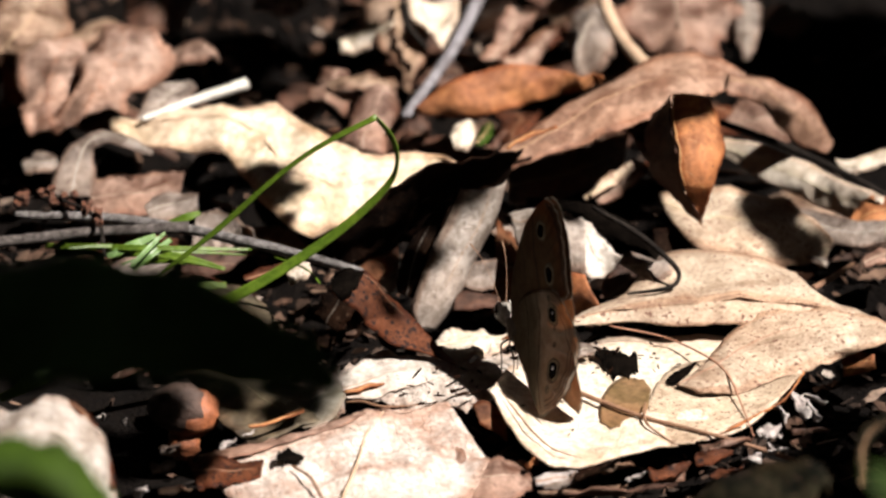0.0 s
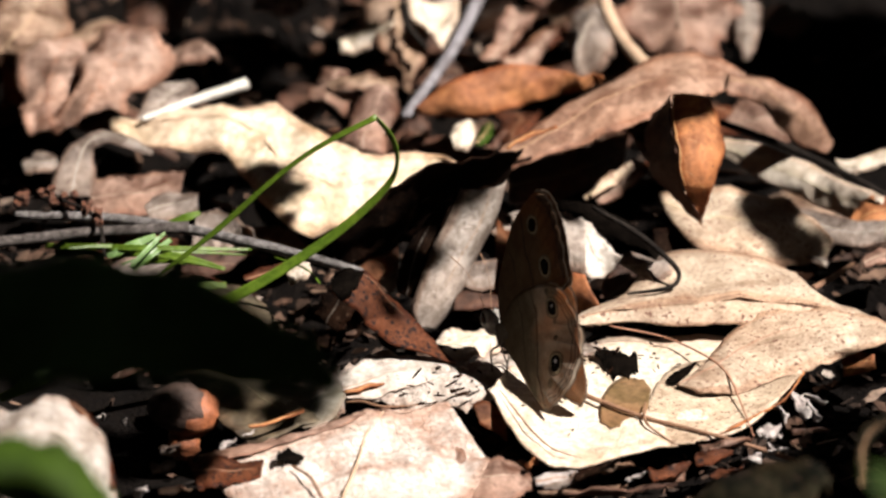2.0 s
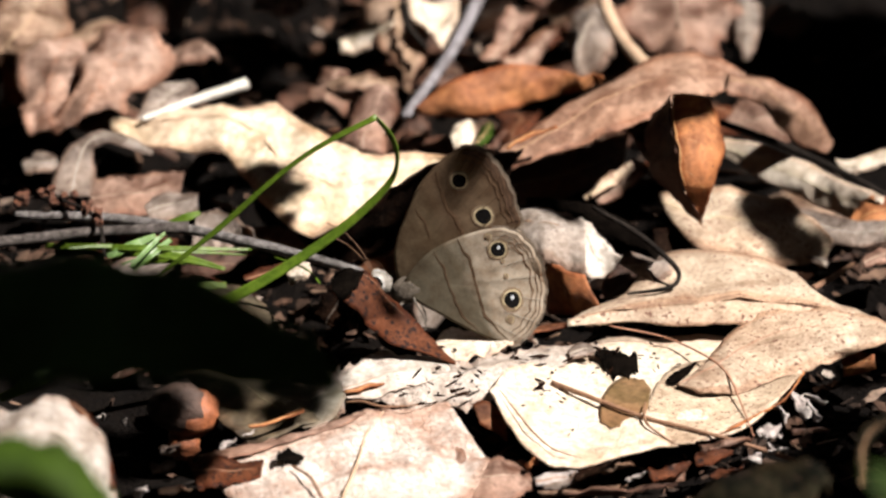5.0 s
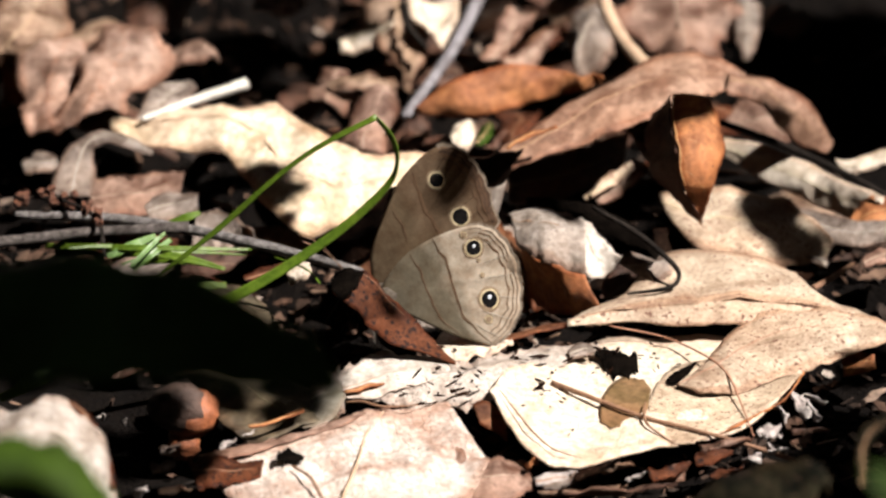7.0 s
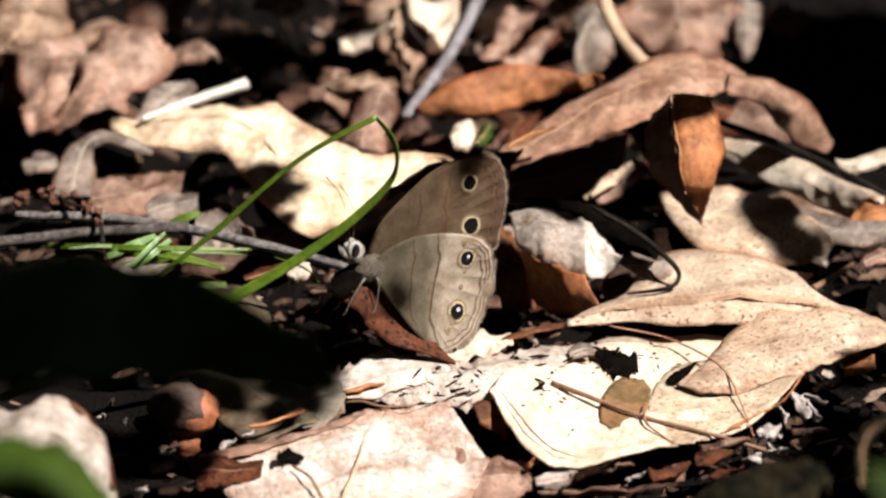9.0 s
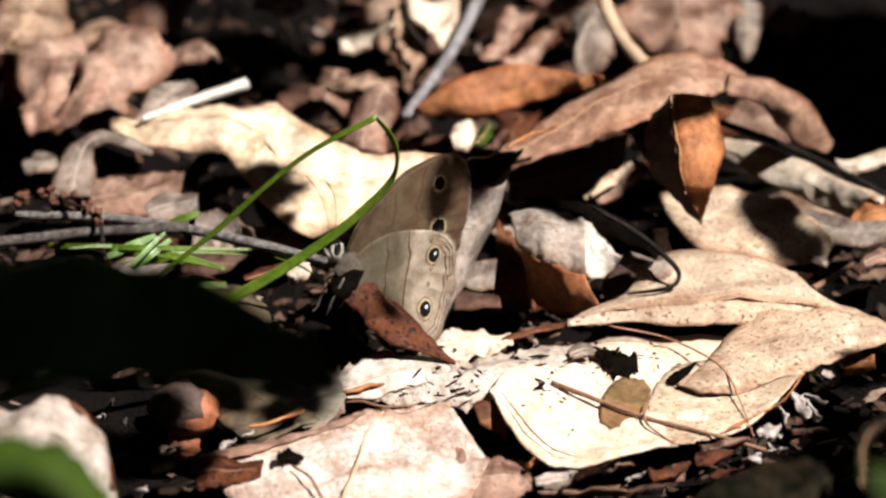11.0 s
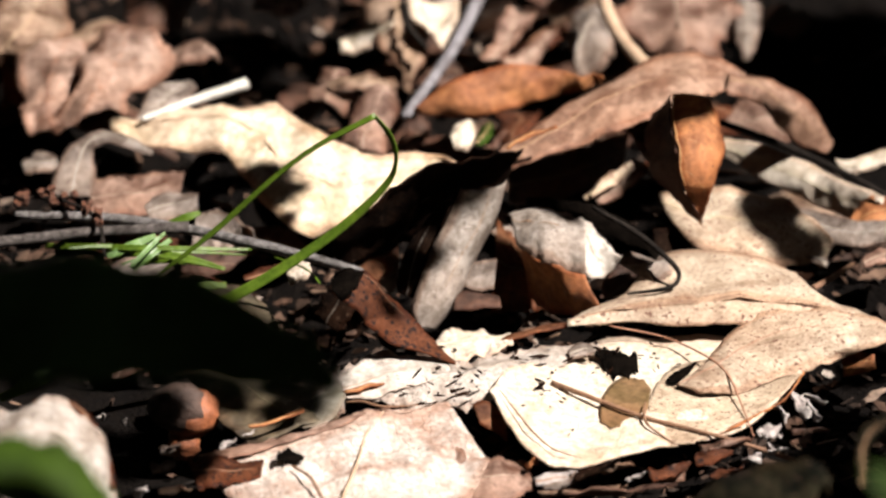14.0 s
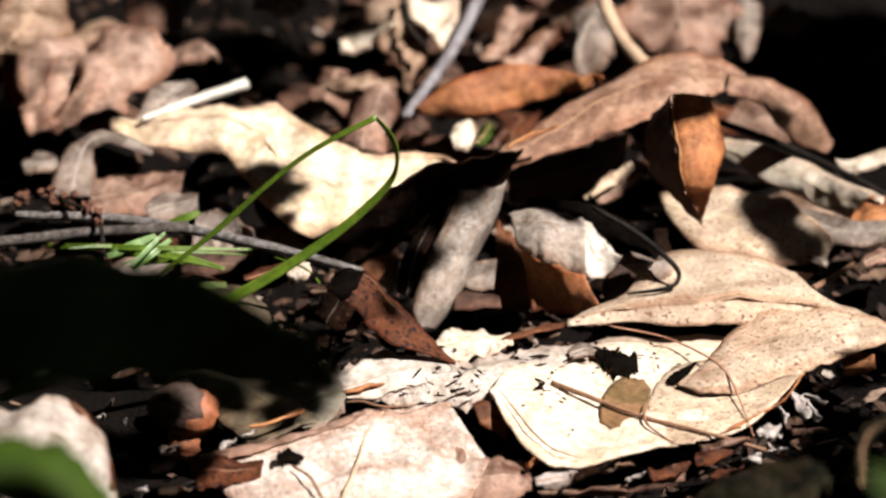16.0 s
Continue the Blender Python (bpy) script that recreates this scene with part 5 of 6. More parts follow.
leaf([(-27.6, -27.8, 8.0), (-25.3, -27.3, 9.0), (-22.2, -27.3, 10.0)],
     [(-27.2, -28.2, 7.5), (-24.5, -27.8, 8.0), (-21.9, -27.7, 9.5)],
     RUST, 'dull red-brown leaf scrap in shade', along=14, across=6, seed=135)
# shade on this scrap comes from its near-black colour
leaf([(-17.4, -34.0, 5.0), (-16.3, -33.1, 8.0), (-15.1, -32.5, 9.0)],
     [(-14.3, -37.4, 4.0), (-12.6, -36.2, 6.0), (-12.0, -35.0, 8.0)],
     DIM, 'broken scrap with its half shade painted near-black', seed=136)
leaf([(-13.4, -58.3, 4.5), (-10.6, -56.9, 4.9), (-8.0, -55.5, 5.1)],
     [(-13.1, -58.8, 4.4), (-10.4, -57.5, 4.8), (-7.9, -55.8, 5.1)],
     ORANGE, 'thin orange streak of torn leaf', along=14, across=5, seed=137)
leaf([(-14.2, -53.3, 4.2), (-11.8, -49.9, 4.8), (-9.2, -46.0, 5.2), (-3.4, -47.4, 5.2), (2.2, -49.4, 5.0)],
     [(-13.2, -58.6, 4.2), (-9.5, -58.2, 4.1), (-6.0, -57.0, 4.2), (-1.5, -54.3, 4.5), (2.3, -50.3, 5.0)],
     SMOOTH, 'smooth grey-white leaf corner, sunlit', bulge=0.04, along=30, across=10, wave=0.4, rib=0.62, ribw=0.1, seed=138)
leaf([(-19.1, -58.4, 4.2), (-17.1, -55.4, 4.8), (-15.3, -52.2, 5.2)],
     [(-18.8, -68.8, 4.2), (-15.0, -66.8, 4.6), (-13.0, -60.9, 5.0)],
     SMOOTHGREEN, 'grey-green leaf corner, half shaded', along=20, across=10, wave=0.35, ruffle=0.01, bulge=0.0, rib=None, ragged=0.006, seed=139)
leaf([(17.0, -45.2, 4.6), (18.6, -43.3, 4.8), (20.4, -43.8, 4.8)],
     [(17.4, -46.6, 4.4), (19.3, -45.9, 4.5), (20.7, -44.9, 4.7)],
     GREY, 'grey flake lying on crumbled leaf', along=10, across=5, seed=140)

# twigs and grass
stick([(-59.4, -17.6, 13.0), (-46.6, -19.7, 13.5), (-35.5, -24.7, 14.0), (-26.0, -30.8, 14.5), (-18.5, -36.4, 15.0), (-11.1, -42.6, 15.5)], (0.55, 0.7, 0.72, 0.75, 0.7, 0.6), TWIG, 'grey weathered fallen twig', knots=())
stick([(-64.3, -27.5, 13.0), (-54.9, -26.3, 13.5), (-49.5, -25.7, 14.0), (-41.7, -25.8, 14.4), (-35.1, -25.3, 14.6)], (0.75, 0.75, 0.7, 0.75, 0.9), BARK, 'thinner dark grey side twig')
bent_blade = grass_blade([(-43.7, -50.0, 5.5), (-37.9, -50.0, 9.8), (-31.3, -50.0, 13.5), (-23.2, -50.0, 18.3), (-14.0, -50.0, 25.0), (-7.9, -50.0, 31.1), (-6.2, -50.0, 34.8), (-6.8, -50.0, 38.5), (-9.0, -50.0, 41.6)], (1.0, 1.35, 1.5, 1.45, 1.3, 1.05, 0.7, 1.0, 0.8), GRASS, 'bright green bent grass blade', face=(-0.72, -0.62, 0.02))
drooping_blade = grass_blade([(-8.9, -50.0, 41.7), (-17.0, -49.0, 36.7), (-23.2, -48.0, 31.3), (-30.9, -47.0, 23.5), (-39.1, -46.0, 16.2)], (0.8, 0.72, 0.7, 0.8, 0.4), GRASS, 'thin green grass blade sloping down from the bend')
grass_blade([(-46.4, -33.4, 13.5), (-43.0, -32.1, 14.7), (-39.5, -30.7, 15.7)], (0.8, 1.3, 0.7), PALEGRASS, 'pale glossy green grass blade')
grass_blade([(-45.5, -29.1, 12.0), (-40.7, -32.8, 14.0), (-35.2, -34.7, 14.0), (-29.9, -35.9, 13.0)], (0.9, 1.1, 1.2, 0.5), GRASS, 'short grass blade lying low')
grass_blade([(-55.1, -23.7, 11.0), (-45.4, -32.0, 14.5), (-36.0, -33.5, 15.0), (-26.3, -31.6, 14.0)], (0.8, 0.9, 0.7, 0.3), GRASS, 'thin grass blade lying low')
grass_blade([(-37.9, -20.5, 13.0), (-35.6, -20.7, 14.0), (-33.7, -20.2, 14.5)], (0.9, 1.2, 0.6), GRASS, 'short green grass stub behind a twig')
grass_blade([(-43.2, -28.0, 10.0), (-37.6, -31.7, 12.5), (-31.4, -32.5, 12.0)], (0.8, 1.0, 0.5), GRASS, 'short grass blade in shade')
grass_blade([(-42.6, -35.1, 12.5), (-40.3, -34.7, 14.5), (-37.4, -31.6, 15.5)], (0.8, 1.2, 0.7), PALEGRASS, 'pale short grass stub')
grass_blade([(-37.3, -41.9, 12.0), (-34.2, -41.9, 13.0), (-29.6, -41.3, 13.0)], (0.6, 1.4, 0.8), GRASS, 'grass blade in the dark')
grass_blade([(-59.1, -71.4, 10.0), (-54.5, -71.2, 12.0), (-50.9, -68.9, 13.0)], (1.2, 1.3, 0.8), GRASS, 'grass blade at the lower edge of shade')
grass_blade([(-23.1, -36.4, 15.0), (-20.0, -41.1, 16.0), (-18.0, -44.8, 16.5), (-16.7, -47.4, 16.0)], (0.2, 0.25, 0.25, 0.25), GRASS, 'hair-thin grass stem with a bud')

grass_blade([(-51.5, -34.0, 15.2), (-46.1, -32.0, 14.7), (-40.7, -31.0, 13.4), (-35.2, -34.0, 12.7)], (0.4, 0.6, 0.6, 0.2), GRASS, 'thin grass blade lying low')
grass_blade([(-44.1, -36.0, 13.7), (-39.9, -34.0, 14.2), (-34.5, -32.0, 13.8), (-27.1, -31.0, 12.9)], (0.3, 0.5, 0.5, 0.2), GRASS, 'thin grass blade lying low')
grass_blade([(-42.8, -38.0, 14.1), (-40.4, -36.0, 16.1), (-38.1, -34.0, 17.6)], (0.5, 0.8, 0.4), PALEGRASS, 'pale short grass stub')
grass_blade([(-59.0, -66.0, 7.5), (-55.9, -66.0, 10.2), (-52.8, -64.0, 10.7)], (0.5, 0.9, 0.4), GRASS, 'grass blade at the lower edge of shade')

# ---- seed-head twig with dry buds ----
def bud_twig():
    stem = [(-59.8, -14.2, 14.0), (-55.3, -16.1, 15.0), (-51.3, -19.6, 15.5), (-47.5, -26.5, 16.0), (-46.5, -33.2, 14.0), (-44.8, -37.2, 12.0)]
    home = Vector(stem[0]) * MM
    base = root("seed_stalk", home, "dry brown stalk with small withered buds", "stalk")
    tube("stalk", stem, [0.2, 0.25, 0.28, 0.3, 0.28], DARKTWIG, base, 8, 40, 0.4, home=home)
    rnd = random.Random(4)
    for x, y, z, r in [(-58.7, -15.0, 14.5, 0.9), (-55.2, -15.7, 15.5, 0.9), (-54.0, -18.4, 15.5, 0.6), (-52.0, -17.6, 15.5, 0.9), (-49.5, -23.0, 16.5, 0.8), (-48.3, -25.0, 16.5, 1.0), (-47.3, -28.4, 16.5, 0.6), (-46.0, -36.0, 14.0, 0.6), (-44.8, -38.5, 13.0, 0.7)]:
        for k in range(6):
            o = Vector((rnd.uniform(-1, 1), rnd.uniform(-1, 1), rnd.uniform(-1, 1))) * r * 0.95
            ball("bud", (Vector((x, y, z)) + o) * MM - home, [r * MM * rnd.uniform(0.32, 0.8) for _ in range(3)], BUD, base, 0.95, k + x, 8)


bud_twig()


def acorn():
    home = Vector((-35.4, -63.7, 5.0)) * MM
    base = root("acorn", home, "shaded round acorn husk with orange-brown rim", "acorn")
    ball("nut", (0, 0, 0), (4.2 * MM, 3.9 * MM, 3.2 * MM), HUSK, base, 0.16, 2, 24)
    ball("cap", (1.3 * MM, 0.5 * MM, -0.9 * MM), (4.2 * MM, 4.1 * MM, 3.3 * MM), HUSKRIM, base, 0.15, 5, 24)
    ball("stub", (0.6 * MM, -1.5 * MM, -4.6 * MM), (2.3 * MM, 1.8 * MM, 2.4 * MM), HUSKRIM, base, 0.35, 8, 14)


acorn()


def broad_green_leaf(name, path, widths, mat, label, face, stem):
    """A living leaf near the lens, with its stem down to the ground."""
    count, across = 26, 9
    c, wd = spline(path, count), spline([(w, 0, 0) for w in widths], count)
    home = Vector(stem[-1]) * MM
    base = root(name, home, label, "plant")
    fv = Vector(face).normalized()
    verts, uvs, faces = [], [], []
    for i, q in enumerate(c):
        d = (c[min(i + 1, count - 1)] - c[max(i - 1, 0)]).normalized()
        s = d.cross(fv).normalized()
        for j in range(across):
            f = j / (across - 1) * 2 - 1
            verts.append((q + s * f * wd[i].x / 2 * (1 + 0.35 * noise.noise(Vector((i * 0.33, 3.0 if f > 0 else 8.0, home.x * 90)))) + fv * (1 - f * f) * wd[i].x * 0.06) * MM - home)
            uvs.append((i / count * 3, j / (across - 1)))
    for i in range(count - 1):
        for j in range(across - 1):
            a = i * across + j
            faces.append((a, a + 1, a + across + 1, a + across))
    ob = mesh_object("blade", verts, faces, mat, base, uvs)
    so = ob.modifiers.new("thickness", "SOLIDIFY")
    so.thickness = 0.3 * MM
    tube("midrib", [q + fv * 0.3 for q in c], [0.8, 0.6, 0.3], mat, base, 6, 24, home=home)
    tube("stem", stem, [0.7, 0.9, 1.2], mat, base, 8, 20, home=home)
    return base


broad_green_leaf('green_plant', [(-56.6, -277.0, 115.5), (-43.7, -272.7, 112.9), (-29.4, -268.2, 110.5), (-17.9, -265.3, 104.7), (-11.3, -262.1, 99.8)], (9, 14.5, 13.5, 10, 2.5), DEEPGREEN, 'dark green broad leaf of a low plant, in shade', (-0.62, -0.76, 0.2), [(-56.6, -277.0, 115.5), (-95.1, -333.2, 120.0), (-145.7, -168.5, -6.0)])
broad_green_leaf('green_plant', [(-57.6, -234.0, 76.7), (-48.0, -234.1, 76.6), (-42.3, -234.5, 75.7), (-37.3, -233.5, 73.0)], (8, 11.5, 10.5, 2), FRESHGREEN, 'green blurred leaf of a low plant close to the lens', (0, -0.3, 0.95), [(-57.6, -234.7, 75.3), (-104.7, -266.1, 60.0), (-142.0, -197.4, -6.0)])
broad_green_leaf('green_plant', [(52.6, -302.6, 107.2), (47.9, -302.5, 107.4), (43.8, -301.6, 109.3)], (8, 6, 1), FRESHGREEN, 'green blurred leaf tip close to the lens', (0, -0.3, 0.95), [(52.6, -302.6, 107.2), (91.1, -343.6, 100.0), (144.2, -197.4, -6.0)])


# ---- unseen young tree, added for shade: its leafy twigs overhead break the sunlight into patches ----
def shade_sapling():
    home = Vector((0.75, 0.55, -0.006))
    base = root("shade_sapling", home, "unseen young broadleaf tree added to shade parts of the litter", "tree")
    top = Vector((520, 360, 820))
    tube("trunk", [home / MM, (720, 520, 250), (640, 450, 560), top], [9, 8, 6.5, 4], TWIG, base, 10, 24, 0.2, home=home)
    rnd = random.Random(8)
    # x, y on the ground where the shade of each leaf falls, and half its width (mm)
    shade = [(-44, -56, 5), (-22, -55, 5), (-21, -51, 4), (-23, -64, 3), (-20, -60, 4), (-40, -65, 3), (-38, -79, 7), (-14, -29, 3.1), (20, 0, 3.5), (-60, -67, 6), (-52, -70, 7), (-53, -38, 4), (63, -33, 5), (-34, 68, 7), (62, -52, 7), (55, -55, 4), (-39, 83, 8), (54, 87, 10), (61, 87, 10), (68, 87, 10), (55, 72, 10), (61, 72, 10), (67, 72, 10), (58, 59, 9), (63, 59, 10), (69, 59, 10), (61, 47, 8), (67, 46, 8), (26, 9, 4), (58, -24, 6), (57, -64, 6), (60, -68, 8), (51, -75, 7), (-28, 78, 8), (-22, 63, 6), (-20, 76, 5), (9, -14, 4), (42, 9, 5), (43, -1, 5), (45, -8, 4), (-31, 6, 4), (-28, 1, 4), (-25, -5, 2), (39, 16, 4), (47, -10, 4), (-32, -59, 5), (-48, 87, 5), (15, 78, 5), (-10, -24, 4), (-8, -16, 4), (-13.3, -43.3, 1.8), (-110, -230, 17), (-98, -231, 17), (-87, -231, 15), (-78, -231, 10), (-119, -240, 17)]
    for k, (x, y, r) in enumerate(shade):
        rnd = random.Random(int(x * 31 + y * 17))
        h = rnd.uniform(330, 520) if abs(x) > 66 or y < -110 else rnd.uniform(130, 260)
        c = Vector((x, y, 3)) + SUN_DIR * (h / SUN_DIR.z)
        tilt = (SUN_DIR + Vector((rnd.uniform(-0.4, 0.4), rnd.uniform(-0.4, 0.4), 0))).normalized()
        a = Vector((rnd.uniform(-1, 1), rnd.uniform(-1, 1), 0)).cross(tilt).normalized()
        b = tilt.cross(a)
        verts, faces, n_, m_ = [], [], 12, 5
        for i in range(n_):
            f = i / (n_ - 1)
            w = math.sin(math.pi * min(1, 0.06 + 0.94 * f) ** 0.8) ** 0.75 * r * 0.85
            for j in range(m_):
                g = j / (m_ - 1) * 2 - 1
                p = c + a * (f - 0.5) * r * 2.7 + b * g * w + tilt * (0.18 * r * g * g + 0.8 * noise.noise(Vector((k, f * 3, g))))
                verts.append(p * MM - home)
        for i in range(n_ - 1):
            for j in range(m_ - 1):
                q = i * m_ + j
                faces.append((q, q + 1, q + m_ + 1, q + m_))
        lf = mesh_object("leaf", verts, faces, CANOPYLEAF, base)
        tip = c - a * r * 1.35
        tube("twig", [top.lerp(tip, 0.0), top.lerp(tip, 0.5) + Vector((0, 0, 50)), tip], [0.8, 0.3, 0.12], TWIG, base, 5, 10, home=home)


shade_sapling()

# ---- loose litter filling the floor between the larger leaves ----
def litter():
    rnd = random.Random(21)
    kinds = [(BROWN, "brown"), (DIM, "blackened"), (BROWN, "dark brown"), (PINK, "pinkish brown"), (DIM, "dark umber"), (BROWN, "shaded brown"), (TAN, "tan"), (RUST, "rust-brown"), (DIM, "decayed"), (GREY, "grey")]
    for k in range(210):
        x, y = rnd.uniform(-78, 78), rnd.uniform(-100, 150)
        if (x > 42 and y > 24) or (-58 < x < -28 and 20 < y < 50) or (-36 < x < -14 and y > 62):
            if x > 42 or rnd.random() < 0.85:
                continue
        if (-34 < x < 8 and -66 < y < -8) or (x > 50 and -75 < y < 5) or (-54 < x < -27 and -90 < y < -38) or (-30 < x < 52 and y < -60) or (x < -46 and -80 < y < -36):
            continue
        a = rnd.uniform(0, 2 * math.pi)
        ln, wd = rnd.uniform(12, 34), rnd.uniform(3.5, 11)
        d, s = Vector((math.cos(a), math.sin(a), 0)), Vector((-math.sin(a), math.cos(a), 0))
        z0, bend, tilt = rnd.uniform(-2.5, 0.5), rnd.uniform(-1.5, 5), rnd.uniform(-0.7, 0.7)
        c = Vector((x, y, z0))
        left, right = [], []
        for f, wf in ((-1, 0.1), (-0.5, 0.85), (0.1, 1.0), (0.6, 0.7), (1, 0.08)):
            side = (s + Vector((0, 0, tilt + f * 0.3))) * wd * wf * 0.5 * rnd.uniform(0.7, 1.2)
            mid = c + d * ln * 0.5 * f + s * rnd.uniform(-1.2, 1.2) + Vector((0, 0, bend * (1 - f * f)))
            left.append(mid - side)
            right.append(mid + side)
        mat, word = rnd.choice(kinds)
        bow = rnd.uniform(-0.12, 0.14)
        if y > 30 and mat in (PINK, TAN, GREY) and k % 3:
            mat, word = BROWN, "dark brown"
        # bare soil shows in these stretches
        if (x < -48 and -22 < y < 34) or (-48 < x < -22 and 44 < y < 86) or (14 < x < 34 and -54 < y < -16):
            continue
        leaf(left, right, mat, "curled " + word + " scrap of leaf litter on soil", bulge=bow, wave=1.0, ruffle=0.35, along=14, across=6, name="litter_scrap", seed=500 + k)


litter()



# ---- crumbs of bark, stalk and leaf over the soil ----
def crumbs():
    rnd = np.random.default_rng(12)
    verts, faces = [], []
    for k in range(5200):
        x, y = rnd.uniform(-85, 85), rnd.uniform(-110, 130)
        if x < -25 and -76 < y < -30 and rnd.uniform() < 0.85:
            continue
        if (x > 40 and y > 20) or (-56 < x < -25 and -90 < y < -40 and rnd.uniform() < 0.7):
            continue
        r = rnd.uniform(0.25, 1.0) if rnd.uniform() < 0.94 else rnd.uniform(1.0, 1.8)
        z = -4.5 + 4 * noise.noise(Vector((x, y, 0)) * 0.06) + 2 * noise.noise(Vector((x, y, 0)) * 0.186) + r * 0.3 + rnd.uniform(0, 1.2)
        u = Vector(rnd.normal(size=3)) * Vector((1, 1, 0.45))
        u.normalize()
        v = u.cross(Vector(rnd.normal(size=3)) * 0.5 + Vector((0, 0, 1))).normalized()
        w = u.cross(v)
        ln = rnd.uniform(0.8, 2.8)
        c = Vector((x, y, z))
        b, m_ = len(verts), 5
        for side in (-1, 1):
            for i in range(m_):
                a = 2 * math.pi * (i + rnd.uniform(-0.3, 0.3)) / m_
                q = c + u * math.cos(a) * r * ln * rnd.uniform(0.6, 1.1) + v * math.sin(a) * r * rnd.uniform(0.4, 1.0) + w * side * r * 0.14
                verts.append(q * MM)
        faces.append(tuple(range(b, b + m_)))
        faces.append(tuple(range(b + 2 * m_ - 1, b + m_ - 1, -1)))
        for i in range(m_):
            j = (i + 1) % m_
            faces.append((b + i, b + m_ + i, b + m_ + j, b + j))
    ob = mesh_object("litter_crumbs", verts, faces, CRUMB, smooth=False)
    tagged(ob, "crumbs of bark, stalk and leaf on soil", "litter", kind="stuff")


crumbs()


# ---- black flecks of decayed leaf scattered on the bright leaves ----
def flecks():
    rnd = np.random.default_rng(3)
    verts, faces = [], []
    for cx, cy, cz, sx, sy, n_ in [(10.8, -53.8, 4.6, 3.2, 6.5, 22), (4.3, -54.4, 5.2, 4.0, 6.0, 16), (-1.8, -58.4, 5.4, 4.0, 4.0, 14), (13.0, -59.0, 5.0, 2.5, 3.0, 12), (15.9, -45.8, 4.6, 4.0, 3.0, 10), (28.2, -46.7, 4.0, 4.0, 5.0, 10), (-6.4, -59.3, 4.8, 4.0, 4.0, 3), (19.0, -43.9, 4.4, 2.5, 3.0, 8)]:
        for k in range(n_):
            c = Vector((cx + rnd.normal() * sx, cy + rnd.normal() * sy, cz + rnd.uniform(-0.3, 0.3)))
            r, ln = rnd.uniform(0.08, 0.3), rnd.uniform(1.2, 6.0)
            a = rnd.uniform(0, math.pi)
            u, v = Vector((math.cos(a), math.sin(a), rnd.uniform(-0.3, 0.3))), Vector((-math.sin(a), math.cos(a), rnd.uniform(-0.3, 0.5)))
            b = len(verts)
            for up in (0, 0.18):
                for i in range(5):
                    f = 2 * math.pi * i / 5
                    verts.append((c + u * math.cos(f) * r * ln * rnd.uniform(0.5, 1.1) + v * math.sin(f) * r * rnd.uniform(0.5, 1.2) + Vector((0, 0, up))) * MM)
            faces += [tuple(range(b + 4, b - 1, -1)), tuple(range(b + 5, b + 10))] + [(b + i, b + (i + 1) % 5, b + 5 + (i + 1) % 5, b + 5 + i) for i in range(5)]
    ob = mesh_object("leaf_flecks", verts, faces, DIM, smooth=False)
    tagged(ob, "black flecks of decayed leaf on bright leaves", "litter", kind="stuff")


flecks()


# ---- butterfly: built around its thorax, head towards +x, wings closed over the back ----
def wing_material(name, base_tone, outer_tone, margin_tone):
    """Wing scales: darker towards the body, partly as painted shade, a pale outer band, a duller margin, all finely
    mottled.
    """
    m, n, l = shader(name)
    co = n.new("ShaderNodeTexCoord")
    xyz = n.new("ShaderNodeSeparateXYZ")
    l.new(co.outputs["Object"], xyz.inputs[0])
    wob = tex(n, l, "noise", co.outputs["Object"], 260, 3, 0.5)
    sh = n.new("ShaderNodeMath")
    sh.operation = "MULTIPLY_ADD"
    sh.inputs[1].default_value, sh.inputs[2].default_value = 0.005, -0.0025
    l.new(wob.outputs[0], sh.inputs[0])
    add = n.new("ShaderNodeMath")
    l.new(xyz.outputs[0], add.inputs[0])
    l.new(sh.outputs[0], add.inputs[1])
    mr = n.new("ShaderNodeMapRange")
    mr.inputs["From Min"].default_value, mr.inputs["From Max"].default_value = -0.021, 0.0
    l.new(add.outputs[0], mr.inputs["Value"])
    r = ramp(n, [(0.07, margin_tone), (0.21, outer_tone), (0.50, outer_tone), (0.62, base_tone), (0.95, tuple(c * 0.8 for c in base_tone))])
    l.new(mr.outputs[0], r.inputs[0])
    g = tex(n, l, "noise", co.outputs["Object"], 2300, 5, 0.7)
    rg = ramp(n, [(0.3, (0.74, 0.72, 0.70)), (0.65, (1.1, 1.1, 1.1))])
    l.new(g.outputs[0], rg.inputs[0])
    col = mix(n, l, 0.8, r.outputs[0], rg.outputs[0], "MULTIPLY")
    patch = tex(n, l, "noise", co.outputs["Object"], 420, 4, 0.6)
    rq = ramp(n, [(0.36, (0.72, 0.62, 0.54)), (0.62, (1.1, 1.1, 1.1))])
    l.new(patch.outputs[0], rq.inputs[0])
    col = mix(n, l, 0.8, col, rq.outputs[0], "MULTIPLY")
    b = n["Principled BSDF"]
    l.new(col, b.inputs["Base Color"])
    b.inputs["Roughness"].default_value, b.inputs["Specular IOR Level"].default_value = 0.8, 0.15
    tr = n.new("ShaderNodeBsdfTranslucent")
    l.new(mix(n, l, 1.0, col, (2.2, 1.35, 0.75), "MULTIPLY"), tr.inputs[0])
    ms = n.new("ShaderNodeMixShader")
    ms.inputs[0].default_value = 0.4
    l.new(b.outputs[0], ms.inputs[1])
    l.new(tr.outputs[0], ms.inputs[2])
    l.new(ms.outputs[0], n["Material Output"].inputs[0])
    return m


# hindwing base tone holds its darker scales and painted shade near the body
WINGTAN = wing_material("tan_wing_scales", (0.10, 0.086, 0.06), (0.29, 0.26, 0.21), (0.205, 0.16, 0.115))
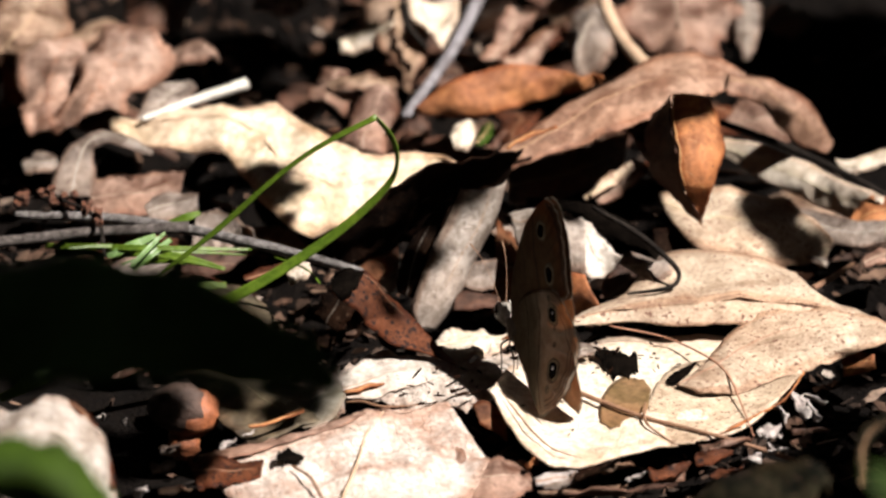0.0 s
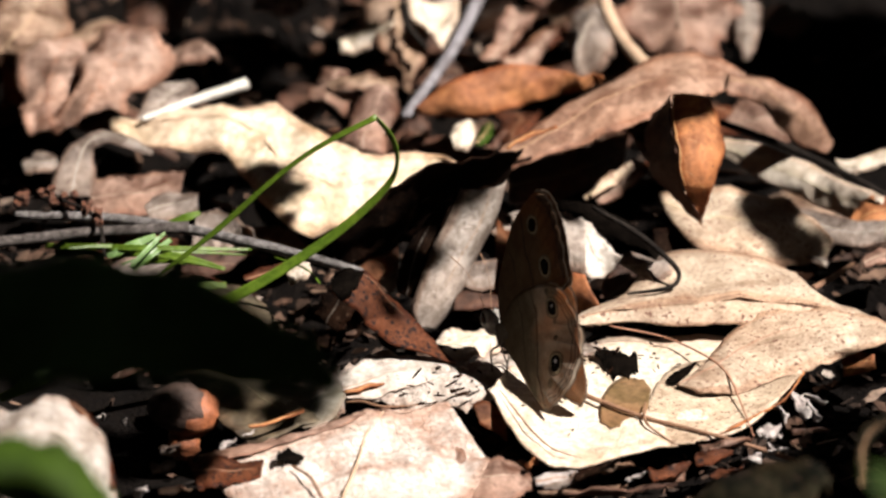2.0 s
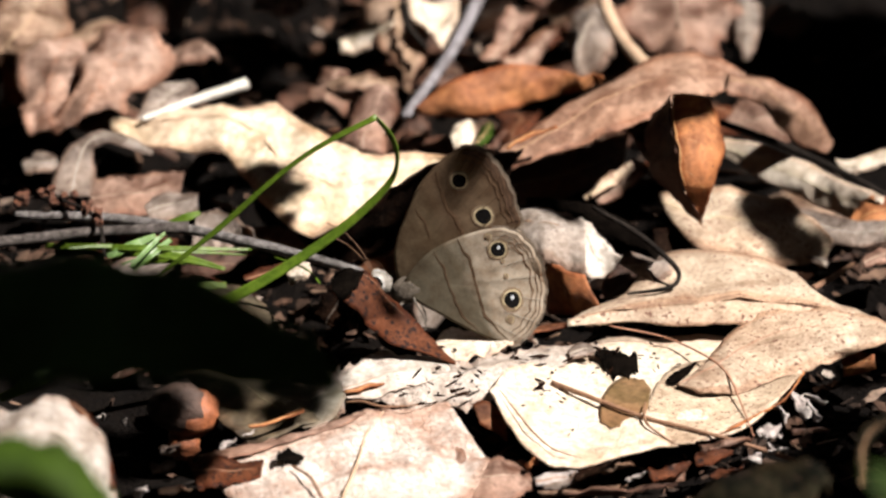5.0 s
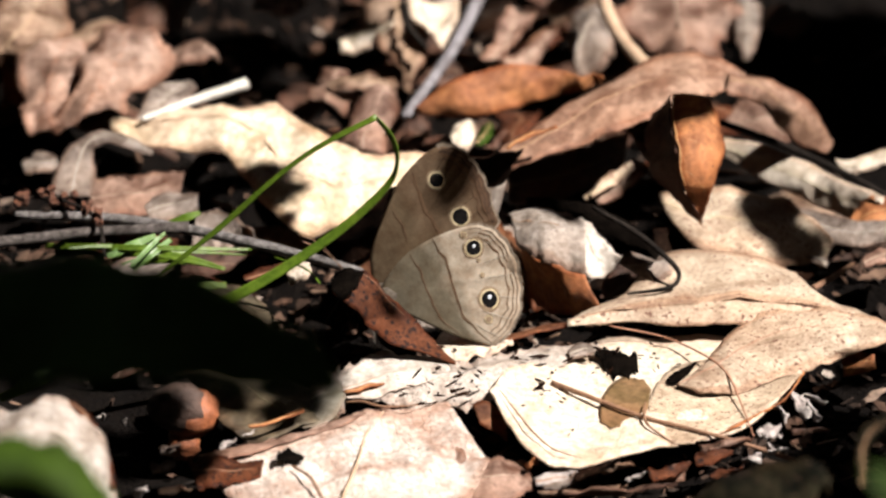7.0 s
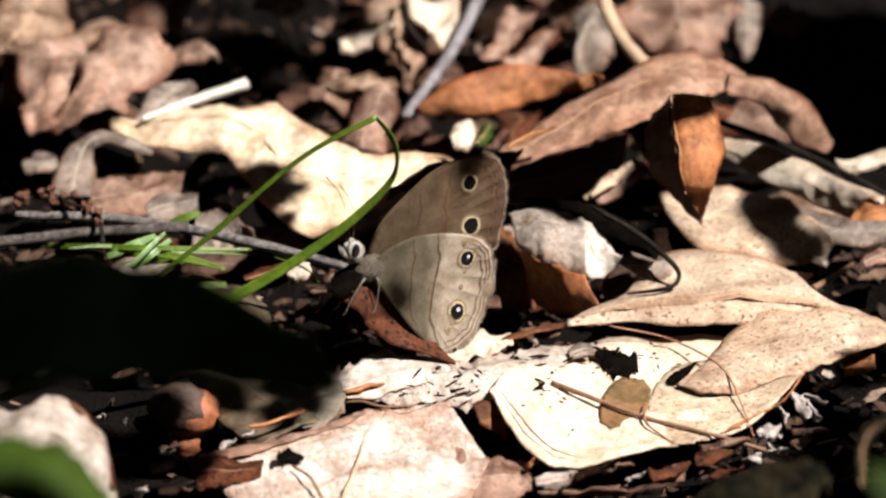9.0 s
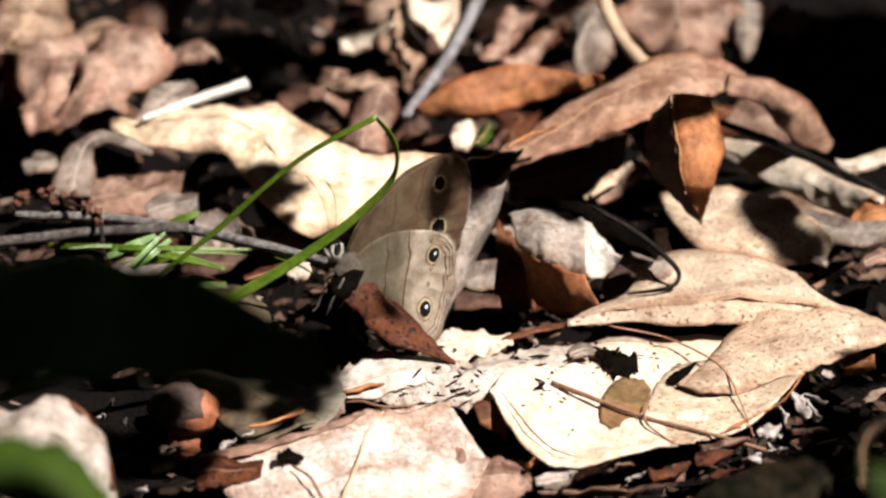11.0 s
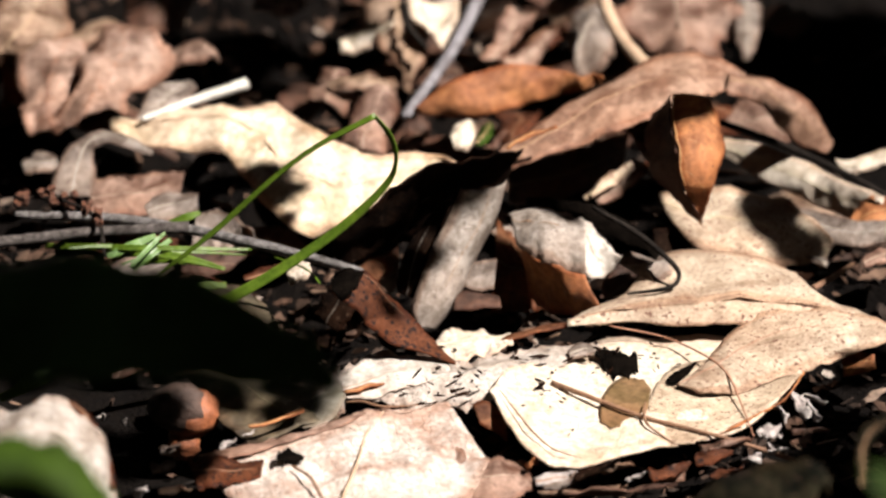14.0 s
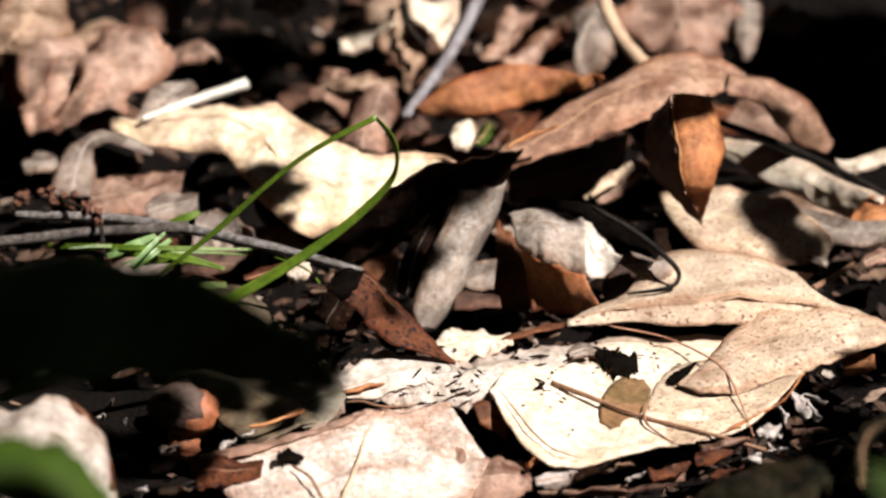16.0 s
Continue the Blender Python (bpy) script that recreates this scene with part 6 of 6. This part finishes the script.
WINGBROWN = wing_material("brown_wing_scales", (0.09, 0.065, 0.039), (0.095, 0.065, 0.040), (0.062, 0.036, 0.021))
WINGLINE = plain_material("dark_wing_band", (0.07, 0.04, 0.022), (0.04, 0.022, 0.012), 900, 0.8, 0.2, spec=0.1)
WINGEDGE = plain_material("brown_wing_margin_line", (0.09, 0.052, 0.03), (0.05, 0.028, 0.017), 900, 0.8, 0.2, spec=0.1)
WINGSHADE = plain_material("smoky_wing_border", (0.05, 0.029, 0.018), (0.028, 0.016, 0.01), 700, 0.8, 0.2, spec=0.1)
FRINGE = plain_material("pale_wing_fringe", (0.25, 0.20, 0.155), (0.15, 0.115, 0.085), 2500, 0.8, 0.3, through_light=0.4, spec=0.1)
WINGVEIN = plain_material("pale_wing_vein", (0.29, 0.255, 0.205), (0.21, 0.18, 0.14), 1500, 0.7, 0.3, spec=0.1)
RING = plain_material("yellow_eyespot_ring", (0.34, 0.28, 0.18), (0.25, 0.20, 0.12), 900, 0.7, 0.2, spec=0.1)
HALO = plain_material("brown_eyespot_halo", (0.14, 0.10, 0.065), (0.10, 0.07, 0.045), 900, 0.7, 0.2, spec=0.1)
PUPIL = plain_material("black_eyespot", (0.00544, 0.00476, 0.00476), (0.00272, 0.00272, 0.00272), 900, 0.9, 0.2, spec=0.03)
SILVER = plain_material("silver_eyespot_glint", (0.476, 0.5032, 0.544), (0.3536, 0.374, 0.4216), 900, 0.25, 0.2)
FUR = plain_material("grey_brown_fur", (0.15, 0.125, 0.10), (0.065, 0.052, 0.04), 2600, 0.9, 1.0, spec=0.1)
FACE = plain_material("pale_face_fur", (0.40, 0.37, 0.33), (0.17, 0.15, 0.13), 2600, 0.9, 1.0, spec=0.1)
EYERING = plain_material("white_eye_ring_fur", (0.52, 0.50, 0.47), (0.36, 0.34, 0.31), 2600, 0.9, 0.8, spec=0.1)
EYE_BLACK = plain_material("black_compound_eye", (0.00816, 0.00816, 0.00816), (0.00408, 0.00408, 0.00408), 3000, 0.15, 0.1)
LIMB = plain_material("grey_leg", (0.11, 0.094, 0.076), (0.06, 0.05, 0.04), 1200, 0.7, 0.3)

FORE = [(0, 1), (-0.6, 4.2), (-2.2, 6.8), (-5.4, 9.9), (-8.2, 12.3), (-11.6, 14.0), (-14.6, 14.9), (-16.8, 14.7), (-18.4, 13.2), (-19.3, 10.6), (-19.5, 7.4), (-18.9, 3.9), (-18.1, 1.4), (-10.6, 1.2), (-4, 0.6)]
HIND = [(-0.4, 0.6), (-2.9, 2.5), (-6.3, 3.7), (-10, 3.85), (-13.8, 3.4), (-16.4, 2.4), (-17.9, 0.5), (-18.5, -2.5), (-18.3, -5.5), (-17.1, -8.8), (-15.2, -11.3), (-12.4, -12.7), (-10.4, -12.9), (-8.4, -11.5), (-5.8, -8.8), (-2.6, -4.6), (-0.8, -2)]


def closed(points, count):
    """Smooth closed outline."""
    p = [Vector((x, 0, z)) for x, z in points]
    n_, res = len(p), []
    for i in range(count):
        s = i / count * n_
        k, t = int(s), s - int(s)
        a, b, c, d = (p[(k + o - 1) % n_] for o in range(4))
        res.append(0.5 * (2 * b + (c - a) * t + (2 * a - 5 * b + 4 * c - d) * t * t + (3 * b - a - 3 * c + d) * t ** 3))
    return res


def wing(name, outline, mat, parent, side, y0, spots, bands, rim, border, fan, seed):
    """One wing as a thin cupped membrane, pleated along its veins and scalloped at the margin, with bands, fringe and eyespots on its outer face.

    rim: the stretch of outline points that is the outer margin; border: its smoky width; fan: the point its veins spread from."""
    n_out, m_ = len(outline), 192
    ring = closed(outline, m_)
    mid = sum(ring, Vector()) / len(ring)
    i0, i1 = (int(k / n_out * m_) for k in rim)
    fan = Vector((fan[0], 0, fan[1]))
    cells = 8
    for i in range(i0, i1):
        f = (i - i0) / (i1 - i0)
        d = (ring[i] - mid).normalized()
        ring[i] = ring[i] + d * 0.22 * (abs(math.sin(math.pi * cells * f)) - 0.6) * min(1, 5 * f, 5 * (1 - f))
    ends = [ring[min(i1, i0 + int((k + 0.0) / cells * (i1 - i0)))] for k in range(cells + 1)]
    angles = sorted(math.atan2((q - fan).z, -(q - fan).x) for q in ends)

    def pleat(q):
        a, reach = math.atan2((q - fan).z, -(q - fan).x), min(1, (q - fan).length / 12)
        near = min(abs(a - b) for b in angles) * (q - fan).length
        return 0.10 * reach * math.exp(-(near / 0.45) ** 2)

    def bow(q, r):
        # the hindwing flares at its lower edge and curls in at its outer one, the forewing is slightly domed
        return 0.009 * max(0, 1.5 - q.z) ** 2 - 0.016 * max(0, -8 - q.x) ** 2 * min(1, max(0, (1 - q.z) / 7)) if name == "hindwing" else 0.2 * (1 - r ** 2)

    def lay(q, lift=0.0):
        r = (q - mid).length / 9.0
        return Vector((q.x, side * (y0 + bow(q, r) + pleat(q) + 0.10 * noise.noise(q * 0.5 + Vector((seed, 0, 0))) + lift), q.z)) * MM

    verts, faces, levels = [lay(mid)], [], 16
    for k in range(1, levels + 1):
        for q in ring:
            verts.append(lay(mid.lerp(q, k / levels)))
    for i in range(m_):
        faces.append((0, 1 + i, 1 + (i + 1) % m_))
    for k in range(levels - 1):
        for i in range(m_):
            a, b = 1 + k * m_ + i, 1 + k * m_ + (i + 1) % m_
            faces.append((a, a + m_, b + m_, b))
    w = mesh_object(name, verts, faces, mat, parent)
    so = w.modifiers.new("thickness", "SOLIDIFY")
    so.thickness, so.offset = 0.05 * MM, 0

    def ribbon(nm, path, width, m, lift=0.05, count=30, wobble=1.0, across=1):
        c = [q + Vector((0.42 * noise.noise(q * 0.7 + Vector((seed, 3, 0))), 0, 0.15 * noise.noise(q * 0.9 + Vector((0, seed, 5))))) * wobble for q in spline([Vector((x, 0, z)) for x, z in path], count)]
        vv, ff = [], []
        for i, q in enumerate(c):
            d = (c[min(i + 1, count - 1)] - c[max(i - 1, 0)]).normalized()
            s = Vector((-d.z, 0, d.x)) * width * (0.5 + 0.26 * noise.noise(q * 1.3)) * min(1, 0.25 + 4 * min(i, count - 1 - i) / count)
            row = [-1 + 2 * j / (across + 1) for j in range(across + 2)]
            vv += [lay(q + s * f, lift + 0.02 * (1 - abs(f))) for f in row]
        k = across + 2
        for i in range(count - 1):
            for j in range(k - 1):
                a = i * k + j
                ff.append((a, a + 1, a + k + 1, a + k))
        return mesh_object(nm, vv, ff, m, w)

    def disc(nm, x, z, rx, rz, m, lift, par):
        vv = [lay(Vector((x, 0, z)), lift + 0.03)]
        for i in range(20):
            a = 2 * math.pi * i / 20
            k = 1 + 0.10 * noise.noise(Vector((x + math.cos(a), z + math.sin(a), seed)))
            vv.append(lay(Vector((x + rx * k * math.cos(a), 0, z + rz * k * math.sin(a))), lift))
        return mesh_object(nm, vv, [(0, 1 + i, 1 + (i + 1) % 20) for i in range(20)], m, par)

    def inward(i, mm):
        d = (ring[(i + 2) % m_] - ring[i - 2]).normalized()
        s = Vector((-d.z, 0, d.x))
        q = ring[i % m_] + (s if s.dot(mid - ring[i % m_]) > 0 else -s) * mm
        return q.x, q.z

    for path, width in bands:
        ribbon("band", path, width, WINGLINE, 0.08, wobble=0.7)
    # smoky border, then two fine lines and a wavy one parallel to the margin
    if border:
        ribbon("border", [inward(i, border * 0.5) for i in range(i0, i1, 4)], border, WINGSHADE, 0.08, 60, 0.0, 3)
    for inset, width, wave in ((0.42, 0.12, 0.02), (0.98, 0.15, 0.04), (1.7, 0.17, 0.12)):
        ribbon("margin_line", [inward(i, inset + wave * math.sin(2 * math.pi * cells * (i - i0) / (i1 - i0))) for i in range(i0, i1, 3)], width, WINGEDGE, 0.11, 90, 0.0)
    # fringe of fine hairs beyond the margin
    rnd = random.Random(seed)
    vv, ff = [], []
    for i in range((i1 - i0) * 6):
        f = i / 6
        q = ring[i0 + int(f)].lerp(ring[i0 + int(f) + 1], f - int(f))
        d = (q - mid).normalized()
        t = Vector((-d.z, 0, d.x)) * 0.05
        ln = rnd.uniform(0.3, 0.62)
        o = rnd.uniform(-0.2, 0.2)
        a = len(vv)
        vv += [lay(q - t), lay(q + t), lay(q + d * ln + t * o * 12)]
        ff.append((a, a + 1, a + 2))
    mesh_object("fringe", vv, ff, FRINGE, w)
    for q in ends[1:-1]:
        p, p2 = fan.lerp(q, 0.7), fan.lerp(q, 0.985)
        ribbon("wing_vein", [(p.x, p.z), (p2.x, p2.z)], 0.08, WINGVEIN if name == "hindwing" else WINGLINE, 0.12, 14, 0.3)
    if name == "forewing":
        for x, z, r in spots:
            e = disc("upperside_eyespot", x, z, r * 1.3, r * 1.38, HALO, -0.11, w)
            disc("pupil", x, z, r, r * 1.06, PUPIL, -0.15, e)
    for x, z, r in spots:
        e = disc("eyespot", x, z, r * 1.5, r * 1.58, HALO, 0.11, w)
        disc("ring", x, z, r * 1.24, r * 1.28, RING, 0.14, e)
        disc("pupil", x, z, r, r * 1.06, PUPIL if r > 0.5 else HALO, 0.18, e)
        if name == "hindwing" and r > 0.5:
            disc("glint", x - r * 0.15, z + r * 0.25, r * 0.24, r * 0.28, SILVER, 0.23, e)
    return w


def build_butterfly():
    base = new("butterfly")
    base.empty_display_size = 0.003
    tagged(base, "small brown satyr butterfly with black yellow-ringed eyespots, wings closed", "butterfly")
    ball("thorax", (-0.4 * MM, 0, -0.4 * MM), (2.5 * MM, 1.0 * MM, 1.9 * MM), FUR, base, 0.25, 1, 20)
    tube("abdomen", [(-2, 0, -0.9), (-4.5, 0, -2.8), (-7, 0, -5.6), (-8.6, 0, -7.8)], [0.6, 0.65, 0.5, 0.2], FUR, base, 12, 20, 0.3)
    head = ball("head", (2.3 * MM, 0, 2.0 * MM), (1.4 * MM, 1.15 * MM, 1.6 * MM), FACE, base, 0.25, 2, 16)
    for s in (-1, 1):
        ball("eye_ring", (2.6 * MM, s * 0.85 * MM, 2.5 * MM), (1.0 * MM, 0.45 * MM, 1.35 * MM), EYERING, head, 0.12, 6, 18)
        ball("eye", (2.65 * MM, s * 1.08 * MM, 2.55 * MM), (0.66 * MM, 0.42 * MM, 1.0 * MM), EYE_BLACK, head, 0, 3, 16)
        tube("palp", [(3.0, s * 0.35, 1.2), (4.0, s * 0.45, 2.0), (4.5, s * 0.45, 3.2)], [0.3, 0.34, 0.08], FACE, head, 6, 10, 0.3)
        tube("antenna", [(2.9, s * 0.4, 3.2), (3.0, s * 1.0, 6.4), (4.1, s * 1.8, 10.0), (5.9, s * 2.4, 12.3)], [0.06, 0.04, 0.05, 0.11], STEM, head, 6, 24)
        for kx, fx in ((0.9, 3.4), (-0.8, -1.0)):
            tube("leg", [(kx, s * 0.8, -1.6), (kx + (fx - kx) * 0.4, s * 1.5, -2.2), (fx * 0.9, s * 1.2, -4.4), (fx + 0.4, s * 1.3, -6.0), (fx + 1.0, s * 1.4, -6.5)], [0.18, 0.15, 0.11, 0.08, 0.06], LIMB, base, 6, 20)
    wings = []
    for s in (1, -1):
        f_ = wing("forewing", FORE, WINGBROWN, base, s, 0.35, [(-13.86, 11.04, 0.95), (-14.6, 4.97, 1.08)],
                  [([(-11.3, 13.6), (-11.2, 12.0), (-10.8, 9.8), (-10.7, 7.2), (-10.9, 4.4), (-10.6, 2.0)], 0.34), ([(-6.6, 10.0), (-6.9, 7.5), (-6.4, 5.0)], 0.2)], (6.6, 12.2), 1.1, (-3.0, 3.0), 11)
        h_ = wing("hindwing", HIND, WINGTAN, base, s, 0.75, [(-14.28, 0.02, 1.0), (-12.97, -7.36, 1.08), (-11.6, -9.7, 0.42), (-13.85, 2.3, 0.36), (-14.1, -1.9, 0.2), (-13.6, -4.0, 0.26)],
                  [([(-6.2, 3.5), (-6.4, 1.2), (-6.1, -1.6), (-5.8, -4.2), (-6.0, -6.8), (-6.9, -9.6)], 0.2), ([(-9.9, 3.7), (-9.9, 1.6), (-10.1, -0.2), (-9.6, -2.2), (-9.0, -5.0), (-8.8, -7.4), (-9.2, -9.6), (-10.4, -12.6)], 0.28)], (4.4, 12.2), 0, (-3.5, -0.5), 23)
        wings.append((s, f_, h_))
    return base, wings


butterfly, wings = build_butterfly()


# ---- the butterfly's way, and its forewings sliding up and down behind the hindwings ----
FLIGHT = [
    (0.0, pose(0.00974, -0.05161, 0.01147, 6.2, 28.9, 117.1)),
    (1.0, pose(0.00979, -0.05124, 0.01069, 12.6, 30.0, 122.1)),
    (1.5, pose(0.00773, -0.05105, 0.01050, 6.0, 32.5, 127.2)),
    (2.0, pose(0.00833, -0.05086, 0.01032, 9.5, 34.2, 126.3)),
    (2.5, pose(0.00373, -0.04914, 0.01181, 4.6, 33.3, 142.6)),
    (2.8, pose(0.00037, -0.04475, 0.01146, 4.4, 34.0, 137.1)),
    (3.0, pose(0.00053, -0.04183, 0.00993, 5.7, 33.1, 138.3)),
    (3.2, pose(-0.00440, -0.04081, 0.00967, -7.5, 54.9, 166.6)),
    (3.3, pose(-0.00266, -0.04086, 0.01178, -2.1, 30.1, 160.1)),
    (3.5, pose(-0.00254, -0.04047, 0.01200, -2.6, 28.1, 161.2)),
    (4.0, pose(-0.00546, -0.04002, 0.01095, -3.3, 35.0, 160.4)),
    (4.2, pose(-0.00535, -0.03952, 0.01166, -4.2, 31.6, 163.1)),
    (6.3, pose(-0.00607, -0.04229, 0.01228, 9.5, 22.1, 193.8)),
    (6.5, pose(-0.00696, -0.04236, 0.01168, 9.0, 29.2, 193.3)),
    (6.7, pose(-0.00753, -0.04244, 0.01187, 6.9, 29.6, 193.7)),
    (7.0, pose(-0.00857, -0.04255, 0.01204, 12.4, 24.8, 193.1)),
    (7.5, pose(-0.00835, -0.04354, 0.01300, 11.2, 16.4, 199.6)),
    (8.0, pose(-0.00904, -0.04453, 0.01341, 9.8, 10.2, 202.5)),
    (8.5, pose(-0.01016, -0.04552, 0.01552, 10.8, 1.7, 205.8)),
    (9.0, pose(-0.01001, -0.04739, 0.01872, 5.7, -5.5, 204.5)),
    (9.2, pose(-0.01165, -0.04804, 0.01903, 8.8, -8.6, 211.7)),
    (11.3, pose(-0.01304, -0.04739, 0.01896, 7.0, -9.2, 217.0)),
    (12.0, pose(-0.01309, -0.04717, 0.01889, 7.3, -9.3, 216.6)),
    (12.5, pose(-0.01304, -0.04706, 0.01905, 11.5, -9.6, 217.7)),
    (12.7, pose(-0.01284, -0.04701, 0.01956, 8.3, -6.4, 213.9)),
    (13.0, pose(-0.01325, -0.04694, 0.02021, 5.5, 2.3, 214.0)),
    (13.3, pose(-0.01273, -0.04687, 0.02026, 1.2, 3.7, 210.1)),
    (13.4, pose(-0.01262, -0.04685, 0.02013, -0.3, 4.4, 207.6)),
    (13.5, pose(-0.01242, -0.04685, 0.02013, -2.3, 2.9, 203.6)),
    (13.6, pose(-0.01339, -0.03800, 0.02627, -15.0, -10.0, 184.0)),
    (13.7, pose(-0.02172, -0.03000, 0.06283, -15.0, -25.0, 190.0)),
    (13.8, pose(-0.04468, 0.00000, 0.12905, -10.0, -25.0, 190.0)),
    (14.2, pose(-0.26000, 0.26000, 0.19000, 0.0, 0.0, 185.0)),
    (15.0, pose(-0.52000, 0.52000, 0.04000, 0.0, 0.0, 180.0)),
    (16.0, pose(-0.52000, 0.52000, 0.00600, 0.0, 0.0, 180.0)),
]
FORE_LIFT = [
    (0.0, 1.5),
    (1.0, 2.1),
    (1.5, 3.2),
    (2.0, 2.7),
    (2.5, 2.8),
    (2.8, 4.5),
    (3.0, 4.4),
    (3.2, -1.9),
    (3.3, -1.6),
    (3.5, -0.9),
    (4.0, 1.2),
    (4.2, 0.7),
    (6.3, 1.1),
    (6.5, 0.7),
    (6.7, -0.4),
    (7.0, -1.0),
    (7.5, -2.8),
    (8.0, -3.5),
    (8.5, -3.9),
    (9.0, -1.6),
    (9.2, -1.3),
    (11.3, -4.8),
    (12.0, -4.8),
    (12.5, -1.9),
    (12.7, 0.9),
    (13.0, 1.1),
    (13.3, -0.7),
    (13.4, -1.2),
    (13.5, -1.0),
    (13.6, 8.0),
    (13.7, 8.0),
    (13.8, 8.0),
    (14.2, 5.0),
    (15.0, 0.0),
    (16.0, 0.0),
]
# outward spread of the near and the far wings, in degrees: shut until it takes off
SPREAD_NEAR = [(0.0, 0), (13.2, 0), (13.4, 1), (13.5, 6), (13.6, 30), (13.7, 10), (13.8, 40), (14.0, 10), (14.2, 40), (14.5, 8), (15.0, 2), (16.0, 0)]
SPREAD_FAR = [(0.0, 0), (13.2, 0), (13.4, 0), (13.5, -3), (13.6, 36), (13.7, 10), (13.8, 40), (14.0, 10), (14.2, 40), (14.5, 8), (15.0, 2), (16.0, 0)]
# the bent grass springs back as the butterfly leaves, in degrees
NOD = [(0.0, 0), (13.5, 0), (13.6, 0.2), (13.7, 1.8), (13.85, -0.5), (14.0, 0.3), (14.2, 0), (16.0, 0)]


def spread_out(angle):
    """A wing swung outward about the hindwing's inner edge."""
    return Matrix.Rotation(radians(angle), 4, Vector((-0.66, 0, -0.75)))


def lift_at(t, side):
    """The forewing's lift; the far one starts its stroke first."""
    rows = FORE_LIFT if side > 0 else [(k, 18.0 if k == 13.5 else a) for k, a in FORE_LIFT]
    return float(np.interp(t, [k for k, _ in rows], [a for _, a in rows]))


def motions():
    walk(butterfly, FLIGHT)
    for side, fore, hind in wings:
        spread = SPREAD_NEAR if side > 0 else SPREAD_FAR
        shut = [(t, a) for t, a in FORE_LIFT if t < 13.4]
        walk(fore, [(t, pose(0, 0, 0, 0, a, 0)) for t, a in shut] + [(t, spread_out(side * a) @ pose(0, 0, 0, 0, lift_at(t, side), 0)) for t, a in spread if t >= 13.4])
        walk(hind, [(t, spread_out(side * a)) for t, a in spread])
    pivot = bent_blade.location.copy()
    for blade in (bent_blade, drooping_blade):
        home = Matrix.Translation(blade.location)
        walk(blade, [(t, Matrix.Translation(pivot) @ Matrix.Rotation(radians(-a), 4, "Y") @ Matrix.Translation(-pivot) @ home) for t, a in NOD])


motions()
